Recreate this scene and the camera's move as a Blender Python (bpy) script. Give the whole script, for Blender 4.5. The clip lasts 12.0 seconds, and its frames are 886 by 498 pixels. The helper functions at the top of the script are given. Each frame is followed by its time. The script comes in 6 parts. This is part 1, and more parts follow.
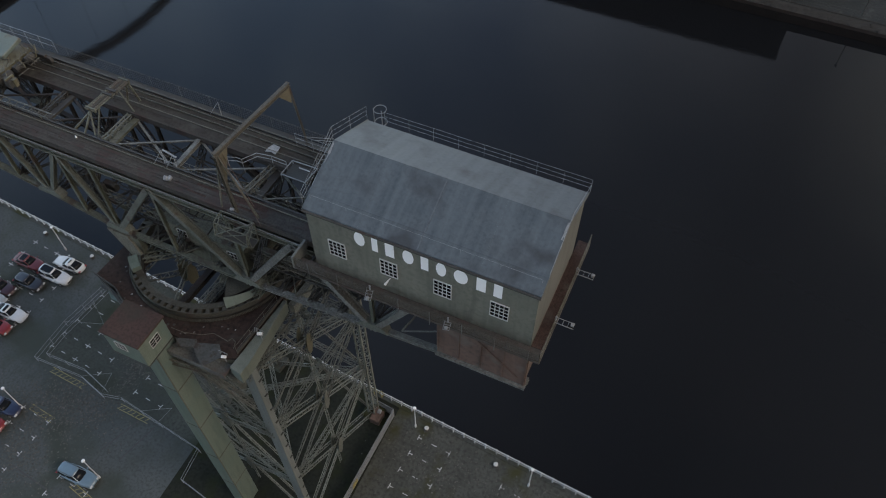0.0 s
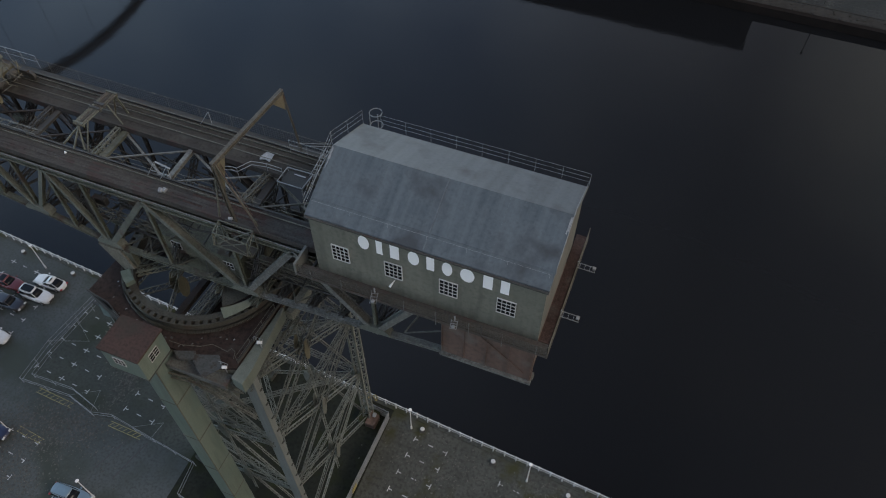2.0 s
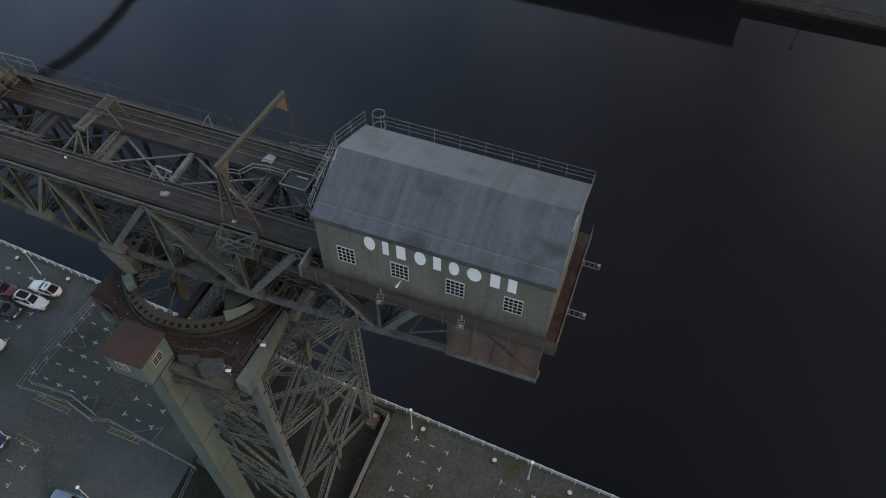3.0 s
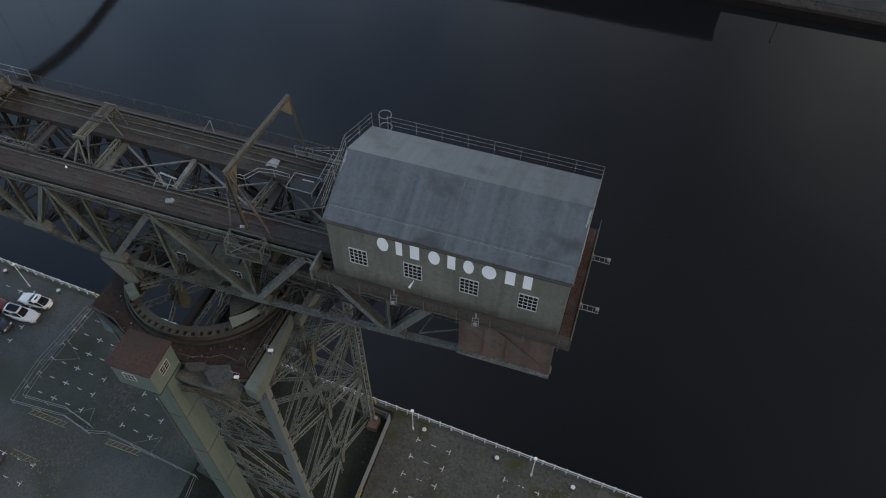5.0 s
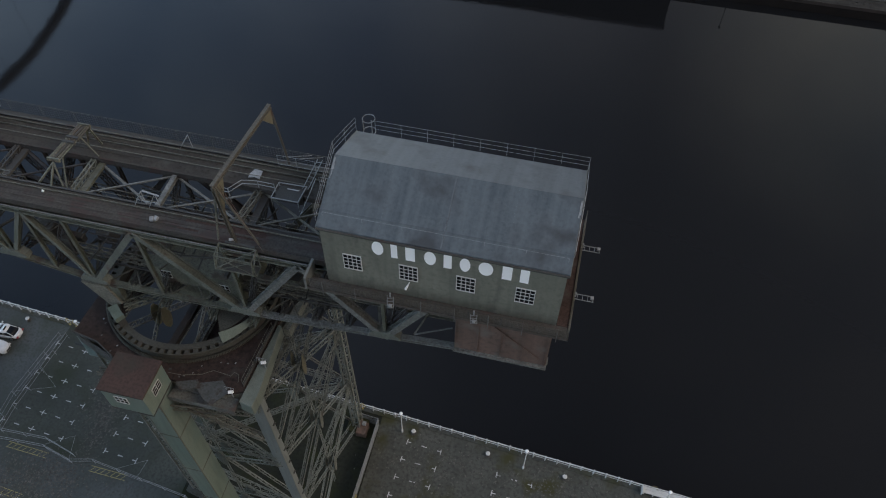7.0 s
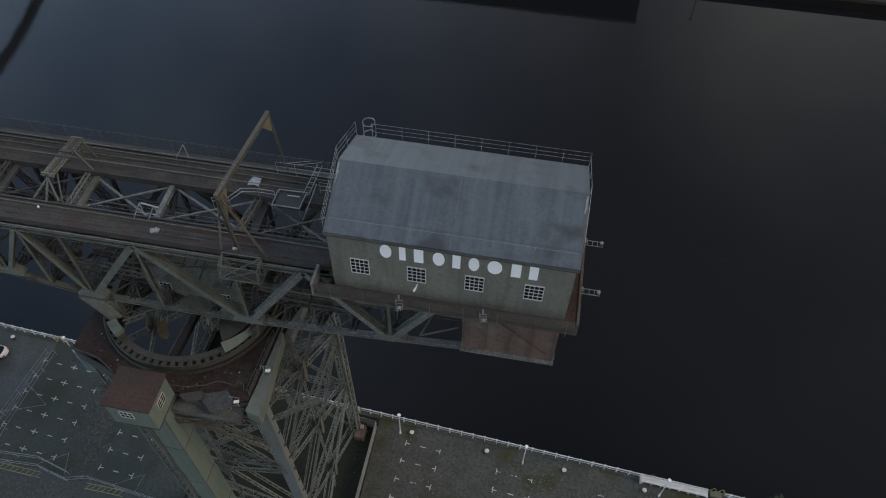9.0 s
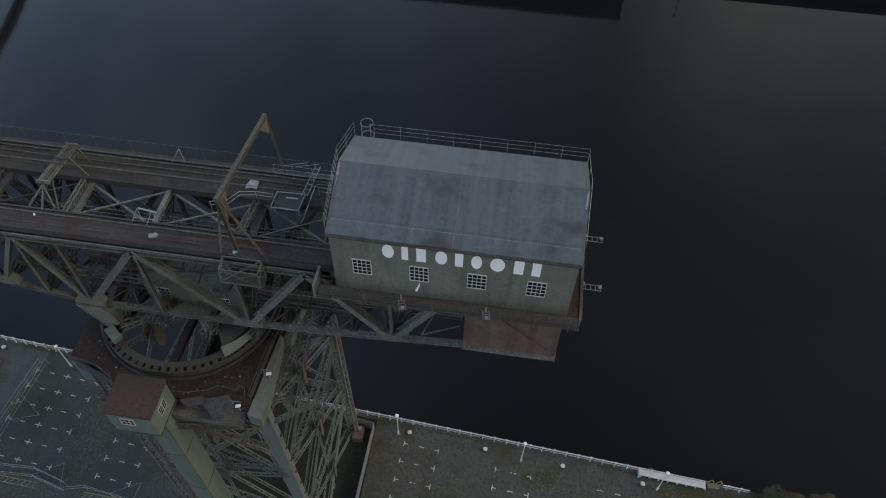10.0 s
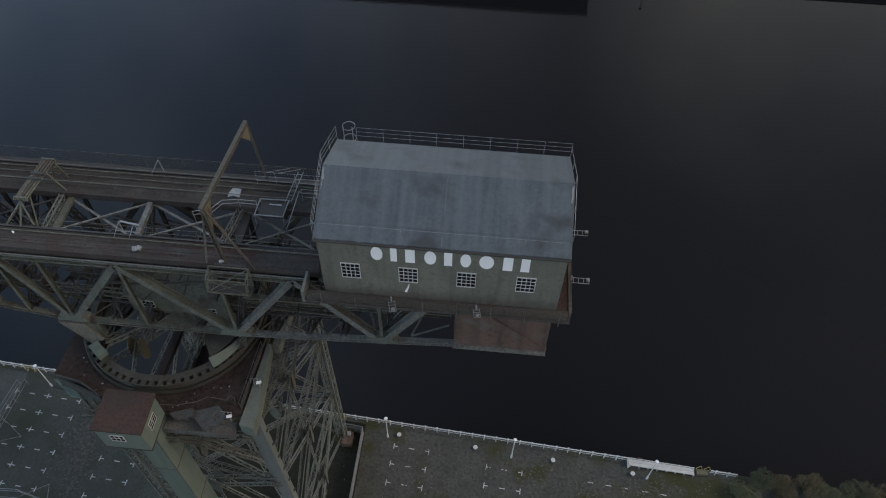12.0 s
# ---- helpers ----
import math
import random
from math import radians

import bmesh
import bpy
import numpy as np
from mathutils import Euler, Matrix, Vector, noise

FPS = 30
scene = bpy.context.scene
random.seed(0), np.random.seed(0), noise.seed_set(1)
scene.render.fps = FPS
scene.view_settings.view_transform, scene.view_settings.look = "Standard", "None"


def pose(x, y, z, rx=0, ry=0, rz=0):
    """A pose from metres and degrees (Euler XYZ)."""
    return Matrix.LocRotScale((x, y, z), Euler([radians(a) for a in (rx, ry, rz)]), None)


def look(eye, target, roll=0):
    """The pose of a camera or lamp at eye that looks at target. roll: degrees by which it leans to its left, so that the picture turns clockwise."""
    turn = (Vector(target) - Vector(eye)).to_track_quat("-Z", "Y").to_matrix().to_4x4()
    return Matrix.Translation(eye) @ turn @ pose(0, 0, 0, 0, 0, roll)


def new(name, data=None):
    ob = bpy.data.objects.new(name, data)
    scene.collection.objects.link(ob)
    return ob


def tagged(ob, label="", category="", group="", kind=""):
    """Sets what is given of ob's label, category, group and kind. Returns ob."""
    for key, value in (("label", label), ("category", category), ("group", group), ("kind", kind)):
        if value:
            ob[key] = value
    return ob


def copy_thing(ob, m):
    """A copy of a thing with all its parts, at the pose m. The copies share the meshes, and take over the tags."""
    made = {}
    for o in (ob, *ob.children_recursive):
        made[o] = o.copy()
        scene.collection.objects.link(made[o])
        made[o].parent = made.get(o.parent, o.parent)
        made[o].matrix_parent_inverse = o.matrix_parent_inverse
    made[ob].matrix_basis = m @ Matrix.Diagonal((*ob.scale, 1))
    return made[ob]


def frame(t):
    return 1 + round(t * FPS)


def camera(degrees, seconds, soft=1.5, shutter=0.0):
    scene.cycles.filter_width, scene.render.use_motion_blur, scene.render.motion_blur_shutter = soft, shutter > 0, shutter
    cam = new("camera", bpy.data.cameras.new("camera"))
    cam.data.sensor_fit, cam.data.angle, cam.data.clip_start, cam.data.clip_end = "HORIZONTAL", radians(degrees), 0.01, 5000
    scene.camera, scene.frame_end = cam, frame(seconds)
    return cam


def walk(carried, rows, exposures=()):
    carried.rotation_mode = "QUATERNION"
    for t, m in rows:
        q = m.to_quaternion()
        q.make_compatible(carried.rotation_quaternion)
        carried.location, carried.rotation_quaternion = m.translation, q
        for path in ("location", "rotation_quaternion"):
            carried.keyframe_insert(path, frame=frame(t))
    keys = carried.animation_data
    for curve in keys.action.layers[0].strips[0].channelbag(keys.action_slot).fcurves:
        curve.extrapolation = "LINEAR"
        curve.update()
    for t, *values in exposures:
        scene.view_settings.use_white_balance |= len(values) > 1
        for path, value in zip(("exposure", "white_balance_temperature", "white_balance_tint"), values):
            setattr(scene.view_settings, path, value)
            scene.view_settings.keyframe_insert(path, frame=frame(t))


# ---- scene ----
cam = camera(61.2, 12.0, soft=1.08)
EXPOSURE = 0.27
PATH = [
    (0, (0.619, 0.004, 82.903), (0.066, 1.216, 81.151), 0.2),
    (0.5, (0.273, -0.250, 82.943), (-0.257, 0.974, 81.193), 0.2),
    (1, (-0.125, -0.491, 82.982), (-0.636, 0.741, 81.233), 0.2),
    (1.5, (-0.520, -0.681, 83.031), (-1.015, 0.558, 81.281), 0.3),
    (2, (-0.920, -0.920, 83.081), (-1.400, 0.326, 81.332), 0.4),
    (2.5, (-1.317, -1.115, 83.107), (-1.784, 0.135, 81.358), 0.4),
    (3, (-1.738, -1.304, 83.142), (-2.191, -0.048, 81.393), 0.5),
    (5, (-3.464, -2.028, 83.149), (-3.862, -0.752, 81.402), 0.8),
    (5.5, (-3.914, -2.208, 83.188), (-4.287, -0.923, 81.441), 0.8),
    (6, (-4.358, -2.413, 83.219), (-4.695, -1.118, 81.474), 0.8),
    (6.5, (-4.797, -2.536, 83.234), (-5.107, -1.234, 81.488), 0.8),
    (7, (-5.239, -2.728, 83.278), (-5.528, -1.419, 81.533), 0.9),
    (9, (-7.064, -3.157, 83.442), (-7.280, -1.835, 81.697), 1.1),
    (9.5, (-7.470, -3.321, 83.442), (-7.662, -1.992, 81.698), 1.1),
    (10, (-7.943, -3.414, 83.434), (-8.119, -2.085, 81.690), 1.2),
    (10.5, (-8.246, -3.542, 83.432), (-8.405, -2.208, 81.690), 1.1),
    (11, (-8.357, -3.610, 83.454), (-8.491, -2.274, 81.712), 1.2),
    (11.5, (-8.507, -3.590, 83.467), (-8.624, -2.253, 81.725), 1.2),
    (12, (-8.696, -3.620, 83.442), (-8.799, -2.279, 81.700), 1.2),
]
walk(cam, [(t, look(eye, target, roll)) for t, eye, target, roll in PATH], [(0, EXPOSURE, 6650, 13), (12, EXPOSURE, 6650, 13)])
# ---- light ----
world = bpy.data.worlds.new("world")
scene.world = world
world.use_nodes = True
wn, wl = world.node_tree.nodes, world.node_tree.links
sky = wn.new("ShaderNodeTexSky")
sky.sky_type, sky.sun_disc = "NISHITA", False
sky.sun_elevation, sky.sun_rotation = radians(42), radians(92)
sky.air_density, sky.dust_density, sky.ozone_density = 1.0, 3.0, 2.0
# thin broken cloud over the whole dome
coord = wn.new("ShaderNodeTexCoord")
cloud = wn.new("ShaderNodeTexNoise")
cloud.inputs["Scale"].default_value, cloud.inputs["Detail"].default_value = 2.6, 5.0
ramp = wn.new("ShaderNodeValToRGB")
ramp.color_ramp.elements[0].position, ramp.color_ramp.elements[0].color = 0.38, (0.74, 0.78, 0.84, 1)
ramp.color_ramp.elements[1].position, ramp.color_ramp.elements[1].color = 0.66, (1.5, 1.38, 1.24, 1)
mul = wn.new("ShaderNodeMixRGB")
mul.blend_type, mul.inputs["Fac"].default_value = "MULTIPLY", 1.0
wl.new(coord.outputs["Generated"], cloud.inputs["Vector"])
wl.new(cloud.outputs["Fac"], ramp.inputs["Fac"])
wl.new(ramp.outputs["Color"], mul.inputs["Color2"])
# high grey overcast over the clear sky
veil = wn.new("ShaderNodeMixRGB")
veil.inputs["Fac"].default_value = 0.25
split = wn.new("ShaderNodeSeparateXYZ")
height = wn.new("ShaderNodeValToRGB")
height.color_ramp.elements[0].position, height.color_ramp.elements[0].color = 0.0, (6.8, 6.6, 6.2, 1)
height.color_ramp.elements[1].position, height.color_ramp.elements[1].color = 0.9, (0.95, 1.05, 1.25, 1)
for at, tone in ((0.28, (4.3, 4.5, 4.8, 1)), (0.56, (2.5, 2.75, 3.2, 1))):
    height.color_ramp.elements.new(at).color = tone
wl.new(coord.outputs["Generated"], split.inputs[0])
wl.new(split.outputs["Z"], height.inputs["Fac"])
wl.new(height.outputs["Color"], veil.inputs["Color1"])
wl.new(sky.outputs["Color"], veil.inputs["Color2"])
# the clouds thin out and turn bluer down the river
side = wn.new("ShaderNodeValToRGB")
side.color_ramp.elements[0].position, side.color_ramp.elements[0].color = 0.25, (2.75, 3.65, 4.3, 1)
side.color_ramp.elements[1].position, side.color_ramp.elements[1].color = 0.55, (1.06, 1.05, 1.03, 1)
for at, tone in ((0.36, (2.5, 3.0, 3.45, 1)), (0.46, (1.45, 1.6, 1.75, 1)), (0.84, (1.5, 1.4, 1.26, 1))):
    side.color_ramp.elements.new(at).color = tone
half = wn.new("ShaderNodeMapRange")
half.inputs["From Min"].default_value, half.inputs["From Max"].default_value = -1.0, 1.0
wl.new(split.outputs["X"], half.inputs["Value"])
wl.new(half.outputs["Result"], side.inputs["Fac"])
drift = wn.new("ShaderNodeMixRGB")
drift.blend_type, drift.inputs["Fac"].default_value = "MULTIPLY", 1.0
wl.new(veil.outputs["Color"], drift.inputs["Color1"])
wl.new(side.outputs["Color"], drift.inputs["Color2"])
# a thicker, dull bank of cloud over the far shore downriver
toward = wn.new("ShaderNodeVectorMath")
toward.operation, toward.inputs[1].default_value = "DOT_PRODUCT", (0.32, 0.785, 0.53)
wisps = wn.new("ShaderNodeTexNoise")
wisps.inputs["Scale"].default_value, wisps.inputs["Detail"].default_value = 7.0, 4.0
ragged = wn.new("ShaderNodeMath")
ragged.operation, ragged.inputs[1].default_value = "MULTIPLY_ADD", 0.035
edge = wn.new("ShaderNodeMapRange")
edge.interpolation_type = "SMOOTHSTEP"
edge.inputs["From Min"].default_value, edge.inputs["From Max"].default_value = 0.984, 1.022
bank = wn.new("ShaderNodeMixRGB")
bank.inputs["Color1"].default_value, bank.inputs["Color2"].default_value = (1, 1, 1, 1), (1.95, 1.95, 1.68, 1)
lit = wn.new("ShaderNodeMixRGB")
lit.blend_type, lit.inputs["Fac"].default_value = "MULTIPLY", 1.0
wl.new(coord.outputs["Generated"], toward.inputs[0])
wl.new(coord.outputs["Generated"], wisps.inputs["Vector"])
wl.new(wisps.outputs["Fac"], ragged.inputs[0])
wl.new(toward.outputs["Value"], ragged.inputs[2])
wl.new(ragged.outputs[0], edge.inputs["Value"])
wl.new(edge.outputs["Result"], bank.inputs["Fac"])
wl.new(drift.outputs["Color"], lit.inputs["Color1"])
wl.new(bank.outputs["Color"], lit.inputs["Color2"])
wl.new(lit.outputs["Color"], mul.inputs["Color1"])
wl.new(mul.outputs["Color"], wn["Background"].inputs["Color"])
wn["Background"].inputs["Strength"].default_value = 0.08

sun = new("sun", bpy.data.lights.new("sun", "SUN"))
sun.data.energy, sun.data.angle, sun.data.color = 1.0, radians(26), (1.0, 0.92, 0.80)
sun.matrix_world = look((80, -3, 72), (0, 0, 0))

# ---- materials ----
def material(name, colours, rough=0.7, metal=0.0, scale=1.5, fine=18.0, bump=0.15, streak=0.0, stain=None, stain_at=0.6, stain_scale=0.7, vary=0.0, spec=0.5, soft=0.1, runs=None, fleck=0.0):
    """A procedural surface: two or three colours mixed by coarse and fine noise, vertical streaks, stains of another colour, and fine relief."""
    m = bpy.data.materials.new(name)
    m.use_nodes = True
    n, l = m.node_tree.nodes, m.node_tree.links
    b = n["Principled BSDF"]
    b.inputs["Metallic"].default_value = metal
    b.inputs["Specular IOR Level"].default_value = spec
    geo = n.new("ShaderNodeNewGeometry")
    pos = geo.outputs["Position"]

    def noise_of(size, detail, stretch=None):
        t = n.new("ShaderNodeTexNoise")
        t.inputs["Scale"].default_value, t.inputs["Detail"].default_value = size, detail
        if stretch:
            mp = n.new("ShaderNodeMapping")
            mp.inputs["Scale"].default_value = stretch
            l.new(pos, mp.inputs["Vector"])
            l.new(mp.outputs["Vector"], t.inputs["Vector"])
        else:
            l.new(pos, t.inputs["Vector"])
        return t.outputs["Fac"]

    def mixed(fac, one, two):
        x = n.new("ShaderNodeMixRGB")
        for value, socket in ((fac, x.inputs["Fac"]), (one, x.inputs["Color1"]), (two, x.inputs["Color2"])):
            if isinstance(value, bpy.types.NodeSocket):
                l.new(value, socket)
            elif isinstance(value, float):
                socket.default_value = value
            else:
                socket.default_value = (*value, 1)
        return x.outputs["Color"]

    def steep(value, low, high):
        r = n.new("ShaderNodeMapRange")
        r.inputs["From Min"].default_value, r.inputs["From Max"].default_value = low, high
        l.new(value, r.inputs["Value"])
        return r.outputs["Result"]

    coarse, grain = noise_of(scale, 5), noise_of(fine, 4)
    colour = mixed(steep(coarse, 0.33, 0.67), colours[0], colours[1])
    if len(colours) > 2:
        colour = mixed(steep(grain, 0.45, 0.75), colour, colours[2])
    if fleck:
        g = n.new("ShaderNodeMath")
        g.operation, g.inputs[1].default_value = "MULTIPLY", fleck
        l.new(steep(noise_of(fine * 0.9, 3), 0.54, 0.66), g.inputs[0])
        colour = mixed(g.outputs[0], colour, tuple(min(0.8, c * 2.1) for c in colours[1]))
    if streak:
        fall = noise_of(2.2, 3, (1.0, 1.0, 0.12))
        g = n.new("ShaderNodeMath")
        g.operation, g.inputs[1].default_value = "MULTIPLY", streak
        l.new(steep(fall, 0.48, 0.72), g.inputs[0])
        colour = mixed(g.outputs[0], colour, tuple(c * 0.45 for c in colours[0]))
    if runs:
        run = noise_of(0.5, 4, runs[0])
        g = n.new("ShaderNodeMath")
        g.operation, g.inputs[1].default_value = "MULTIPLY", runs[1]
        l.new(steep(run, 0.35, 0.7), g.inputs[0])
        colour = mixed(g.outputs[0], colour, tuple(c * 1.45 for c in colours[1]))
    if stain:
        colour = mixed(steep(noise_of(stain_scale, 6), stain_at, stain_at + soft), colour, stain)
    if vary:
        info = n.new("ShaderNodeObjectInfo")
        h = n.new("ShaderNodeHueSaturation")
        l.new(steep(info.outputs["Random"], 0.0, 1.0), h.inputs["Value"])
        h.inputs["Value"].links[0].from_node.inputs["To Min"].default_value = 1 - vary
        h.inputs["Value"].links[0].from_node.inputs["To Max"].default_value = 1 + vary
        l.new(colour, h.inputs["Color"])
        colour = h.outputs["Color"]
    l.new(colour, b.inputs["Base Color"])
    rr = n.new("ShaderNodeMapRange")
    rr.inputs["To Min"].default_value, rr.inputs["To Max"].default_value = max(0.02, rough - 0.12), min(1, rough + 0.12)
    l.new(coarse, rr.inputs["Value"])
    l.new(rr.outputs["Result"], b.inputs["Roughness"])
    if bump:
        bp = n.new("ShaderNodeBump")
        bp.inputs["Strength"].default_value, bp.inputs["Distance"].default_value = bump, 0.03
        l.new(grain, bp.inputs["Height"])
        l.new(bp.outputs["Normal"], b.inputs["Normal"])
    return m


def water_material():
    m = bpy.data.materials.new("river_water")
    m.use_nodes = True
    n, l = m.node_tree.nodes, m.node_tree.links
    b = n["Principled BSDF"]
    b.inputs["Base Color"].default_value = (0.008, 0.0085, 0.0095, 1)
    b.inputs["IOR"].default_value = 1.33
    b.inputs["Roughness"].default_value = 0.06
    geo = n.new("ShaderNodeNewGeometry")
    bumps = None
    for size, stretch, height in ((0.10, (1, 1.6, 1), 0.02), (0.9, (1, 2.2, 1), 0.004)):
        mp = n.new("ShaderNodeMapping")
        mp.inputs["Scale"].default_value = stretch
        t = n.new("ShaderNodeTexNoise")
        t.inputs["Scale"].default_value, t.inputs["Detail"].default_value = size, 3
        l.new(geo.outputs["Position"], mp.inputs["Vector"])
        l.new(mp.outputs["Vector"], t.inputs["Vector"])
        bp = n.new("ShaderNodeBump")
        bp.inputs["Distance"].default_value = height
        l.new(t.outputs["Fac"], bp.inputs["Height"])
        if bumps:
            l.new(bumps, bp.inputs["Normal"])
        bumps = bp.outputs["Normal"]
    l.new(bumps, b.inputs["Normal"])
    return m


def glass_material(name, tint):
    m = bpy.data.materials.new(name)
    m.use_nodes = True
    b = m.node_tree.nodes["Principled BSDF"]
    b.inputs["Base Color"].default_value = (*tint, 1)
    b.inputs["Roughness"].default_value = 0.08
    b.inputs["IOR"].default_value = 1.5
    b.inputs["Specular IOR Level"].default_value = 0.16
    return m


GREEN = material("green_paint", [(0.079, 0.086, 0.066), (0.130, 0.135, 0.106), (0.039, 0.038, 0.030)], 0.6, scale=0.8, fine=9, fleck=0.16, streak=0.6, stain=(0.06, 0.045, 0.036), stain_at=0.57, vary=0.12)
GREEN_MID = material("faded_green_paint", [(0.1, 0.112, 0.095), (0.145, 0.155, 0.135), (0.058, 0.06, 0.05)], 0.6, scale=0.7, fine=9, fleck=0.12, streak=0.45, stain=(0.075, 0.06, 0.048), stain_at=0.62)
GREEN_PALE = material("pale_green_paint", [(0.11, 0.144, 0.12), (0.144, 0.175, 0.148), (0.09, 0.115, 0.096)], 0.55, scale=0.35, streak=0.4, stain=(0.09, 0.134, 0.126), stain_at=0.54, stain_scale=0.3, soft=0.2)
STEEL = material("weathered_steel", [(0.086, 0.085, 0.069), (0.138, 0.133, 0.108), (0.039, 0.035, 0.029)], 0.65, scale=1.1, fine=9, fleck=0.2, streak=0.4, stain=(0.066, 0.048, 0.038), stain_at=0.6, vary=0.16)
TOWERSTEEL = material("tower_steel", [(0.095, 0.104, 0.090), (0.153, 0.161, 0.141), (0.049, 0.050, 0.043)], 0.65, scale=1.1, fine=9, fleck=0.2, streak=0.4, stain=(0.075, 0.057, 0.045), stain_at=0.64, vary=0.32)
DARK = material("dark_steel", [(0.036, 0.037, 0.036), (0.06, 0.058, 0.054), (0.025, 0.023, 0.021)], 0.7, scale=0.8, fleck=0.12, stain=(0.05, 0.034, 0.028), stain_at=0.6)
RUST = material("rusty_plate", [(0.082, 0.052, 0.042), (0.125, 0.082, 0.066), (0.05, 0.036, 0.031)], 0.8, scale=0.35, fine=3, bump=0.1, streak=0.7, runs=((2.5, 2.5, 0.15), 0.35), stain=(0.12, 0.107, 0.095), stain_at=0.55, stain_scale=0.55, soft=0.15)
WALKBOARD = material("silvered_boards", [(0.045, 0.041, 0.038), (0.066, 0.061, 0.056), (0.03, 0.027, 0.025)], 0.85, spec=0.3, scale=0.8, fine=7, vary=0.1, stain=(0.05, 0.035, 0.032), stain_at=0.5, stain_scale=0.9, soft=0.14)
PLATDECK = material("dark_rusty_platform", [(0.031, 0.021, 0.019), (0.048, 0.033, 0.029), (0.015, 0.012, 0.011)], 0.85, spec=0.2, scale=0.5, fine=4, fleck=0.14, stain=(0.052, 0.046, 0.042), stain_at=0.57, stain_scale=0.7, soft=0.14)
RUSTDECK = material("rusty_deck", [(0.048, 0.031, 0.028), (0.068, 0.044, 0.038), (0.023, 0.016, 0.014)], 0.85, spec=0.2, scale=0.45, fine=7, fleck=0.12, stain=(0.078, 0.072, 0.067), stain_at=0.6, stain_scale=0.7, soft=0.2)
REDROOF = material("red_oxide_roof", [(0.053, 0.034, 0.03), (0.073, 0.046, 0.04), (0.036, 0.027, 0.025)], 0.8, spec=0.2, scale=0.35, fine=5, stain=(0.044, 0.04, 0.034), stain_at=0.52, stain_scale=0.5, soft=0.2)
JIBDECK = material("grey_brown_deck", [(0.037, 0.034, 0.031), (0.055, 0.05, 0.045), (0.025, 0.023, 0.02)], 0.85, scale=0.55, fine=5, fleck=0.12, spec=0.2, stain=(0.064, 0.062, 0.056), stain_at=0.54, stain_scale=0.8, soft=0.16)
LEDGE = material("ledge_boards", [(0.052, 0.045, 0.039), (0.072, 0.062, 0.054), (0.033, 0.028, 0.025)], 0.8, scale=0.5, fine=6, streak=0.3, bump=0.05, stain=(0.06, 0.042, 0.036), stain_at=0.54, stain_scale=0.7)
TIMBER = material("weathered_timber", [(0.039, 0.036, 0.031), (0.055, 0.051, 0.044), (0.028, 0.026, 0.023)], 0.85, spec=0.3, scale=0.6, fine=9, vary=0.07, stain=(0.044, 0.034, 0.029), stain_at=0.6)
ROOF = material("grey_roof_felt", [(0.061, 0.076, 0.088), (0.091, 0.108, 0.121), (0.051, 0.061, 0.069)], 0.42, scale=0.5, fine=5, bump=0.06, fleck=0.06, stain=(0.047, 0.052, 0.058), stain_at=0.5, stain_scale=0.5, soft=0.2, spec=0.36, runs=((4.0, 0.18, 0.18), 0.5))
BRACEPALE = material("pale_flaking_grey", [(0.1, 0.104, 0.098), (0.165, 0.17, 0.16), (0.05, 0.047, 0.042)], 0.6, scale=1.4, fine=7, fleck=0.3, streak=0.3)
# very dark rust-stained steel; the jib's far-side and inner shade is in the colour
SHADOWSTEEL = material("dark_shaded_steel", [(0.024, 0.023, 0.024), (0.042, 0.038, 0.037), (0.016, 0.014, 0.014)], 0.8, scale=0.9, fine=8, fleck=0.12, stain=(0.045, 0.028, 0.024), stain_at=0.58)
CAPGREY = material("cap_grey_green", [(0.118, 0.138, 0.118), (0.152, 0.17, 0.148), (0.09, 0.104, 0.088)], 0.55, scale=0.5, streak=0.4)
LEGGREY = material("leg_grey_green", [(0.122, 0.135, 0.128), (0.162, 0.174, 0.168), (0.095, 0.105, 0.098)], 0.55, scale=0.35, streak=0.4, stain=(0.10, 0.125, 0.125), stain_at=0.56, stain_scale=0.35, soft=0.2)
ROOFSEAM = material("pale_felt_seam", [(0.08, 0.093, 0.107), (0.108, 0.122, 0.136), (0.064, 0.073, 0.083)], 0.45, scale=1.5, fine=4, bump=0.05, fleck=0.1)
RINGSTEEL = material("ring_steel", [(0.047, 0.046, 0.037), (0.066, 0.064, 0.052), (0.027, 0.025, 0.021)], 0.75, scale=0.8, fine=7, fleck=0.1, stain=(0.05, 0.04, 0.033), stain_at=0.58)
SHEETGREY = material("weathered_sheet", [(0.05, 0.055, 0.055), (0.078, 0.084, 0.084), (0.03, 0.03, 0.028)], 0.7, scale=1.2, fine=6, fleck=0.1, stain=(0.04, 0.032, 0.028), stain_at=0.55, stain_scale=1.2)
WALLG = material("olive_cladding", [(0.116, 0.122, 0.100), (0.164, 0.165, 0.135), (0.096, 0.100, 0.082)], 0.65, scale=0.35, fine=4, bump=0.03, streak=0.5, runs=((1.6, 1.6, 0.1), 0.22), stain=(0.115, 0.1, 0.076), stain_at=0.6, stain_scale=0.45, soft=0.25)
WALLS = material("grey_end_cladding", [(0.115, 0.12, 0.11), (0.15, 0.153, 0.14), (0.098, 0.102, 0.094)], 0.65, scale=0.4, fine=10, streak=0.3)
BROWNSTEEL = material("brown_steel", [(0.064, 0.060, 0.050), (0.090, 0.085, 0.071), (0.034, 0.031, 0.027)], 0.75, scale=0.9, fine=8, fleck=0.12)
SIGNWHITE = material("sign_white", [(0.86, 0.87, 0.88), (0.9, 0.9, 0.9)], 0.5, scale=1.0, bump=0.03)
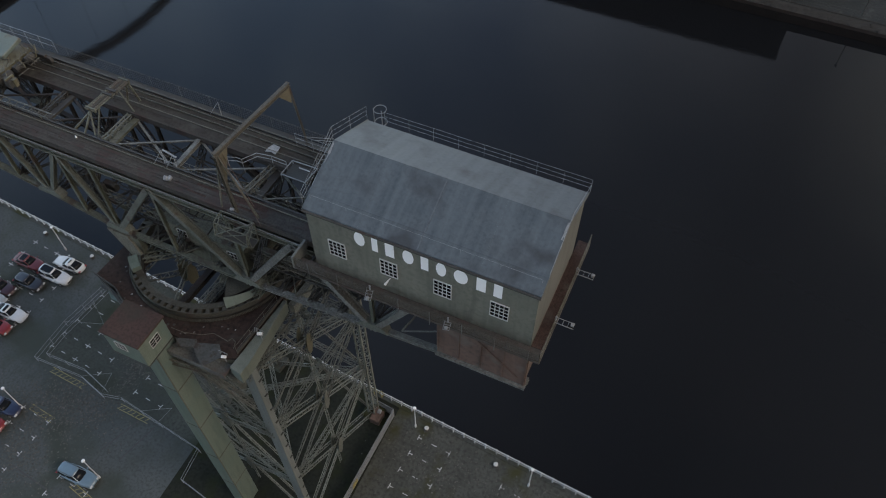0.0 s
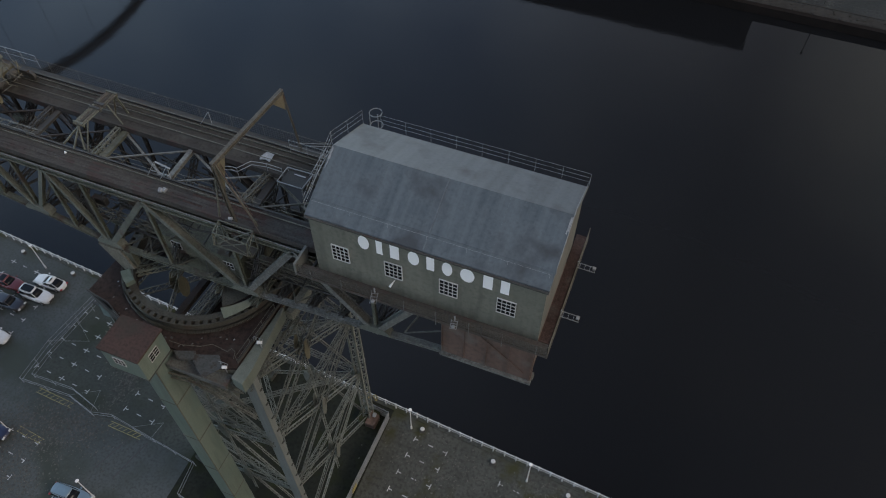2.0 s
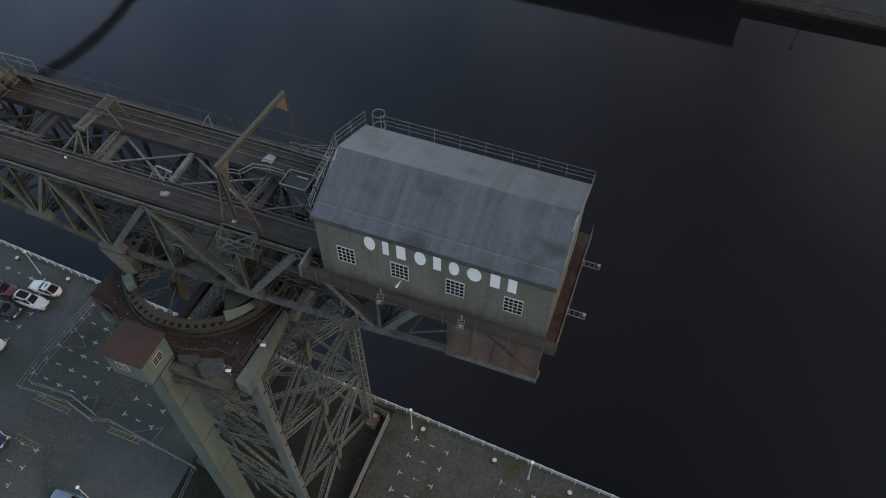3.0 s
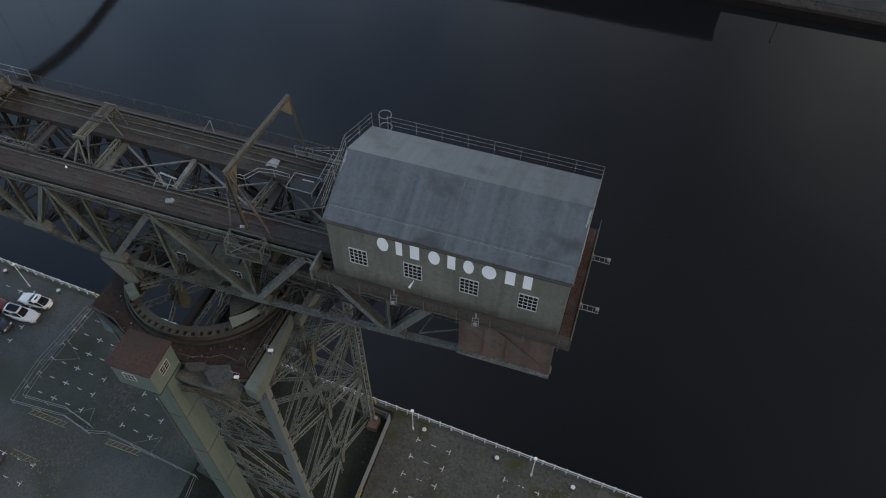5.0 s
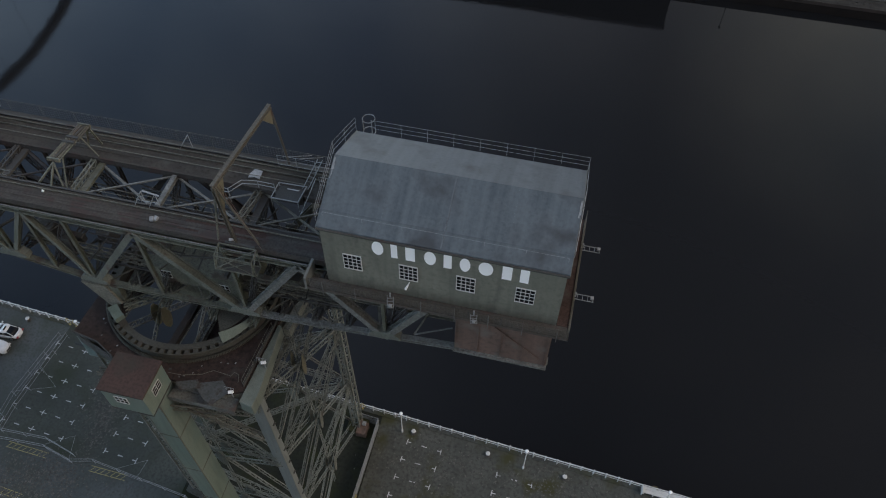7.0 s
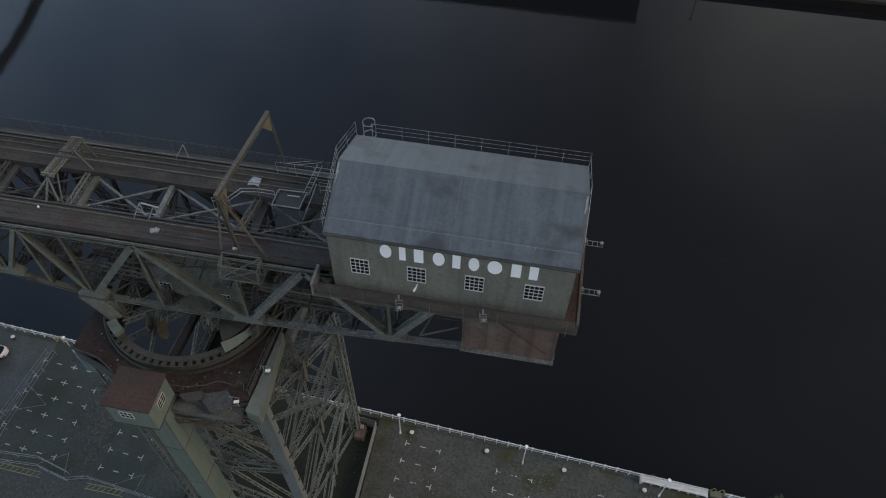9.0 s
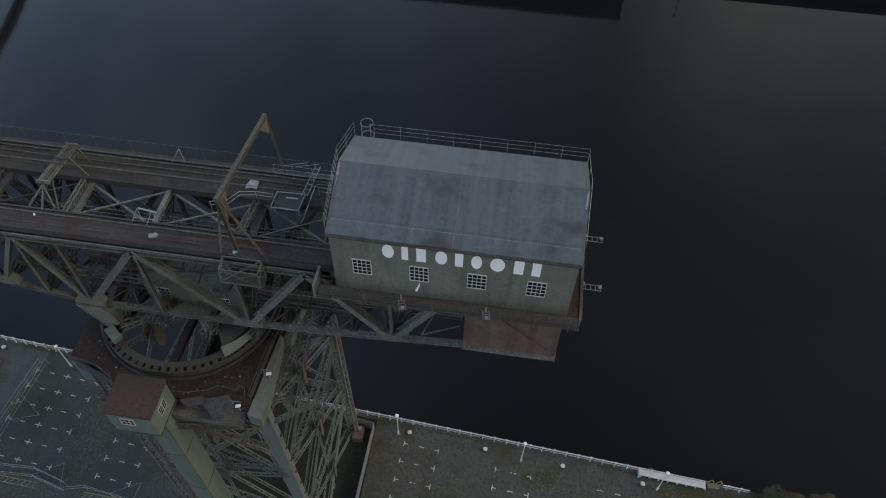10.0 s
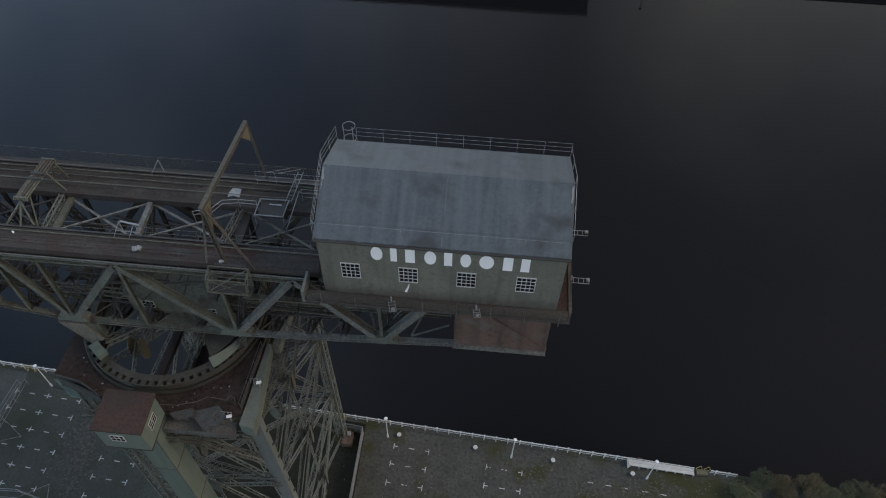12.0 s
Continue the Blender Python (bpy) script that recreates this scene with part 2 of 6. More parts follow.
WHITE = material("white_paint", [(0.66, 0.67, 0.68), (0.74, 0.74, 0.74), (0.58, 0.58, 0.58)], 0.55, scale=1.0, bump=0.05)
GALV = material("galvanised_rail", [(0.21, 0.222, 0.23), (0.29, 0.30, 0.31)], 0.5, metal=0.3, scale=2.0, bump=0.0)
WINWHITE = material("window_paint", [(0.45, 0.46, 0.45), (0.56, 0.56, 0.55), (0.36, 0.36, 0.35)], 0.6, scale=2.0, bump=0.0)
PLATEGREY = material("grey_deck_plate", [(0.085, 0.088, 0.084), (0.125, 0.13, 0.125), (0.05, 0.048, 0.044)], 0.7, scale=0.9, fine=7, fleck=0.1, stain=(0.085, 0.06, 0.05), stain_at=0.58, stain_scale=0.8)
WHITERAIL = material("white_railing", [(0.5, 0.52, 0.54), (0.62, 0.63, 0.64), (0.36, 0.37, 0.37)], 0.5, scale=2.0, fine=6, bump=0.0)
YELLOW = material("yellow_paint", [(0.27, 0.22, 0.07), (0.32, 0.27, 0.10)], 0.6, scale=2.0, stain=(0.15, 0.12, 0.08), stain_at=0.58, stain_scale=2.0)
OCHRE = material("ochre_plate", [(0.118, 0.11, 0.07), (0.155, 0.143, 0.094), (0.07, 0.062, 0.045)], 0.65, scale=1.6, fine=8, streak=0.4)
ASPHALT = material("old_asphalt", [(0.049, 0.058, 0.058), (0.073, 0.081, 0.08), (0.037, 0.043, 0.041)], 0.8, spec=0.35, scale=0.13, fine=3.2, bump=0.35, fleck=0.06, stain=(0.038, 0.046, 0.037), stain_at=0.47, stain_scale=0.16, soft=0.16)
LOT = material("mossy_asphalt", [(0.036, 0.042, 0.036), (0.058, 0.065, 0.057), (0.026, 0.03, 0.025)], 0.85, spec=0.35, scale=0.2, fine=3.2, bump=0.35, fleck=0.06, stain=(0.027, 0.034, 0.021), stain_at=0.48, stain_scale=0.22, soft=0.2)
MOSSY = material("mossy_concrete", [(0.048, 0.051, 0.045), (0.073, 0.076, 0.068), (0.027, 0.029, 0.024)], 0.9, spec=0.35, scale=0.45, fine=2.6, bump=0.4, fleck=0.06, stain=(0.037, 0.038, 0.014), stain_at=0.5, stain_scale=0.16, soft=0.09)
# mossy ground, its colour lowered further for the lattice tower's shade
SHADEDMOSS = material("shaded_mossy_plot", [(0.012, 0.014, 0.01), (0.024, 0.026, 0.02), (0.008, 0.009, 0.007)], 0.95, spec=0.2, scale=0.35, fine=2.6, bump=0.4, fleck=0.1, stain=(0.018, 0.022, 0.009), stain_at=0.5, stain_scale=0.5, soft=0.2)
CONCRETE = material("quay_concrete", [(0.19, 0.19, 0.18), (0.26, 0.255, 0.24), (0.12, 0.12, 0.11)], 0.85, scale=0.5, fine=4, streak=0.4)
BRICKD = material("dark_wet_wall", [(0.01, 0.0085, 0.008), (0.016, 0.013, 0.012)], 0.9, scale=0.5, spec=0.08)
FARSTONE = material("dark_rubble", [(0.022, 0.021, 0.019), (0.04, 0.038, 0.035), (0.013, 0.012, 0.012)], 0.95, spec=0.2, scale=0.4, fine=1.6, runs=((0.06, 2.5, 2.5), 0.5), stain=(0.055, 0.053, 0.049), stain_at=0.64, stain_scale=0.4)
FARPAVE = material("far_paving", [(0.02, 0.024, 0.024), (0.036, 0.039, 0.039), (0.016, 0.018, 0.017)], 0.9, spec=0.3, scale=0.2, fine=2, stain=(0.085, 0.09, 0.085), stain_at=0.63, stain_scale=0.15)
FLAKE = material("flaking_paint", [(0.2, 0.21, 0.22), (0.3, 0.31, 0.32), (0.13, 0.14, 0.15)], 0.6, scale=3.0)
LEAF = material("leaves", [(0.035, 0.048, 0.02), (0.055, 0.066, 0.03), (0.024, 0.034, 0.014)], 0.7, scale=0.9, bump=0.0, stain=(0.14, 0.085, 0.03), stain_at=0.6, stain_scale=0.6)
BARK = material("bark", [(0.06, 0.05, 0.04), (0.09, 0.075, 0.06)], 0.9, scale=3)
TYRE = material("tyre_rubber", [(0.02, 0.02, 0.02), (0.03, 0.03, 0.03)], 0.85, scale=6)
RIM = material("wheel_rim", [(0.4, 0.4, 0.42), (0.5, 0.5, 0.5)], 0.35, metal=0.8, scale=6)
PANE = glass_material("dark_pane", (0.012, 0.014, 0.016))
CARGLASS = glass_material("car_glass", (0.01, 0.012, 0.015))
LAMPGLASS = material("lamp_globe", [(0.75, 0.76, 0.76), (0.8, 0.8, 0.8)], 0.3, scale=4, bump=0.0)
WATER = water_material()

# ---- building helpers ----
U = 1.1  # metres to one unit of the plan


def V(*c):
    return Vector(c)


def slab(bm, x0, x1, y0, y1, z0, z1, m=None):
    """A box between two corners, in plan units."""
    vs = [bm.verts.new((m @ V(x, y, z)) if m else (x, y, z)) for z in (z0, z1) for x, y in ((x0, y0), (x1, y0), (x1, y1), (x0, y1))]
    for f in ((3, 2, 1, 0), (4, 5, 6, 7), (0, 1, 5, 4), (1, 2, 6, 5), (2, 3, 7, 6), (3, 0, 4, 7)):
        bm.faces.new([vs[i] for i in f])
    return bm


def across(p, q, up=(0, 0, 1)):
    d = (Vector(q) - Vector(p)).normalized()
    s = d.cross(Vector(up))
    if s.length < 1e-3:
        s = d.cross(V(1, 0, 0))
    s.normalize()
    return d, s, s.cross(d).normalized()


def bar(bm, p, q, w, h=None, up=(0, 0, 1)):
    """A straight square-edged bar from p to q, w wide and h deep."""
    h = h or w
    p, q = Vector(p), Vector(q)
    d, s, u = across(p, q, up)
    vs = [bm.verts.new(e + s * a * w / 2 + u * b * h / 2) for e in (p, q) for a, b in ((-1, -1), (1, -1), (1, 1), (-1, 1))]
    for f in ((3, 2, 1, 0), (4, 5, 6, 7), (0, 1, 5, 4), (1, 2, 6, 5), (2, 3, 7, 6), (3, 0, 4, 7)):
        bm.faces.new([vs[i] for i in f])
    return bm


def pipe(bm, p, q, r, r2=None, n=6):
    p, q = Vector(p), Vector(q)
    d, s, u = across(p, q)
    r2 = r if r2 is None else r2
    a = [[bm.verts.new(e + (s * math.cos(k * math.tau / n) + u * math.sin(k * math.tau / n)) * rr) for k in range(n)] for e, rr in ((p, r), (q, r2))]
    for k in range(n):
        bm.faces.new((a[0][k], a[0][(k + 1) % n], a[1][(k + 1) % n], a[1][k]))
    bm.faces.new(a[0][::-1])
    bm.faces.new(a[1])
    return bm


def girder(bm, p, q, w, h, t=0.05, up=(0, 0, 1)):
    """A riveted I-shaped member from p to q: two flanges and a web."""
    p, q = Vector(p), Vector(q)
    d, s, u = across(p, q, up)
    for k in (-1, 1):
        bar(bm, p + u * k * (h - t) / 2, q + u * k * (h - t) / 2, w, t, up)
    bar(bm, p, q, t, h - 2 * t, up)
    return bm


def laced(bm, p, q, w, h, t=0.07, lace=0.045, step=None, up=(0, 0, 1)):
    """A laced member: four corner angles joined by zigzag lacing on two faces."""
    p, q = Vector(p), Vector(q)
    d, s, u = across(p, q, up)
    for a in (-1, 1):
        for b in (-1, 1):
            o = s * a * w / 2 + u * b * h / 2
            bar(bm, p + o, q + o, t, t, up)
    step = step or max(w, h)
    n = max(2, round((q - p).length / step))
    for k in range(n):
        e0, e1 = p.lerp(q, k / n), p.lerp(q, (k + 1) / n)
        z = 1 if k % 2 else -1
        for a in (-1, 1):
            bar(bm, e0 + s * a * w / 2 + u * z * h / 2, e1 + s * a * w / 2 - u * z * h / 2, lace, lace, up)
            bar(bm, e0 + s * z * w / 2 + u * a * h / 2, e1 - s * z * w / 2 + u * a * h / 2, lace, lace, up)
    return bm


def lattice(bm, p, q, w, t=0.09, lace=0.05, up=(0, 0, 1)):
    """A flat lattice bar: two angles side by side, joined by zigzag lacing; up is square to its face."""
    p, q = Vector(p), Vector(q)
    d, s, u = across(p, q, up)
    for a in (-1, 1):
        o = s * a * w / 2
        bar(bm, p + o, q + o, t * 0.6, t, up)
        bar(bm, p + o * 0.92 + u * t * 0.45, q + o * 0.92 + u * t * 0.45, t, t * 0.3, up)
    n = max(2, round((q - p).length / (w * 0.95)))
    for k in range(n):
        z = 1 if k % 2 else -1
        bar(bm, p.lerp(q, k / n) + s * z * w / 2, p.lerp(q, (k + 1) / n) - s * z * w / 2, lace, lace * 0.6, up)
    return bm


def prism(bm, pts, z0, z1):
    lo, hi = [bm.verts.new((x, y, z0)) for x, y in pts], [bm.verts.new((x, y, z1)) for x, y in pts]
    bm.faces.new(lo[::-1])
    bm.faces.new(hi)
    for k in range(len(pts)):
        bm.faces.new((lo[k], lo[(k + 1) % len(pts)], hi[(k + 1) % len(pts)], hi[k]))
    return bm


def plate(bm, pts, depth):
    """A flat plate through points of one plane, thickened by the vector depth."""
    depth = Vector(depth)
    lo, hi = [bm.verts.new(Vector(p) - depth / 2) for p in pts], [bm.verts.new(Vector(p) + depth / 2) for p in pts]
    bm.faces.new(lo[::-1])
    bm.faces.new(hi)
    for k in range(len(pts)):
        bm.faces.new((lo[k], lo[(k + 1) % len(pts)], hi[(k + 1) % len(pts)], hi[k]))
    return bm


def ring(bm, c, r0, r1, z0, z1, n=72, a0=0.0, a1=math.tau):
    full = abs(a1 - a0 - math.tau) < 1e-6
    m = n if full else n + 1
    loops = [[bm.verts.new((c[0] + r * math.cos(a0 + (a1 - a0) * k / n), c[1] + r * math.sin(a0 + (a1 - a0) * k / n), z)) for k in range(m)] for r, z in ((r0, z0), (r1, z0), (r1, z1), (r0, z1))]
    for k in range(n):
        j = (k + 1) % m
        for a in range(4):
            b = (a + 1) % 4
            bm.faces.new((loops[a][k], loops[a][j], loops[b][j], loops[b][k]))
    if not full:
        for k in (0, m - 1):
            bm.faces.new([loops[a][k] for a in range(4)])
    return bm


def mesh_of(name, bm, mat, bevel=0.0):
    if bevel:
        bmesh.ops.bevel(bm, geom=bm.edges[:], offset=bevel, segments=1, affect="EDGES")
    bmesh.ops.recalc_face_normals(bm, faces=bm.faces[:])
    bmesh.ops.scale(bm, vec=(U, U, U), verts=bm.verts[:])
    me = bpy.data.meshes.new(name)
    bm.to_mesh(me)
    bm.free()
    for m in (mat if isinstance(mat, (list, tuple)) else [mat]):
        me.materials.append(m)
    return me


def thing(name, label, category, base=(0, 0, 0), group="", kind=""):
    ob = new(name)
    ob.empty_display_size = 0.3
    ob.matrix_basis = Matrix.Translation(Vector(base) * U)
    return tagged(ob, label, category, group, kind)


def part(name, bm, mat, parent, label="", bevel=0.0):
    """One mesh under a thing or under a part."""
    ob = new(name, mesh_of(name, bm, mat, bevel))
    ob.parent = parent
    if parent.parent is None:
        ob.matrix_parent_inverse = parent.matrix_basis.inverted()
    return tagged(ob, label)


def single(name, bm, mat, label, category, group="", kind="", bevel=0.0):
    """A thing, or a piece of the setting, that is one mesh."""
    return tagged(new(name, mesh_of(name, bm, mat, bevel)), label, category, group, kind)


def piece(name, me, parent, m):
    """A piece that shares its mesh with others."""
    ob = new(name, me)
    ob.parent = parent
    if parent.parent is None:
        ob.matrix_parent_inverse = parent.matrix_basis.inverted()
    m = m.copy()
    m.translation = m.translation * U
    ob.matrix_basis = m
    return ob


def railing(parent, pts, height, mat, gap=1.5, rails=3, r=0.022, up=None, name="rail"):
    """Posts and rails along a line of points; each post and each run of rail is a part."""
    posts = []
    for a, b in zip(pts, pts[1:]):
        a, b = Vector(a), Vector(b)
        n = max(1, round((b - a).length / gap))
        posts += [a.lerp(b, k / n) for k in range(n)]
    posts.append(Vector(pts[-1]))
    for p in posts:
        part("post", pipe(bmesh.new(), p, p + V(0, 0, height), r, n=5), mat, parent)
    for k in range(rails):
        h = height * (1 - k / rails)
        bm = bmesh.new()
        for a, b in zip(pts, pts[1:]):
            pipe(bm, Vector(a) + V(0, 0, h), Vector(b) + V(0, 0, h), r * 0.85, n=5)
        part(name, bm, mat, parent)

# ---- setting ----
QA = math.radians(-3.65)
QX, QY = V(math.cos(QA), math.sin(QA), 0), V(-math.sin(QA), math.cos(QA), 0)
ZW = -2.0  # river level


def quay_y(x):
    return 29.75 - 0.0637 * x


bm = bmesh.new()
slab(bm, -1500, 1500, -1500, 1500, ZW - 9, ZW - 8.6)
single("riverbed", bm, CONCRETE, "dark silt bed under the river", "riverbed", kind="structure")
bm = bmesh.new()
vs = [bm.verts.new(p) for p in ((-1500, -1500, ZW), (1500, -1500, ZW), (1500, 1500, ZW), (-1500, 1500, ZW))]
bm.faces.new(vs)
single("water", bm, WATER, "dark still river water reflecting the dull sky", "water", kind="structure")


def land(name, mat, pts, z0, z1, label, category):
    return single(name, prism(bmesh.new(), pts, z0, z1), mat, label, category, kind="structure")


# car park apron behind the near quay edge
XF = -18.45  # where the mossy apron meets the tower plot
FENCE_LINE = [(-36.0, 17.25), (-43.1, 18.1), (-46.0, 18.45), (-48.3, 17.9), (-51.7, 18.7), (-58.1, 18.4), (-58.3, 23.4), (-57.3, 31.3)]
land("fenced_ground", LOT, [(-36.0, quay_y(-36.0) - 0.5), (-57.2, quay_y(-57.2) - 0.5)] + FENCE_LINE[::-1], ZW - 8, 0.0, "dark mossy asphalt inside the barrier fence", "ground")
land("ground", ASPHALT, [(-1400, -1400), (-36.0, -1400)] + FENCE_LINE + [(-57.2, quay_y(-57.2) - 0.5), (-1400, quay_y(-1400) - 0.5)], ZW - 8, 0.0, "worn grey asphalt car park with faded bay marks", "ground")
land("tower_ground", SHADEDMOSS, [(-36.0, -1400), (XF, -1400), (XF, quay_y(XF) - 0.5), (-36.0, quay_y(-36.0) - 0.5)], ZW - 8, -0.004, "mossy concrete plot under the crane tower, darkened for its shade", "ground")
land("quay_apron", MOSSY, [(XF, -1400), (1400, -1400), (1400, quay_y(1400) - 0.5), (XF, quay_y(XF) - 0.5)], ZW - 8, 0.0, "mossy stained concrete quay apron", "ground")
# coping along the quay edge
bm = bmesh.new()
prism(bm, [(-900, quay_y(-900) - 0.5), (900, quay_y(900) - 0.5), (900, quay_y(900) + 0.15), (-900, quay_y(-900) + 0.15)], ZW - 8, 0.06)
single("quay_coping", bm, MOSSY, "worn concrete coping along the river quay edge", "kerb", kind="structure")

# far bank: low wall, stone slope, walkway
FY = 121.5
bm = bmesh.new()
prism(bm, [(-1400, FY), (1400, FY), (1400, FY + 1.0), (-1400, FY + 1.0)], ZW - 8, -0.5)
single("far_quay_wall", bm, BRICKD, "dark wet quay wall of the far bank", "wall", kind="structure")
bm = bmesh.new()
# a weathered slope of tipped stone, as one uneven sheet, with a few lighter blocks lying on it
NX, NS = 500, 9
rows = []
for b in range(NS):
    v = b / (NS - 1)
    row = []
    for a in range(NX):
        x = -60 + 150 * a / (NX - 1)
        bump = noise.fractal(V(x * 0.9, v * 2.2, 0), 1.0, 2.0, 4) * 0.09 * math.sin(math.pi * min(1, v + 0.1))
        row.append(bm.verts.new((x, FY + 0.95 + v * 1.7 + bump * 0.4, -0.5 + v * 0.52 + bump)))
    rows.append(row)
for p, q in zip(rows, rows[1:]):
    for a in range(NX - 1):
        bm.faces.new((p[a], p[a + 1], q[a + 1], q[a]))
for k in range(60):
    v, c = random.random(), random.choice((-38, -20, 1, 14, 17, 24, 26, 36, 55))
    x, y, z = random.gauss(c, 5.0), FY + 1.0 + v * 1.6, -0.5 + v * 0.5
    w, d, h = random.uniform(0.1, 0.34), random.uniform(0.1, 0.28), random.uniform(0.06, 0.2)
    m = pose(x, y, z, random.uniform(-15, 35), random.uniform(-14, 14), random.uniform(-40, 40))
    lo = [(-w * 0.5, -d * 0.35), (0.0, -d * 0.5), (w * 0.5, -d * 0.3), (w * 0.42, d * 0.4), (-w * 0.1, d * 0.5), (-w * 0.48, d * 0.3)]
    bottom, top = [[bm.verts.new(m @ V(px * e, py * e, pz)) for px, py in lo] for e, pz in ((1.0, -0.1), (0.7, h))]
    for i in range(6):
        bm.faces.new((bottom[i], bottom[(i + 1) % 6], top[(i + 1) % 6], top[i]))
    bm.faces.new(top)
tagged(single("stone_facing", bm, FARSTONE, "rough dark sloping stone facing of the far bank", "stone facing"), kind="stuff")
lamp = thing("far_lamp", "slender dark lamp post on the far bank", "street lamp", (19.5, FY + 3.9, 0))
part("pole", pipe(bmesh.new(), (19.5, FY + 3.9, 0), (19.5, FY + 3.9, 6.0), 0.1, 0.06, n=8), DARK, lamp)
part("head", slab(bmesh.new(), 19.3, 19.7, FY + 3.4, FY + 4.0, 5.95, 6.12), DARK, lamp, bevel=0.03)
bm = bmesh.new()
prism(bm, [(-1400, FY + 1.0), (1400, FY + 1.0), (1400, FY + 2.5), (-1400, FY + 2.5)], ZW - 8, -0.52)
prism(bm, [(-1400, FY + 2.5), (1400, FY + 2.5), (1400, FY + 1400), (-1400, FY + 1400)], ZW - 8, 0.0)
single("far_bank", bm, FARPAVE, "dark paved walkway on the far bank", "ground", kind="structure")
bm = bmesh.new()
prism(bm, [(-300, FY + 2.75), (300, FY + 2.75), (300, FY + 3.0), (-300, FY + 3.0)], 0.0, 0.1)
single("far_coping", bm, FARSTONE, "thin grey kerb along the far walkway", "kerb", kind="structure")
ob = thing("far_railing", "thin pale metal railing along the far walkway", "railing", (0, FY + 3.2, 0.1))
railing(ob, [(-40, FY + 3.2, 0.0), (90, FY + 3.2, 0.0)], 1.1, DARK, gap=2.0, rails=2, r=0.014)

# the building on the far bank that the river mirrors
ob = thing("riverside_building", "long dark flat-roofed riverside block", "building", (-40, 134, 0))
part("wall", slab(bmesh.new(), -120, 9.8, 128.3, 150, -0.1, 10.0), BRICKD, ob)
part("roof", slab(bmesh.new(), -120.3, 10.1, 128.0, 150.3, 10.0, 10.4), DARK, ob)

# the arched road bridge upriver, seen in the water only
ob = thing("arch_bridge", "dark steel bowstring arch bridge across the river", "bridge", (-124.5, 107, 0))
bm = bmesh.new()
last = None
for k in range(49):
    y = 44 + k * 126 / 48
    z = 27.4 - 0.0069 * (y - 107) ** 2
    if last:
        bar(bm, last, (-124.5, y, z), 1.7, 1.5, up=(1, 0, 0))
    last = (-124.5, y, z)
part("arch", bm, DARK, ob)
part("deck", slab(bmesh.new(), -127, -122, 44, 170, 3.2, 4.0), DARK, ob)
for k in range(12):
    y = 52 + k * 10
    part("hanger", pipe(bmesh.new(), (-124.5, y, 4.0), (-124.5, y, 27.4 - 0.0069 * (y - 107) ** 2), 0.03, n=5), DARK, ob)

# ---- crane tower ----
TC = V(-27.6, 22.9, 0)
HALF = 6.25


def tw(u, v, z):
    p = TC + QX * u + QY * v
    return V(p.x, p.y, z)


def tl(u, v, z):
    """Place on the tower frame; the leg behind the lift shaft is set back a little."""
    w = (1 - u / HALF) * (1 - v / HALF) / 4
    spread = (0.03 if v < 0 else 0.01) * (30 - z) if u > 0 else 0.0
    return tw(u - 0.2 * w + spread, v + 1.48 * w, z)


tower = thing("crane_tower", "tall green riveted steel lattice crane tower", "crane tower", tw(0, 0, 0))
corners = [(-1, -1), (1, -1), (1, 1), (-1, 1)]
def on_leg(z):
    """Middle of the plated leg, which leans out a little towards its foot."""
    return V(-20.5, 15.87, z).lerp(V(-21.75, 16.82, z), z / 30)


# four legs: the near one plated, the others laced
for su, sv in corners:
    if (su, sv) == (1, -1):
        bm = bmesh.new()
        bar(bm, on_leg(0.6), on_leg(29.6), 1.0, 0.55, up=QY)
        leg = part("leg", bm, LEGGREY, tower, "plated grey-green box leg", bevel=0.03)
        for z in (8.2, 15.4, 22.6):
            part("plate_joint", bar(bmesh.new(), on_leg(z), on_leg(z + 0.06), 1.02, 0.57, up=QY), LEGGREY, leg)
        for k in range(14):
            part("step_iron", bar(bmesh.new(), on_leg(1.5 + k * 2.05) + QX * 0.5 + QY * 0.1, on_leg(1.5 + k * 2.05) + QX * 0.62 + QY * 0.1, 0.3, 0.04), DARK, leg)
    else:
        bm = bmesh.new()
        laced(bm, tl(su * HALF, sv * HALF, 0.6), tl(su * HALF, sv * HALF, 30.6), 0.75, 0.75, 0.15, 0.055, 0.7, up=QY)
        part("leg", bm, TOWERSTEEL, tower)
    part("footing", prism(bmesh.new(), [tuple(tl(su * HALF + a, sv * HALF + b, 0))[:2] for a, b in ((-1.0, -1.0), (1.0, -1.0), (1.0, 1.0), (-1.0, 1.0))], -0.02, 0.7), MOSSY, tower, "concrete leg footing")
LEVELS = [0.2, 9.9, 19.8, 29.4]
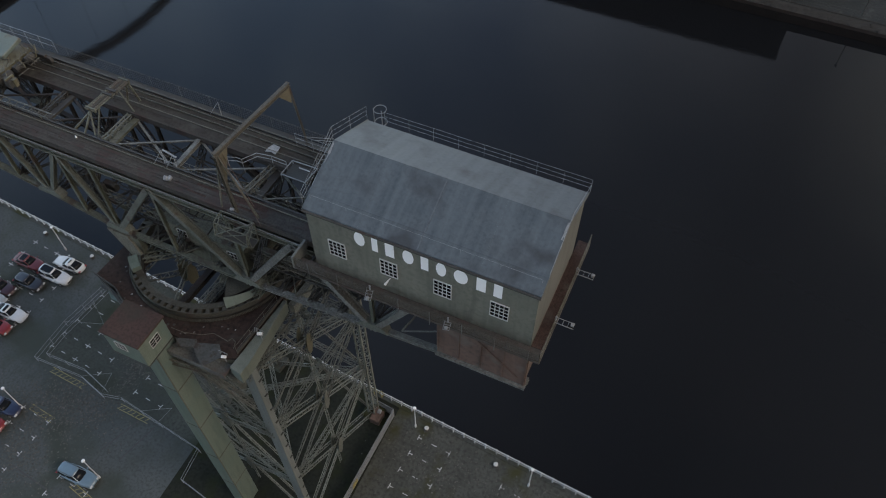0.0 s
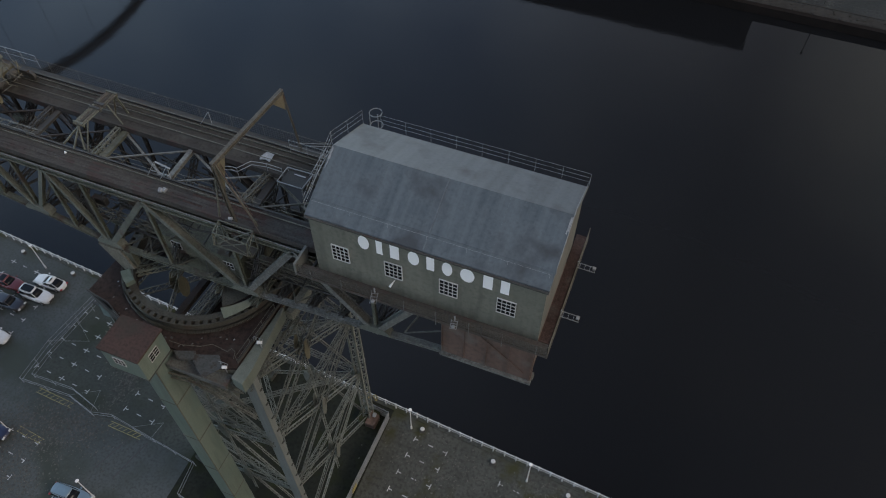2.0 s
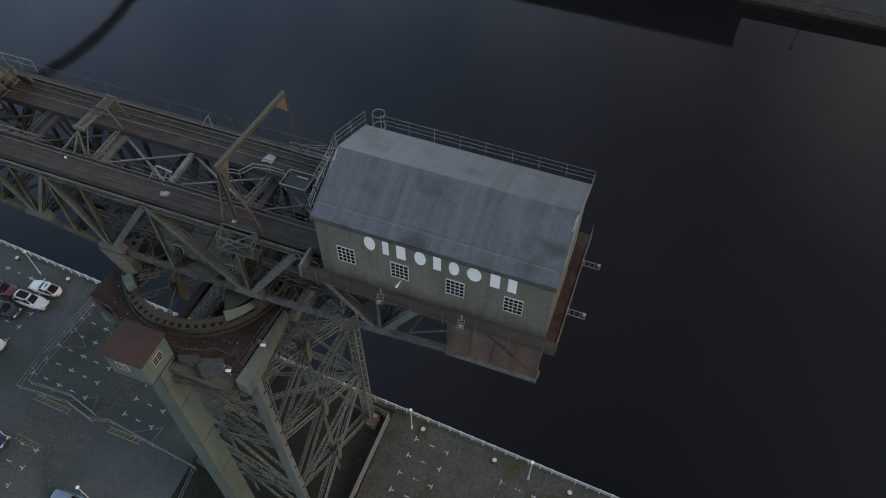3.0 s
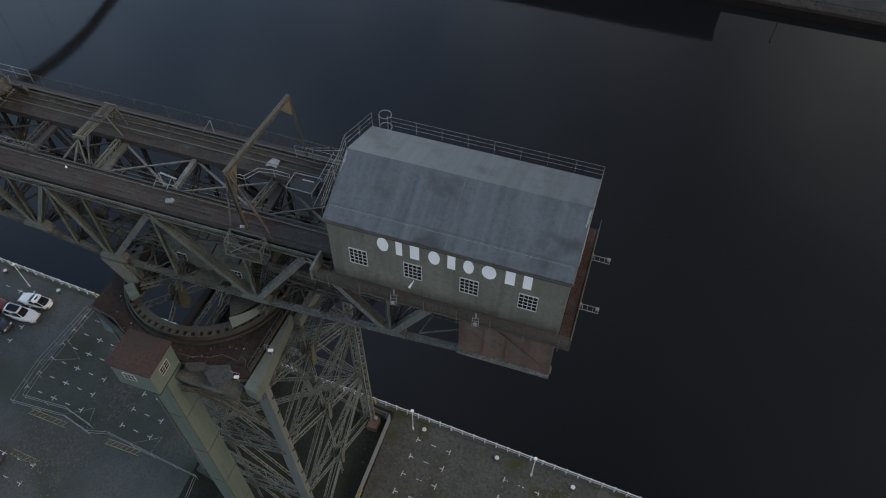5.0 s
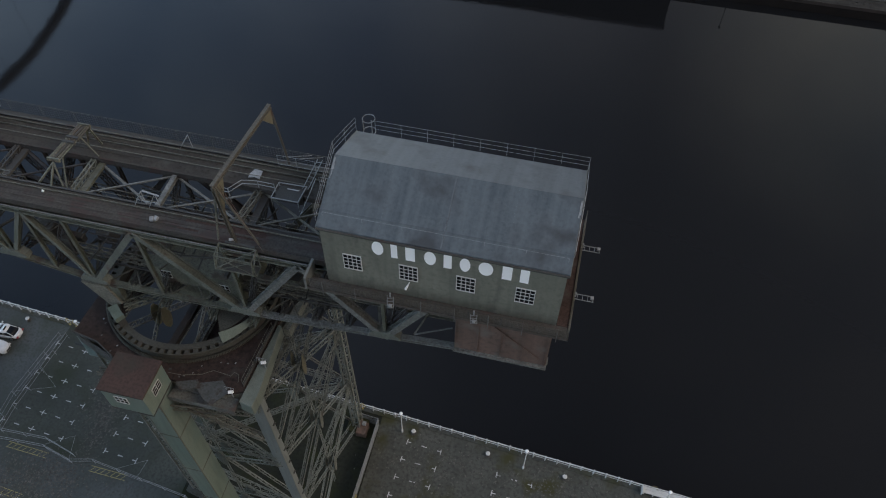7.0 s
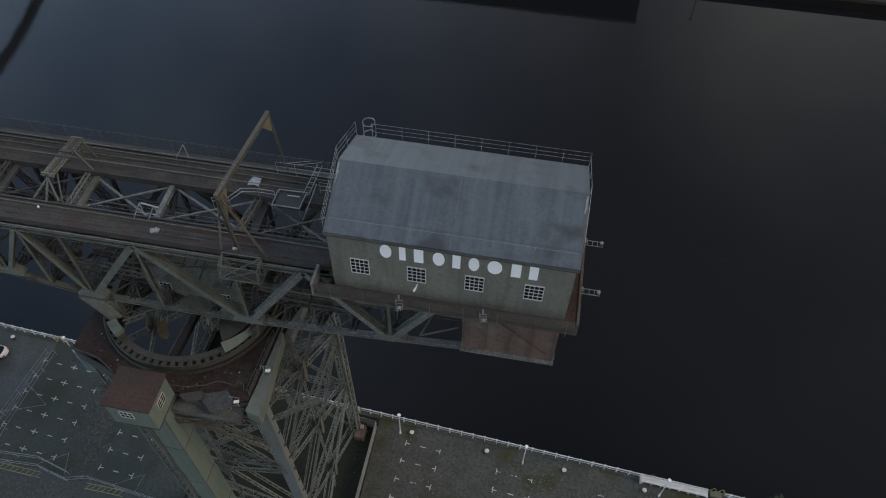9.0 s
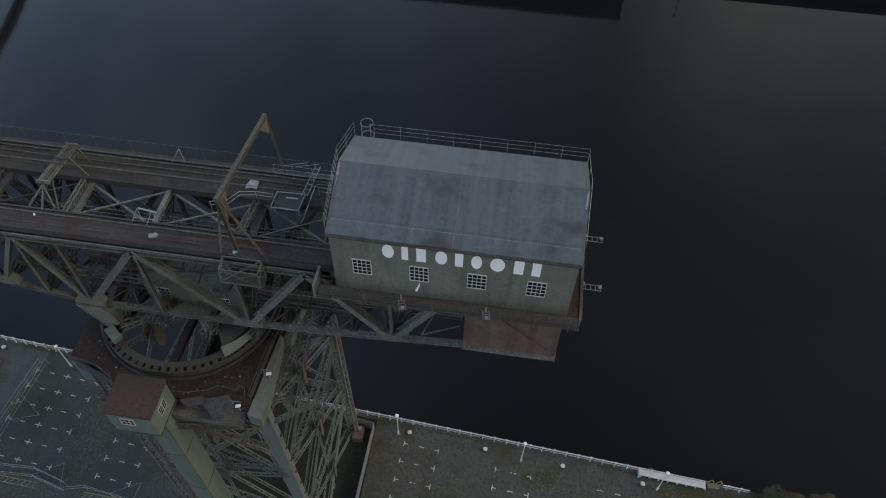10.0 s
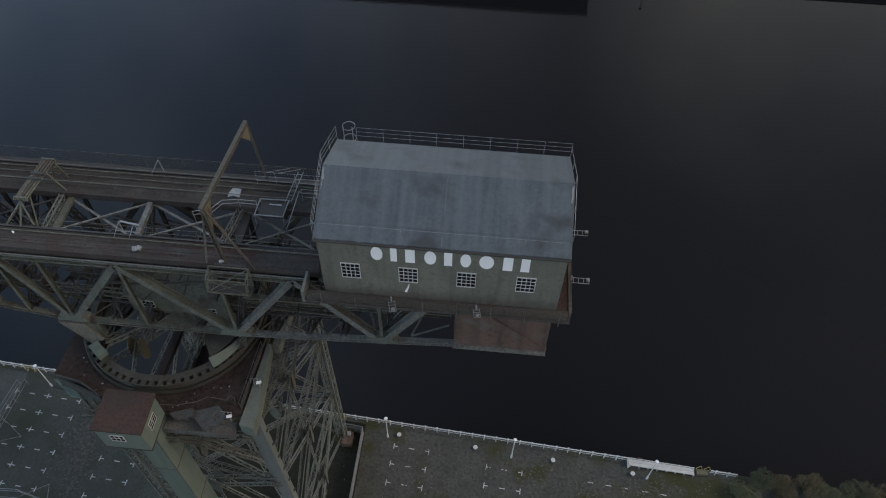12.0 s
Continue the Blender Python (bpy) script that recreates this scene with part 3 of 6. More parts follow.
for f in range(4):
    (u0, v0), (u1, v1) = corners[f], corners[(f + 1) % 4]
    n = (QX * (v1 - v0) - QY * (u1 - u0)).normalized()
    for z0, z1 in zip(LEVELS, LEVELS[1:]):
        for a, b in (((u0, v0), (u1, v1)), ((u1, v1), (u0, v0))):
            p, q = tl(a[0] * HALF, a[1] * HALF, z0), tl(b[0] * HALF, b[1] * HALF, z1)
            bm = bmesh.new()
            # braces and struts on the back and left faces: shade put in as darker steel
            tone = TOWERSTEEL if f in (0, 1) else STEEL
            rising = a == (u0, v0)
            broad = 0.62 if f == 0 else 0.5
            lattice(bm, p + n * (0.08 if rising else -0.05), q + n * (0.08 if rising else -0.05), broad, 0.085, 0.06, up=n)
            if f in (0, 1):
                lattice(bm, p + n * (-0.6 if rising else -0.73), q + n * (-0.6 if rising else -0.73), broad, 0.06, 0.045, up=n)
            part("brace", bm, tone, tower)
        mid = (tl(u0 * HALF, v0 * HALF, (z0 + z1) / 2) + tl(u1 * HALF, v1 * HALF, (z0 + z1) / 2)) / 2
        c = V(mid.x, mid.y, (z0 + z1) / 2)
        s = (tl(u1, v1, 0) - tl(u0, v0, 0)).normalized()
        out = [c + s * a + V(0, 0, b) for a, b in ((-0.16, -1.35), (0.16, -1.35), (0.46, -0.7), (0.54, 0.0), (0.46, 0.7), (0.16, 1.35), (-0.16, 1.35), (-0.46, 0.7), (-0.54, 0.0), (-0.46, -0.7))]
        part("gusset", plate(bmesh.new(), [e + n * 0.2 for e in out], n * 0.04), OCHRE if z0 > 15 else TOWERSTEEL, tower, "riveted gusset plate")
        part("gusset", plate(bmesh.new(), [e - n * 0.72 for e in out], n * 0.04), OCHRE if z0 > 15 else TOWERSTEEL, tower, "riveted gusset plate")
    for z in LEVELS[1:3]:
        part("strut", laced(bmesh.new(), tl(u0 * HALF, v0 * HALF, z), tl(u1 * HALF, v1 * HALF, z), 0.45, 0.45, 0.06, 0.04, 0.5, up=n), TOWERSTEEL if f in (0, 1) else STEEL, tower)
    part("strut", laced(bmesh.new(), tl(u0 * HALF, v0 * HALF, 29.0), tl(u1 * HALF, v1 * HALF, 29.0), 0.45, 0.8, 0.08, 0.05, 0.7), TOWERSTEEL, tower)
# middle posts, tie rods and cap beams
for f in range(4):
    (u0, v0), (u1, v1) = corners[f], corners[(f + 1) % 4]
    m = ((u0 + u1) / 2 * HALF * 0.97, (v0 + v1) / 2 * HALF * 0.97)
    n = (QX * (v1 - v0) - QY * (u1 - u0)).normalized()
    if f > 1:
        continue
    part("middle_post", lattice(bmesh.new(), tl(*m, 0.0), tl(*m, 29.5), 0.3, 0.055, 0.04, up=n), TOWERSTEEL, tower)
    for z0, z1 in zip(LEVELS, LEVELS[1:]):
        p, q = tl(u0 * HALF, v0 * HALF, z0 + 2.2), tl(u1 * HALF, v1 * HALF, z1 + 1.2 if z1 < 29 else z1)
        part("tie_bar", bar(bmesh.new(), p + n * 0.16, q + n * 0.16, 0.17, 0.05, up=n), TOWERSTEEL, tower, "flat steel tie bar")
part("cap_beam", prism(bmesh.new(), [tuple(tl(a, b, 30))[:2] for a, b in ((5.78, -6.75), (6.72, -6.75), (6.72, -5.7), (6.05, -0.6), (5.78, -0.6))], 29.6, 30.85), CAPGREY, tower, "pale grey-green tapered cap beam", bevel=0.03)
part("cap_beam", bar(bmesh.new(), tl(HALF, -0.5, 29.9), tl(HALF, 6.7, 29.9), 0.5, 0.9), TOWERSTEEL, tower)
part("cap_beam", bar(bmesh.new(), tl(-HALF, -6.0, 29.9), tl(-HALF, 6.7, 29.9), 0.8, 0.9), TOWERSTEEL, tower)
# plan bracing
for z in LEVELS[1:3]:
    part("plan_brace", laced(bmesh.new(), tl(-HALF, -HALF, z), tl(HALF, HALF, z), 0.35, 0.4, 0.07, 0.045, 0.5), TOWERSTEEL, tower)
    part("plan_brace", laced(bmesh.new(), tl(HALF, -HALF, z), tl(-HALF, HALF, z), 0.35, 0.4, 0.07, 0.045, 0.5), TOWERSTEEL, tower)

# platform on the tower: rusty deck with a round well, deep edge girders
RC = V(-28.65, 23.7, 0)  # centre of the slewing ring
WU, WV, WR = (RC - TC).dot(QX), (RC - TC).dot(QY), 5.4
platform = thing("slewing_platform", "rusty steel deck at the top of the crane tower", "platform", tw(0, 0, 30))
outer = [(-7.55, -5.2), (-5.5, -5.4), (-3.9, -6.1), (-2.6, -6.5), (4.4, -6.5), (5.7, -5.9), (5.7, 6.4), (5.2, 6.6), (-6.4, 6.6), (-7.55, 4.8)]
bm = bmesh.new()
NR = 72


around = [(x - WU, y - WV) for x, y in outer]


def edge_at(a):
    d = V(math.cos(a), math.sin(a), 0)
    best = 99
    for (ax, ay), (bx, by) in zip(around, around[1:] + around[:1]):
        ex, ey = bx - ax, by - ay
        den = d.x * ey - d.y * ex
        if abs(den) > 1e-9:
            t = (ax * ey - ay * ex) / den
            s = (ax * d.y - ay * d.x) / den
            if t > 0 and -1e-6 <= s <= 1 + 1e-6:
                best = min(best, t)
    return d * best


angles = sorted([k * math.tau / NR for k in range(NR)] + [math.atan2(y, x) % math.tau for x, y in around])
loops = []
for z in (30.5, 30.8):
    loops.append([bm.verts.new(tw(WU + WR * math.cos(a), WV + WR * math.sin(a), z)) for a in angles])
    loops.append([bm.verts.new(tw(WU + edge_at(a).x, WV + edge_at(a).y, z)) for a in angles])
for k in range(len(angles)):
    j = (k + 1) % len(angles)
    for a, b in ((0, 1), (1, 3), (3, 2), (2, 0)):
        bm.faces.new((loops[a][k], loops[a][j], loops[b][j], loops[b][k]))
part("deck", bm, PLATDECK, platform)
for (a, b), (c, d) in zip(outer, outer[1:] + outer[:1]):
    part("edge_girder", bar(bmesh.new(), tw(a * 0.985, b * 0.985, 30.0), tw(c * 0.985, d * 0.985, 30.0), 0.16, 0.98), STEEL, platform)

# slewing ring
slew = thing("slewing_ring", "round toothed slewing ring of dark steel", "slewing ring", (RC.x, RC.y, 31))
part("roller_path", ring(bmesh.new(), RC, 5.42, 6.14, 30.8, 31.3, 96), DARK, slew)
part("outer_rim", ring(bmesh.new(), RC, 6.1, 6.18, 31.3, 31.72, 96), RINGSTEEL, slew)
part("inner_rim", ring(bmesh.new(), RC, 5.36, 5.79, 31.3, 31.74, 96), RINGSTEEL, slew)
# slot shade is painted: the bed below the slots is near-black
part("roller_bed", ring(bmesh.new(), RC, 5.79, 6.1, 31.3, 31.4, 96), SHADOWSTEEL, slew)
spacer = mesh_of("spacer", slab(bmesh.new(), -0.16, 0.16, -0.155, 0.155, 0.0, 0.3), RINGSTEEL)
for k in range(66):
    a = k * math.tau / 66
    piece("spacer", spacer, slew, pose(RC.x + 5.945 * math.cos(a), RC.y + 5.945 * math.sin(a), 31.4, 0, 0, math.degrees(a) + 90))
bm = bmesh.new()
for k in range(380):
    a = k * math.tau / 380
    d = V(math.cos(a), math.sin(a), 0)
    bar(bm, RC + d * 6.14 + V(0, 0, 30.98), RC + d * 6.34 + V(0, 0, 31.1), 0.05, 0.24)
tagged(part("teeth", bm, RINGSTEEL, slew), kind="stuff")

# ---- jib ----
jib = thing("crane_jib", "long green riveted steel cantilever jib with rusty walkways", "crane jib", (-27.6, 23.4, 34.8))
ZT = 41.25
BEND = [(-60.0, 40.0), (-44.0, 36.9), (-38.6, 35.9), (-33.2, 34.65), (-22.7, 34.65), (-13.4, 35.3), (-3.2, 36.2)]


def zb(x):
    """Height of the bottom chord, which bends at the turntable."""
    for (a, za), (b, zc) in zip(BEND, BEND[1:]):
        if x <= b:
            return za + (zc - za) * (x - a) / (b - a)
    return BEND[-1][1]


BOT = [-60.0, -51.5, -44.5, -38.7, -33.3, -22.7, -13.4, -4.9]
TOPN = [-56.0, -48.0, -41.5, -36.0, -28.5, -18.2, -9.5]
NY, FYT = 20.4, 26.4
# the far truss is coloured near-black to carry the shade on that side
for side, y in (("near", NY), ("far", FYT)):
    for a, b in zip(BOT, BOT[1:] + [-3.3]):
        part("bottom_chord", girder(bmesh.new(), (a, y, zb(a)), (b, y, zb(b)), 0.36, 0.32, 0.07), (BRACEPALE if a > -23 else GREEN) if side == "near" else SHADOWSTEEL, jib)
    for x in ((-32.2, -23.0) if side == "far" else (-32.2,)):
        part("pedestal", slab(bmesh.new(), x - 0.35, x + 0.35, y - 0.2, y + 0.2, 32.95, 34.44), GREEN, jib)
    part("top_chord", girder(bmesh.new(), (-60, y, ZT), (-3.4, y, ZT), 0.42, 0.5, 0.1), GREEN, jib)
    for k, x in enumerate(TOPN):
        a, b = BOT[k], BOT[k + 1]
        for q in ((a, b) if b < -5 else (a,)):
            thick = 0.52 if x > -34 else 0.36
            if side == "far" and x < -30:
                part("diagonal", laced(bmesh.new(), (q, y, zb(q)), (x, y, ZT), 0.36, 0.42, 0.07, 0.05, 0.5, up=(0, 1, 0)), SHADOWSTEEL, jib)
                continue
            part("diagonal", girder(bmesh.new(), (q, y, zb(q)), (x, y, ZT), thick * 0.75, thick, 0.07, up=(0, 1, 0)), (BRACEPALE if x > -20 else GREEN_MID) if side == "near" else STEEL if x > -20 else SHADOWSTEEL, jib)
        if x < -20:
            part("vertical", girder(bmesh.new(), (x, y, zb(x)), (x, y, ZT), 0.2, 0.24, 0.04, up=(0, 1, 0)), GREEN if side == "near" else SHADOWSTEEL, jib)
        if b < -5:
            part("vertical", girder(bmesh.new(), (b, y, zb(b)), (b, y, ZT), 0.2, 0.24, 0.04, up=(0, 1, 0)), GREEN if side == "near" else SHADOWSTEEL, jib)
        if b < -5:
            part("gusset", plate(bmesh.new(), [(b - 1.05, y, zb(b) + 0.1), (b + 1.05, y, zb(b) + 0.1), (b + 0.95, y, zb(b) + 0.4), (b + 0.6, y, zb(b) + 0.68), (b - 0.6, y, zb(b) + 0.68), (b - 0.95, y, zb(b) + 0.4)], (0, 0.58, 0)), GREEN_MID, jib)
# bottom cross frames and bracing between the two trusses
xs = [-60, -55.5, -51.5, -48, -44.5, -41.5, -38.6, -36, -33.4, -30.7, -28.0, -25.2, -22.5, -20.3, -18.1, -15.9, -13.7]
for k, x in enumerate(xs):
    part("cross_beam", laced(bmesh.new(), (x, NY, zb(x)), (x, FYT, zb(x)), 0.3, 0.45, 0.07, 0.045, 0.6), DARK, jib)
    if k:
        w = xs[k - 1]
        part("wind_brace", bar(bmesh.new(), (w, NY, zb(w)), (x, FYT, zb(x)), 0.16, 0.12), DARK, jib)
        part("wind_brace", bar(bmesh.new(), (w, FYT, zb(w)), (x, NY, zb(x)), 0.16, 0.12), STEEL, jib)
# dark colours on the sway braces stand in for shade inside the jib
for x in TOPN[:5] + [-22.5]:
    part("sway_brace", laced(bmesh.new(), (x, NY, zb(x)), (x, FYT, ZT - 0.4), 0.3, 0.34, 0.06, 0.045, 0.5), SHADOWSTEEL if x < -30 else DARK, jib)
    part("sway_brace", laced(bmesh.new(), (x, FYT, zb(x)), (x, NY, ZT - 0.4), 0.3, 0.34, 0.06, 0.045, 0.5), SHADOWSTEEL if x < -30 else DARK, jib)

# walkway girders on top
BAY = [-60.0, -54.6, -49.2, -43.8, -38.2, -32.9, -27.7, -21.9, -16.6]
WALKS = ((20.42, 22.0), (24.72, 27.0))
for y0, y1 in WALKS:
    part("walkway_girder", slab(bmesh.new(), -60, -16.6, y0 + 0.15, y1 - 0.15, 41.52, 41.88), RUST, jib, "rusty plated walkway girder")
    part("kerb", slab(bmesh.new(), -60, -16.6, y0, y0 + 0.12, 41.52, 41.97), WALKBOARD, jib)
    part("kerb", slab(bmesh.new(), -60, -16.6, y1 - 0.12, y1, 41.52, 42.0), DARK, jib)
    for yy in ((y0 + 1.45, y1 - 0.4) if y0 > 24 else (y0 + 1.2,)):
        part("crane_rail", slab(bmesh.new(), -60, -16.6, yy - 0.02, yy + 0.02, 41.96, 42.05), STEEL, jib)
# crossing frames between the walkways, each bay as it is: laced pairs, a single pale beam, plain dark beams
for k, x in enumerate(BAY):
    if k in (4, 5):
        part("deck_beam", laced(bmesh.new(), (x - 0.3, 21.95, 41.6), (x - 0.3, 24.8, 41.6), 0.26, 0.4, 0.07, 0.05, 0.42), GREEN_MID if k == 5 else DARK, jib)
        part("deck_plate", slab(bmesh.new(), x + 0.02, x + 0.4, 21.95, 24.8, 41.4, 41.6), GREEN if k == 5 else DARK, jib)
    elif k == 6:
        part("deck_beam", girder(bmesh.new(), (x, 21.95, 41.6), (x - 0.05, 24.8, 41.6), 0.3, 0.3, 0.05), BRACEPALE, jib, "pale flaking cross beam")
    elif k == 7:
        part("deck_beam", laced(bmesh.new(), (x - 0.75, 21.95, 41.62), (x - 0.35, 24.8, 41.62), 0.32, 0.3, 0.07, 0.05, 0.45), STEEL, jib)
        part("deck_plate", slab(bmesh.new(), x - 0.2, x + 0.25, 21.95, 24.8, 41.2, 41.4), DARK, jib)
    else:
        part("deck_beam", girder(bmesh.new(), (x, 21.95, 41.6), (x, 24.8, 41.6), 0.28, 0.36, 0.05), DARK, jib)
    if k:
        w = BAY[k - 1]
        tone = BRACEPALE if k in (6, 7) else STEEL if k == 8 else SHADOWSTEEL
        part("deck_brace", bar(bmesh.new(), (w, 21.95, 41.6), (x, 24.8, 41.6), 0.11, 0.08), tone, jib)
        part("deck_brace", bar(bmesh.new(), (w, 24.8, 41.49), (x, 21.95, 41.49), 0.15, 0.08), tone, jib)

# ---- machinery house ----
HX0, HX1, HY0, HY1, ZE, ZR, RY = -16.15, -3.38, 19.62, 26.5, 46.2, 47.7, 23.15
house = thing("machinery_house", "grey-roofed olive machinery house on the crane jib", "machinery house", (-9.8, 23.1, 41.5))
bm = bmesh.new()
plate(bm, [(HX0, HY0 + 0.08, 41.4), (HX1, HY0 + 0.08, 41.4), (HX1, HY0 + 0.08, ZE), (HX0, HY0 + 0.08, ZE)], (0, 0.16, 0))
wall = part("front_wall", bm, WALLG, house)
part("back_wall", slab(bmesh.new(), HX0, HX1, HY1 - 0.16, HY1, 41.4, ZE), WALLG, house)
for x in (HX0 + 0.08, HX1 - 0.08):
    pts = [(x, HY0 + 0.165, 41.4), (x, HY1 - 0.165, 41.4), (x, HY1 - 0.165, ZE), (x, RY, ZR - 0.05), (x, HY0 + 0.165, ZE)]
    part("end_wall", plate(bmesh.new(), pts, (0.16, 0, 0)), WALLS, house, "pale grey-green gabled end wall")
part("floor", slab(bmesh.new(), HX0 + 0.17, HX1 - 0.17, HY0 + 0.17, HY1 - 0.17, 41.2, 41.39), DARK, house)
bm = bmesh.new()
e = 0.12
for ya, yb in ((HY0 - e, RY), (HY1 + e, RY)):
    za = ZE - (ZR - ZE) * e / (RY - HY0)
    plate(bm, [(HX0 - 0.1, ya, za + 0.07), (HX1 + 0.1, ya, za + 0.07), (HX1 + 0.1, yb, ZR + 0.07), (HX0 - 0.1, yb, ZR + 0.07)], (0, 0, 0.12))
part("roof", bm, ROOF, house)

# counterweight
BALLAST = part("ballast_box", slab(bmesh.new(), -8.9, -3.5, 20.05, 26.55, 36.2, 41.15), RUST, thing("counterweight", "rust-red plated counterweight box under the machinery house", "counterweight", (-6, 23, 35)))

# ---- lift tower ----
lift = thing("lift_tower", "pale green lift shaft with a red-roofed head house", "lift tower", (-28.2, 15.5, 0))
part("shaft", slab(bmesh.new(), -28.85, -27.4, 14.55, 16.35, 0.0, 30.7), GREEN_PALE, lift, bevel=0.02)
part("head_house", slab(bmesh.new(), -30.2, -27.25, 13.7, 16.25, 30.7, 33.15), GREEN_PALE, lift, bevel=0.02)
part("roof", slab(bmesh.new(), -30.3, -27.15, 13.6, 16.35, 33.15, 33.3), REDROOF, lift, "rust-red flat roof")

# ---- machinery house details ----
def window(parent, c, w, h, cols, rows, face, mat=WINWHITE):
    """A small-paned window on a wall that faces -y ('y') or +x ('x'): frame and glazing bars proud of the wall, one pane behind each light."""
    def box(a0, a1, d0, d1, z0, z1):
        bm = bmesh.new()
        if face == "y":
            return slab(bm, c[0] + a0, c[0] + a1, c[1] - d1, c[1] - d0, c[2] + z0, c[2] + z1)
        return slab(bm, c[0] + d0, c[0] + d1, c[1] + a0, c[1] + a1, c[2] + z0, c[2] + z1)
    t = 0.035 if w > 0.9 else 0.012
    g = 0.017 if w > 0.9 else 0.012
    win = part("window", box(-w / 2, w / 2, 0.0, 0.015, -h / 2, h / 2), DARK, parent)
    for a0, a1, z0, z1 in ((-w / 2 - t, w / 2 + t, h / 2, h / 2 + t), (-w / 2 - t, w / 2 + t, -h / 2 - t, -h / 2), (-w / 2 - t, -w / 2, -h / 2, h / 2), (w / 2, w / 2 + t, -h / 2, h / 2)):
        part("frame", box(a0, a1, 0.0, 0.06, z0, z1), mat, win)
    for k in range(1, cols):
        a = -w / 2 + k * w / cols
        part("glazing_bar", box(a - g, a + g, 0.016, 0.05, -h / 2, h / 2), mat, win)
    for k in range(1, rows):
        z = -h / 2 + k * h / rows
        part("glazing_bar", box(-w / 2, w / 2, 0.016, 0.046, z - g, z + g), mat, win)
    for i in range(cols):
        for j in range(rows):
            a, z = -w / 2 + i * w / cols, -h / 2 + j * h / rows
            part("pane", box(a + 0.01, a + w / cols - 0.01, 0.017, 0.024, z + 0.01, z + h / rows - 0.01), PANE, win)
    return win


for x in (-14.55, -11.48, -8.4, -5.27):
    window(house, (x, HY0, 43.62), 0.95, 1.2, 4, 4, "y")

# white painted sign: a row of nine plain shapes
sign = thing("painted_sign", "row of plain white painted shapes on the olive wall", "sign", (-9.2, HY0, 45.2))
SZ0, SZ1, SY = 44.72, 45.82, HY0 - 0.012


def sign_shape(pts):
    part("shape", plate(bmesh.new(), [(x, SY, z) for x, z in pts], (0, 0.008, 0)), SIGNWHITE, sign)


def oval(x0, x1, n=28):
    cx, cz = (x0 + x1) / 2, (SZ0 + SZ1) / 2
    return [(cx + (x1 - x0) / 2 * math.cos(k * math.tau / n), cz + (SZ1 - SZ0) / 2 * math.sin(k * math.tau / n)) for k in range(n)]


# centre and width of each; round ones are ovals, the others upright blocks
for x, w, is_round in ((-13.08, 0.62, 1), (-12.2, 0.34, 0), (-11.35, 0.5, 0), (-10.31, 0.62, 1), (-9.39, 0.42, 0), (-8.49, 0.55, 1), (-7.42, 0.75, 1), (-6.33, 0.5, 0), (-5.44, 0.45, 0)):
    sign_shape(oval(x - w / 2, x + w / 2) if is_round else [(x - w / 2, SZ0), (x + w / 2, SZ0), (x + w / 2, SZ1), (x - w / 2, SZ1)])

# roof: seams, worn flashing at the verges, eave line, guard rail
SL = (ZR - ZE) / (RY - HY0)


def roof_z(y):
    return ZR + 0.13 - SL * abs(y - RY)


for x, w in ((-13.05, 0.03), (-9.75, 0.07), (-6.5, 0.03)):
    part("felt_seam", bar(bmesh.new(), (x, HY0 - 0.05, roof_z(HY0 - 0.05) + 0.003), (x, RY, roof_z(RY) + 0.003), w, 0.012 if w < 0.05 else 0.02), ROOFSEAM if w > 0.05 else ROOF, house)
part("felt_seam", bar(bmesh.new(), (HX0 - 0.1, HY0 + 0.75, roof_z(HY0 + 0.75) + 0.003), (HX1 + 0.1, HY0 + 0.75, roof_z(HY0 + 0.75) + 0.003), 0.06, 0.012), ROOF, house)
for x, ya, yb in ((HX0 - 0.09, 21.9, RY - 0.1), (HX1 + 0.09, 21.9, 22.8)):
    bm = bmesh.new()
    s = 1 if x < -10 else -1
    for k in range(10):
        y0 = ya + (yb - ya) * random.random()
        y1 = y0 + random.uniform(0.2, 0.6)
        w = random.uniform(0.03, 0.08)
        xo = x + s * random.uniform(0, 0.1)
        z = 0.005 + 0.0012 * k
        plate(bm, [(xo, y0, roof_z(y0) + z), (xo + s * w, y0 + 0.03, roof_z(y0 + 0.03) + z), (xo + s * w * random.uniform(0.4, 1.2), y1, roof_z(y1) + z), (xo, y1 - 0.02, roof_z(y1 - 0.02) + z)], (0, 0, 0.006))
    tagged(part("verge_flashing", bm, FLAKE, house, "pale flaking verge flashing"), kind="stuff")
for x in (HX0 - 0.1, HX1 + 0.1):
    for ya, yb in ((HY0 - 0.1, RY), (RY, HY1 + 0.1)):
        part("bargeboard", bar(bmesh.new(), (x, ya, roof_z(ya) - 0.14), (x, yb, roof_z(yb) - 0.14), 0.05, 0.2), WALLS, house)
part("gutter", bar(bmesh.new(), (HX0 - 0.1, HY0 - 0.17, ZE - 0.06), (HX1 + 0.1, HY0 - 0.17, ZE - 0.06), 0.11, 0.09), DARK, house)
roof_rail = thing("roof_railing", "thin galvanised guard rail round the house roof", "railing", (HX0, HY1, ZE))
e2 = 0.14
path = [(HX0 - e2, HY0 + 0.1, roof_z(HY0 + 0.1)), (HX0 - e2, RY, roof_z(RY)), (HX0 - e2, HY1 + e2, roof_z(HY1 + e2))]
railing(roof_rail, path, 0.9, GALV, gap=1.7, rails=3, r=0.0095)
railing(roof_rail, [(HX0 + 1.0, HY1 + e2, roof_z(HY1 + e2)), (HX1 + e2, HY1 + e2, roof_z(HY1 + e2))], 0.9, GALV, gap=1.55, rails=3, r=0.0095)
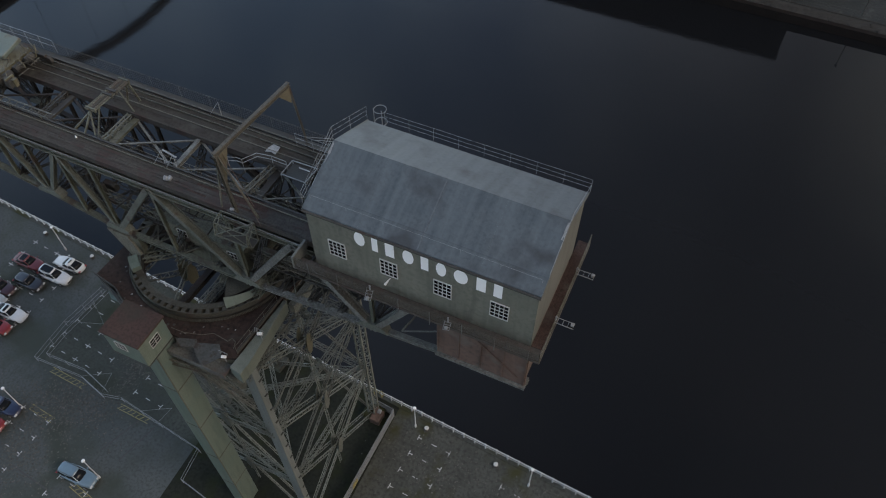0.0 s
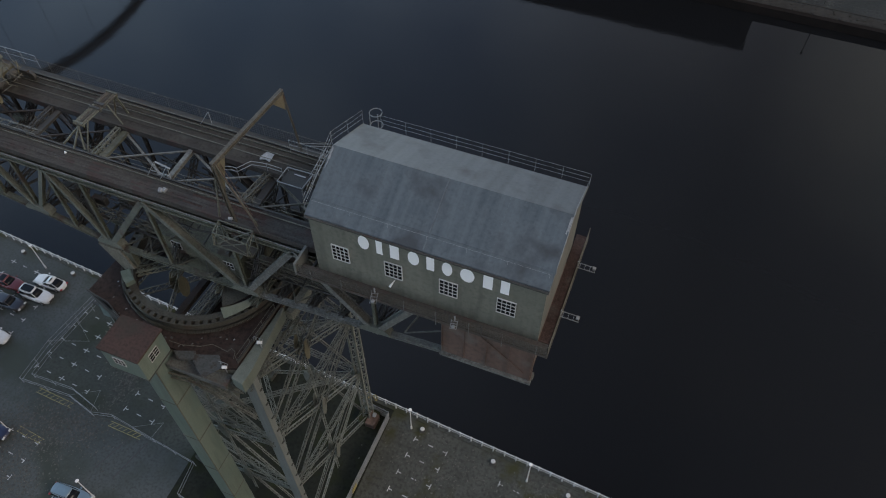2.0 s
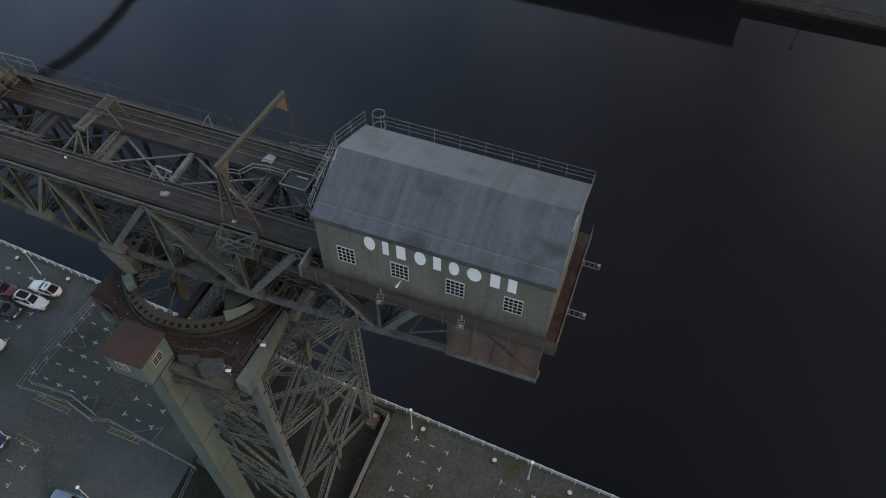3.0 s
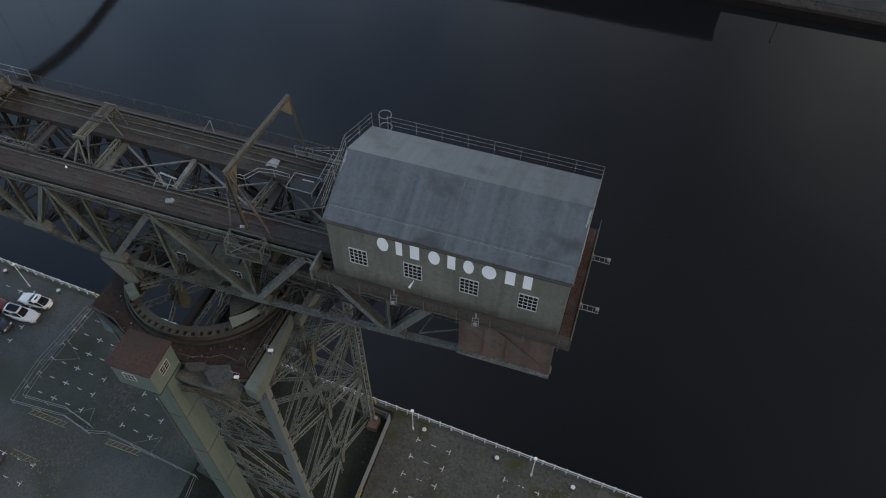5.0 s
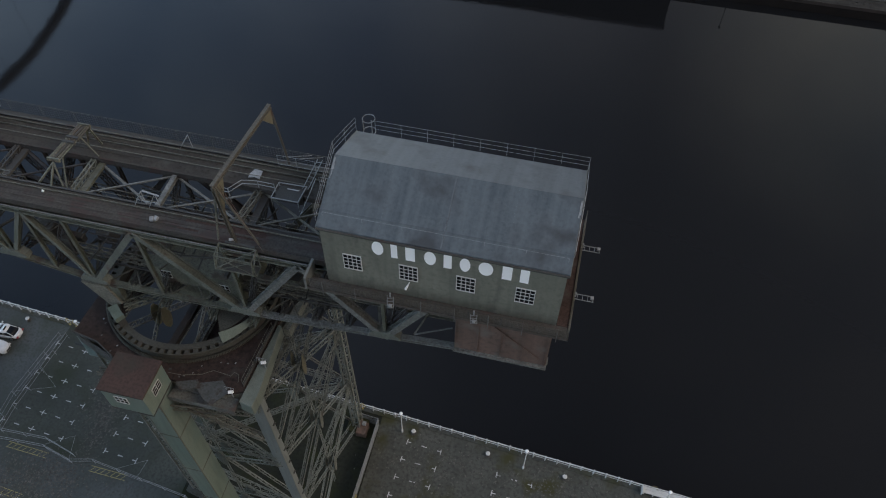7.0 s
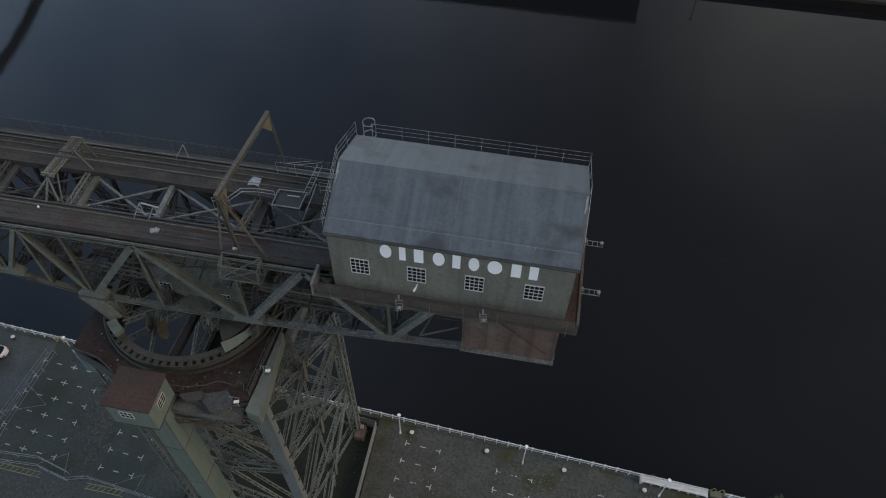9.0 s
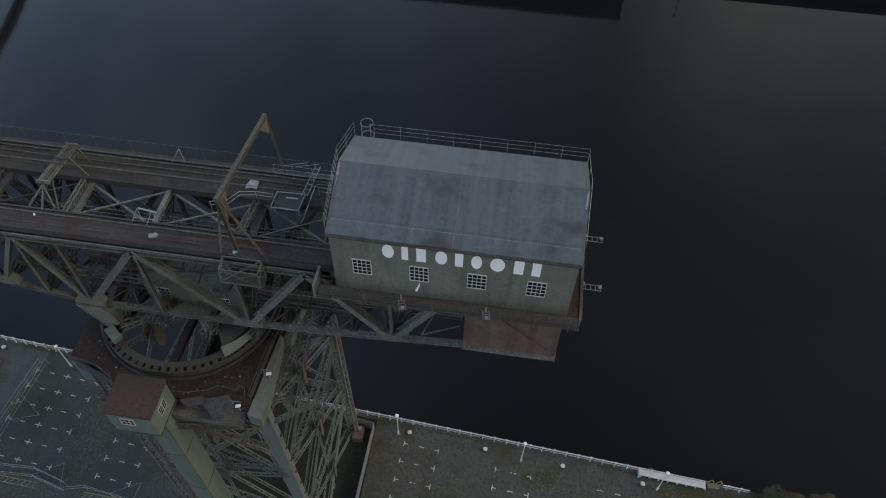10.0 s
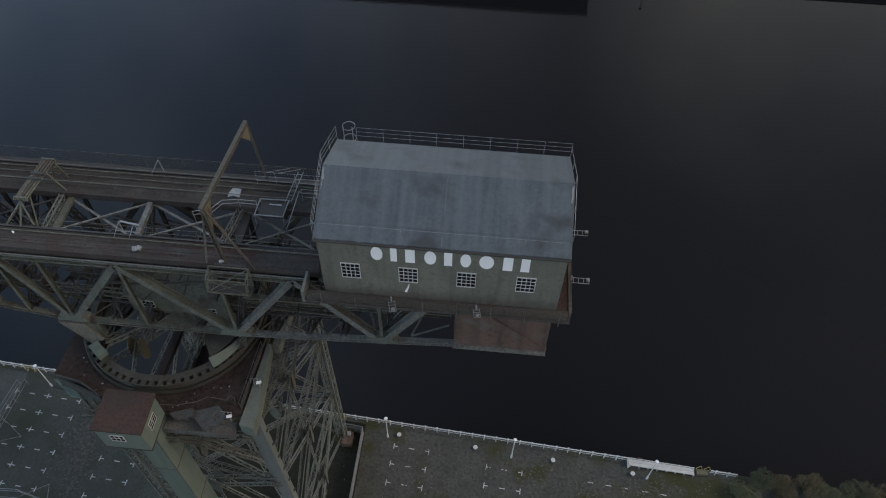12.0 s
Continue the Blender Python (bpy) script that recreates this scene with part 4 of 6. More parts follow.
railing(roof_rail, [(HX1 + e2, HY1 + e2, roof_z(HY1 + e2)), (HX1 + e2, RY, roof_z(RY)), (HX1 + e2, HY0 + 0.7, roof_z(HY0 + 0.7))], 0.55, GALV, gap=1.9, rails=1, r=0.014)
eave = thing("eave_line", "thin wire safety line along the roof eave", "safety line", (HX0, HY0, ZE))
railing(eave, [(HX0 + 0.1, HY0 + 0.45, roof_z(HY0 + 0.45)), (HX1 - 0.1, HY0 + 0.45, roof_z(HY0 + 0.45))], 0.28, GALV, gap=2.1, rails=1, r=0.007, name="wire")
cage = thing("ladder", "caged steel ladder over the back eave", "ladder", (HX0 + 0.5, HY1 + 0.3, 42))
for x in (HX0 + 0.25, HX0 + 0.75):
    part("stile", pipe(bmesh.new(), (x, HY1 + 0.25, 41.6), (x, HY1 + 0.25, ZE + 0.95), 0.025, n=5), GALV, cage)
for k in range(14):
    part("rung", pipe(bmesh.new(), (HX0 + 0.25, HY1 + 0.25, 41.8 + k * 0.33), (HX0 + 0.75, HY1 + 0.25, 41.8 + k * 0.33), 0.016, n=5), GALV, cage)
for k in range(5):
    part("hoop", ring(bmesh.new(), (HX0 + 0.5, HY1 + 0.55), 0.345, 0.365, 43.2 + k * 0.93, 43.25 + k * 0.93, 20), GALV, cage)

# walkways round the house
wk = thing("house_walkway", "brown timber walkway with rails round the machinery house", "walkway", (-9.8, 19.2, 41.4))
for k in range(4):
    y = 19.0 + k * 0.15
    part("plank", slab(bmesh.new(), -17.1, -2.76, y, y + 0.146, 41.42, 41.48), LEDGE, wk)
for k in range(4):
    x = -3.34 + k * 0.155
    part("plank", slab(bmesh.new(), x, x + 0.15, 19.62, 27.3, 41.42, 41.48), RUSTDECK, wk)
part("edge_beam", slab(bmesh.new(), -17.15, -2.66, 18.86, 18.94, 41.3, 41.5), LEDGE, wk)
bm = bmesh.new()
for k in range(9):
    bar(bm, (-17.0, 18.9, 41.56 + k * 0.075), (-2.68, 18.9, 41.56 + k * 0.075), 0.018)
for k in range(160):
    bar(bm, (-17.0 + k * 0.09, 18.9, 41.5), (-17.0 + k * 0.09, 18.9, 42.2), 0.012)
tagged(part("mesh_infill", bm, BROWNSTEEL, wk, "rusty wire mesh infill"), kind="stuff")
for k in range(8):
    x = -16.2 + k * 1.85
    part("hanger", bar(bmesh.new(), (x, 18.83, 41.05), (x, 18.83, 42.3), 0.04), PLATEGREY, wk)
part("edge_beam", slab(bmesh.new(), -2.72, -2.64, 18.95, 27.35, 41.15, 41.55), BROWNSTEEL, wk)
part("end_plate", slab(bmesh.new(), -17.3, -17.16, 18.9, 20.3, 41.2, 42.2), WALLS, wk)
for k in range(9):
    x = -16.6 + k * 1.7
    part("bracket", slab(bmesh.new(), x, x + 0.12, 18.95, 20.3, 41.2, 41.41), DARK, wk)
railing(wk, [(-17.0, 18.9, 41.55), (-2.68, 18.9, 41.55)], 0.75, DARK, gap=1.8, rails=1, r=0.018)
railing(wk, [(-2.68, 18.9, 41.55), (-2.68, 27.3, 41.55)], 0.8, STEEL, gap=1.4, rails=3, r=0.018)


def light_bracket(base, way):
    """A ladder-like outrigger with a floodlight at its tip."""
    lb = thing("floodlight", "small grey floodlight on a ladder-like outrigger", "floodlight", base, group="floodlights round the house")
    b, w = Vector(base), Vector(way)
    s = w.cross(V(0, 0, 1)).normalized() * 0.17
    for k in (-1, 1):
        part("arm", bar(bmesh.new(), b + s * k, b + s * k + w, 0.03), GALV, lb)
    for k in range(4):
        part("rung", bar(bmesh.new(), b - s + w * (0.12 + k * 0.28), b + s + w * (0.12 + k * 0.28), 0.025), GALV, lb)
    tip = b + w * 0.9
    part("lamp_body", slab(bmesh.new(), tip.x - 0.09, tip.x + 0.09, tip.y - 0.09, tip.y + 0.09, tip.z + 0.04, tip.z + 0.2), GALV, lb, bevel=0.02)
    part("post", pipe(bmesh.new(), b, b + V(0, 0, 0.35), 0.05, n=8), GALV, lb)
    return lb


light_bracket((-2.66, 24.6, 42.2), (1.0, 0, 0))
light_bracket((-2.66, 21.2, 42.2), (1.0, 0, 0))
light_bracket((-12.35, 18.9, 42.1), (0.2, -0.7, 0))
light_bracket((-7.75, 18.9, 42.0), (0.1, -0.55, 0))
wl1 = thing("wall_lamp", "small pale wall lamp under a window", "wall lamp", (-11.35, 19.6, 42.8))
part("arm", pipe(bmesh.new(), (-11.45, 19.62, 42.75), (-11.5, 19.2, 42.85), 0.03), WHITE, wl1)
part("shade", pipe(bmesh.new(), (-11.45, 19.4, 42.85), (-11.58, 19.22, 42.6), 0.04, 0.07, n=10), WHITE, wl1)

# ballast box: plates, ribs, ladder-like stains
for k in range(5):
    x = -8.9 + k * 1.35
    part("rib", slab(bmesh.new(), x - 0.03, x + 0.03, 19.98, 20.05, 36.22, 41.1), RUST, BALLAST)
part("bottom_flange", slab(bmesh.new(), -9.0, -3.35, 19.85, 20.2, 35.98, 36.2), BRACEPALE, BALLAST)
part("side_rib", slab(bmesh.new(), -3.5, -3.4, 20.05, 20.25, 36.22, 41.1), RUST, BALLAST)
part("sloping_stay", bar(bmesh.new(), (-8.3, 19.99, 40.9), (-3.9, 19.99, 36.9), 0.09, 0.05, up=(0, 1, 0)), RUST, BALLAST)

# ---- jib details ----
# plate joints and long boards on the walkway girders
for y0, y1 in WALKS:
    x = -60.0
    while x < -17:
        L = random.uniform(2.2, 3.4)
        part("deck_sheet", slab(bmesh.new(), x, min(x + L - 0.006, -16.65), y0 + 0.16, y1 - 0.16, 41.885, 41.905 + random.uniform(0, 0.01)), JIBDECK if x < -27 or y0 > 24 else RUSTDECK, jib)
        x += L
    wide = (y1 - y0 - 0.3) / 8
    for k in range(8):
        y = y0 + 0.15 + k * wide
        x = -60.0 + random.uniform(0, 3)
        while x < -17:
            L = random.uniform(2.5, 7.0)
            if random.random() < (0.3 if x > -27 and y0 < 24 and k > 1 else 0.75 if y0 < 24 else 0.5):
                dy = random.uniform(-0.015, 0.015)
                part("board", slab(bmesh.new(), x, min(x + L - 0.04, -16.7), y + dy, y + dy + wide * random.uniform(0.9, 0.985), 41.9, 41.928 + random.uniform(0, 0.012)), WALKBOARD if y0 < 24 and x < -22 and k < 6 else TIMBER, jib)
            x += L
for k in range(6):
    y = 20.5 + k * 0.235
    part("board", slab(bmesh.new(), -20.8 + random.uniform(-0.4, 0.4), -16.7, y, y + 0.222, 41.94, 41.97), WALKBOARD, jib)
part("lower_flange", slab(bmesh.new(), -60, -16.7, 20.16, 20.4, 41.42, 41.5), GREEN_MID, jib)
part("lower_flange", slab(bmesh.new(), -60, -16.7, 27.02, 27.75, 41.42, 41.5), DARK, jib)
part("service_pipe", pipe(bmesh.new(), (-60, 20.22, 41.56), (-17.3, 20.22, 41.56), 0.045), BRACEPALE, jib)
part("service_pipe", pipe(bmesh.new(), (-60, 25.55, 42.1), (-19, 25.55, 42.1), 0.03), STEEL, jib)
part("service_pipe", pipe(bmesh.new(), (-60, 26.8, 42.2), (-17, 26.8, 42.2), 0.02), STEEL, jib)

wr = thing("walkway_railing", "thin grey handrails along the jib walkways", "railing", (-30, 22, 42), group="jib handrails")
railing(wr, [(-60, 21.94, 41.95), (-36.0, 21.94, 41.95)], 0.85, STEEL, gap=2.2, rails=2, r=0.014)
railing(wr, [(-33.0, 21.94, 41.95), (-17.0, 21.94, 41.95)], 0.85, STEEL, gap=2.2, rails=2, r=0.014)
wr = thing("walkway_railing", "dark mesh-filled handrail along the outer edge of the jib", "railing", (-30, 27.6, 42), group="jib handrails")
railing(wr, [(-60, 27.7, 41.5), (-17.0, 27.7, 41.5)], 1.0, STEEL, gap=2.4, rails=1, r=0.012)
bm = bmesh.new()
for k in range(240):
    bar(bm, (-60 + k * 0.18, 27.7, 41.5), (-60 + k * 0.18, 27.7, 42.48), 0.012)
for k in range(6):
    bar(bm, (-60, 27.7, 41.55 + k * 0.17), (-17, 27.7, 41.55 + k * 0.17), 0.012)
tagged(part("wire_mesh", bm, DARK, wr, "fine wire mesh infill"), kind="stuff")
# cable tray on the inner edge of the walkway
tray = thing("cable_tray", "pale ladder-type cable tray beside the jib walkway", "cable tray", (-44, 22.1, 42))
for y in (21.85, 22.2):
    part("side_rail", bar(bmesh.new(), (-52, y, 42.3), (-37.2, y, 42.3), 0.04, 0.09), BRACEPALE, tray)
for k in range(24):
    part("rung", bar(bmesh.new(), (-51.8 + k * 0.62, 21.87, 42.27), (-51.8 + k * 0.62, 22.18, 42.27), 0.05, 0.03), STEEL, tray)
for k in range(6):
    part("foot", slab(bmesh.new(), -51 + k * 2.6, -50.9 + k * 2.6, 21.86, 21.94, 41.9, 42.27), STEEL, tray)

# lattice beside each bottom chord
for yy, zz in ((21.75, 35.3), (25.05, 35.3)):
    ya = 20.4 if yy < 23 else 26.2
    part("lateral_chord", bar(bmesh.new(), (-38.6, yy, 36.2), (-33.2, yy, 34.95), 0.2, 0.2), GREEN, jib)
    for a, b in ((-33.2, -22.7), (-22.7, -15.8)):
        part("lateral_chord", bar(bmesh.new(), (a, yy, zb(a) + 0.3), (b, yy, zb(b) + 0.3), 0.14, 0.14), DARK, jib)
    for k in range(16):
        xa = -33.4 + k * 1.1
        part("lateral_lace", bar(bmesh.new(), (xa, ya if k % 2 else yy, zb(xa) + 0.25), (xa + 1.1, yy if k % 2 else ya, zb(xa + 1.1) + 0.25), 0.1, 0.06), STEEL, jib)
for yy in (21.9, 24.9):
    part("stringer", laced(bmesh.new(), (-38.6, yy, 36.0), (-15.5, yy, 35.2), 0.3, 0.55, 0.08, 0.05, 0.8), STEEL, jib)
    part("tie_beam", girder(bmesh.new(), (-22.3, yy, 36.5), (-9.2, yy, 36.5), 0.35, 0.45, 0.06), STEEL, jib)

# goalpost hoist frame across the jib
CORNER = material("faded_yellow", [(0.108, 0.099, 0.066), (0.145, 0.132, 0.09), (0.066, 0.058, 0.043)], 0.65, scale=1.6, streak=0.5)
gp = thing("goalpost_hoist", "rusty ochre goalpost hoist over the jib walkways", "hoist", (-21.9, 23.4, 42))
A, B = V(-22.15, 20.35, 46.7), V(-21.4, 26.75, 46.95)
part("crossbar", girder(bmesh.new(), A, B, 0.22, 0.28, 0.05), BROWNSTEEL, gp)
part("post", girder(bmesh.new(), V(-21.95, 20.5, 41.95), A - V(0, -0.1, 0.1), 0.18, 0.2, 0.04, up=(1, 0, 0)), BROWNSTEEL, gp)
part("post", bar(bmesh.new(), V(-21.15, 27.1, 41.95), B - V(0, 0.05, 0.1), 0.13), DARK, gp)
part("stay", bar(bmesh.new(), V(-23.0, 20.5, 41.95), A.lerp(B, 0.03), 0.09), STEEL, gp)
part("stay", bar(bmesh.new(), V(-20.6, 20.7, 41.95), A.lerp(B, 0.03), 0.1), STEEL, gp)
for E, s in ((A, 1), (B, -1)):
    d = (B - A).normalized() * s
    part("corner_plate", plate(bmesh.new(), [E + d * 0.05 - V(0, 0, 0.2), E + d * 1.0 - V(0, 0, 0.2), E + d * (0.3 if s > 0 else 0.1) - V(0, 0, 2.3 if s > 0 else 1.35)], (0.12, 0, 0)), CORNER, gp, "faded yellow triangular corner plate")
part("rope", pipe(bmesh.new(), A.lerp(B, 0.08), V(-21.3, 21.3, 42.0), 0.02, n=5), RUST, gp)
part("rope", pipe(bmesh.new(), A.lerp(B, 0.05), V(-20.2, 20.3, 41.9), 0.02, n=5), RUST, gp)

# rope guide frame over the inner bay
tr = thing("rope_trestle", "green steel rope trestle with long guide tubes on the jib", "trestle", (-34.2, 24, 42))
P, Q = V(-34.66, 23.1, 42.9), V(-33.64, 25.75, 43.72)
along = (Q - P).normalized()
for o, r, tone in ((-0.3, 0.06, GREEN), (-0.14, 0.08, STEEL), (0.06, 0.08, DARK), (0.24, 0.06, STEEL), (0.4, 0.04, GREEN)):
    part("guide_tube", pipe(bmesh.new(), P + V(o, 0, 0), Q + V(o, 0, 0), r, n=10), tone, tr)
for f in (0.04, 0.5, 0.62, 0.97):
    c = P.lerp(Q, f)
    part("collar", bar(bmesh.new(), c + V(-0.34, 0, 0), c + V(0.44, 0, 0), 0.16 if f in (0.5, 0.62) else 0.1, 0.3), DARK if f in (0.5, 0.62) else GREEN, tr)
for c, feet in ((P, ((-35.3, 22.05), (-34.4, 21.9), (-33.7, 22.1))), (Q, ((-33.9, 25.5), (-33.2, 25.9)))):
    for x, y in feet:
        part("leg", girder(bmesh.new(), c + V(0.08, 0, -0.1), (x, y, 41.95), 0.09, 0.11, 0.025), GREEN, tr)
part("knee_brace", bar(bmesh.new(), P.lerp(Q, 0.3), (-33.4, 22.0, 41.95), 0.08, 0.07), GREEN, tr)
part("knee_brace", bar(bmesh.new(), P.lerp(Q, 0.75), (-32.9, 24.9, 41.95), 0.08, 0.07), GREEN, tr)

# trolley with its pale housing
TEAL = material("weathered_teal", [(0.12, 0.155, 0.142), (0.17, 0.2, 0.182), (0.09, 0.105, 0.088)], 0.6, scale=0.9, stain=(0.1, 0.095, 0.065), stain_at=0.5, stain_scale=0.9)
tl = thing("hoist_trolley", "pale green hoist trolley straddling the jib walkways", "trolley", (-43, 24, 42))
part("frame", slab(bmesh.new(), -46.6, -42.0, 22.4, 22.6, 42.2, 42.7), DARK, tl)
part("frame", slab(bmesh.new(), -46.6, -41.4, 26.3, 26.5, 42.2, 42.6), DARK, tl)
for x in (-46.3, -44.0):
    part("cross_frame", slab(bmesh.new(), x - 0.1, x + 0.1, 22.6, 26.3, 42.3, 42.89), DARK, tl)
part("housing", plate(bmesh.new(), [(-46.2, 24.3, 43.2), (-42.9, 24.5, 43.2), (-42.6, 26.1, 43.75), (-46.2, 26.1, 43.75)], (0, -0.1, 0.3)), TEAL, tl, "pale weathered teal sheet cover", bevel=0.05)
part("bed_plate", slab(bmesh.new(), -46.4, -42.3, 23.4, 26.2, 42.7, 42.95), OCHRE, tl)
for k in range(34):
    p = V(random.uniform(-42.6, -40.9), random.uniform(22.7, 26.5), random.uniform(42.6, 43.0))
    q = p + V(random.uniform(-0.7, 0.7), random.uniform(-0.7, 0.7), random.uniform(0.1, 1.0))
    part("strut", pipe(bmesh.new(), p, q, random.uniform(0.015, 0.04), n=5), random.choice((DARK, STEEL, STEEL, OCHRE)), tl)
for k in range(3):
    part("drum", pipe(bmesh.new(), (-41.9, 23.2 + k * 1.0, 42.8), (-41.9, 23.9 + k * 1.0, 42.8), 0.24, n=14), DARK, tl)
for x, y in ((-46, 22.5), (-42.2, 22.5), (-46, 26.4), (-41.2, 26.4)):
    part("wheel", pipe(bmesh.new(), (x, y - 0.1, 42.25), (x, y + 0.1, 42.25), 0.28, n=14), DARK, tl)
for k in range(44):
    x = -46 + random.uniform(0, 5.2)
    part("fitting", slab(bmesh.new(), x, x + random.uniform(0.08, 0.3), 22.72 + random.uniform(0, 0.3), 23.05 + random.uniform(0.05, 0.4), 42.7, 42.95 + random.uniform(0, 0.5)), random.choice((DARK, STEEL, DARK, OCHRE, BROWNSTEEL)), tl)
railing(tl, [(-46.6, 26.7, 42.9), (-40.4, 26.7, 42.9)], 1.0, GALV, gap=1.2, rails=2, r=0.018)

# inspection cradle hung outside the near girder
cr = thing("inspection_cradle", "open steel inspection cradle hung on the jib", "cradle", (-21, 19.4, 40.6))
x0, x1 = -22.75, -20.5
ends = []
for x in (x0, x1):
    pts = [V(x, 20.1, 42.2), V(x, 19.3, 42.0), V(x, 19.1, 41.1), V(x, 19.4, 40.6), V(x, 20.1, 40.6)]
    ends.append(pts)
    for a, b in zip(pts, pts[1:]):
        part("end_bar", bar(bmesh.new(), a, b, 0.06), GREEN, cr)
    part("end_bar", bar(bmesh.new(), pts[0], pts[2], 0.045), GREEN, cr)
    part("end_bar", bar(bmesh.new(), pts[1], pts[3], 0.045), GREEN, cr)
    part("end_bar", bar(bmesh.new(), pts[0], pts[4], 0.05), GREEN, cr)
for a, b in zip(*ends):
    part("long_bar", bar(bmesh.new(), a, b, 0.055), GREEN, cr)
part("long_bar", bar(bmesh.new(), ends[0][1], ends[1][3], 0.04), GREEN, cr)
part("long_bar", bar(bmesh.new(), ends[0][3], ends[1][1], 0.04), GREEN, cr)
part("floor", slab(bmesh.new(), x0, x1, 19.4, 20.1, 40.54, 40.58), DARK, cr)
part("long_bar", bar(bmesh.new(), ends[0][2], ends[1][0], 0.04), GREEN_MID, cr)
part("hanger", bar(bmesh.new(), (x0 + 0.3, 20.3, 42.15), (x1 - 0.2, 20.3, 42.1), 0.14, 0.1), DARK, cr)

# small things on the walkways
lp = thing("deck_light", "dull white twin floodlight on the jib walkway", "lamp", (-27.1, 20.9, 41.95))
for o, turn in ((-0.12, 15), (0.12, -20)):
    part("lamp_body", slab(bmesh.new(), -0.13, 0.13, -0.13, 0.15, 0.0, 0.2, pose(-27.1 + o, 20.92 + o * 0.4, 42.1, 25, 0, turn)), FLAKE, lp, bevel=0.04)
part("stem", pipe(bmesh.new(), (-27.1, 20.9, 41.93), (-27.1, 20.9, 42.15), 0.07, n=8), STEEL, lp)
lp = thing("marker_light", "tiny white marker light on the jib walkway", "lamp", (-34.6, 21.4, 41.95))
part("stem", pipe(bmesh.new(), (-34.6, 21.4, 41.93), (-34.6, 21.4, 42.05), 0.04, n=8), STEEL, lp)
part("globe", pipe(bmesh.new(), (-34.6, 21.4, 42.05), (-34.6, 21.4, 42.16), 0.07, 0.04, n=10), LAMPGLASS, lp)
lp = thing("small_floodlight", "small pale floodlight on a short post by the walkway edge", "floodlight", (-21.9, 20.35, 42))
part("post", pipe(bmesh.new(), (-21.95, 20.5, 41.93), (-22.0, 20.35, 42.5), 0.025, n=6), GALV, lp)
part("lamp_body", slab(bmesh.new(), -0.13, 0.13, -0.08, 0.08, 0, 0.15, pose(-22.0, 20.3, 42.45, 30, 0, 15)), FLAKE, lp, bevel=0.03)
lp = thing("navigation_light", "pale flat tube light on an A-shaped stand", "lamp", (-28.1, 22.2, 42))
part("tube", slab(bmesh.new(), -0.6, 0.6, -0.06, 0.06, -0.03, 0.03, pose(-27.85, 22.25, 42.7, 0, 0, -8)), FLAKE, lp, bevel=0.02)
for a in (-28.5, -27.6):
    for b in (-0.32, 0.32):
        part("stand_leg", pipe(bmesh.new(), (a, 22.28, 42.7), (a + b, 21.85 + b * 0.3, 41.95), 0.024, n=5), GALV, lp)
part("stand_bar", pipe(bmesh.new(), (-28.7, 22.0, 42.2), (-27.4, 22.0, 42.2), 0.02, n=5), GALV, lp)
hp = thing("loose_sheet", "pale torn sheet lying on the jib walkway", "sheet", (-22.8, 25.7, 42))
part("sheet", plate(bmesh.new(), [(-23.1, 25.3, 42.09), (-22.75, 25.42, 42.1), (-22.4, 25.33, 42.09), (-22.43, 26.0, 42.1), (-22.95, 26.06, 42.1), (-23.14, 25.6, 42.09)], (0, 0, 0.02)), FLAKE, hp)
hr = thing("guard_rail", "bent grey tubular guard rail beside the open bay", "railing", (-22, 24.7, 42))
run = [V(-24.6, 23.55, 0), V(-24.05, 23.75, 0), V(-23.67, 23.75, 0), V(-23.15, 24.58, 0), V(-22.2, 24.74, 0), V(-21.15, 24.72, 0)]
for h in (42.6, 42.3):
    bm = bmesh.new()
    for a, b in zip(run, run[1:]):
        pipe(bm, a + V(0, 0, h), b + V(0, 0, h), 0.024)
    part("rail", bm, GALV, hr)
for p in run[::2] + [run[-1]]:
    part("post", pipe(bmesh.new(), p + V(0, 0, 41.4), p + V(0, 0, 42.6), 0.022), GALV, hr)
hc = thing("deck_hatch", "dark hatch platform with a pale tubular frame beside the house", "hatch", (-20.2, 24.6, 41.9))
part("cover", slab(bmesh.new(), -21.0, -19.45, 24.1, 25.2, 41.98, 42.03), DARK, hc)
corner = [(-21.12, 24.0), (-21.08, 25.25), (-19.35, 25.3), (-19.44, 24.0)]
for a, b in zip(corner, corner[1:] + corner[:1]):
    part("frame", pipe(bmesh.new(), (*a, 42.22), (*b, 42.22), 0.035), GALV, hc)
    part("frame_post", pipe(bmesh.new(), (*a, 41.4), (*a, 42.22), 0.025), GALV, hc)
part("support", slab(bmesh.new(), -21.1, -19.4, 24.5, 24.7, 41.4, 41.98), DARK, hc)
part("light_strip", slab(bmesh.new(), -20.5, -19.75, 25.0, 25.06, 42.03, 42.06), WINWHITE, hc)
lr = thing("boarding_ladder", "pair of grey ladder stiles leaning at the walkway end", "ladder", (-19, 24.5, 41.9))
for a, b in (((-19.28, 23.55, 41.4), (-18.45, 24.9, 43.6)), ((-19.65, 25.33, 41.95), (-18.8, 26.3, 43.7)), ((-19.3, 25.33, 41.95), (-18.5, 26.3, 43.7))):
    part("stile", pipe(bmesh.new(), a, b, 0.024), GALV, lr)
for k in range(6):
    f = (k + 0.5) / 6
    part("rung", pipe(bmesh.new(), V(-19.65, 25.33, 41.95).lerp(V(-18.8, 26.3, 43.7), f), V(-19.3, 25.33, 41.95).lerp(V(-18.5, 26.3, 43.7), f), 0.016, n=5), GALV, lr)
sb = thing("stair_rail", "stacked grey handrails at the walkway end", "railing", (-18.5, 26.8, 41.95), group="jib handrails")
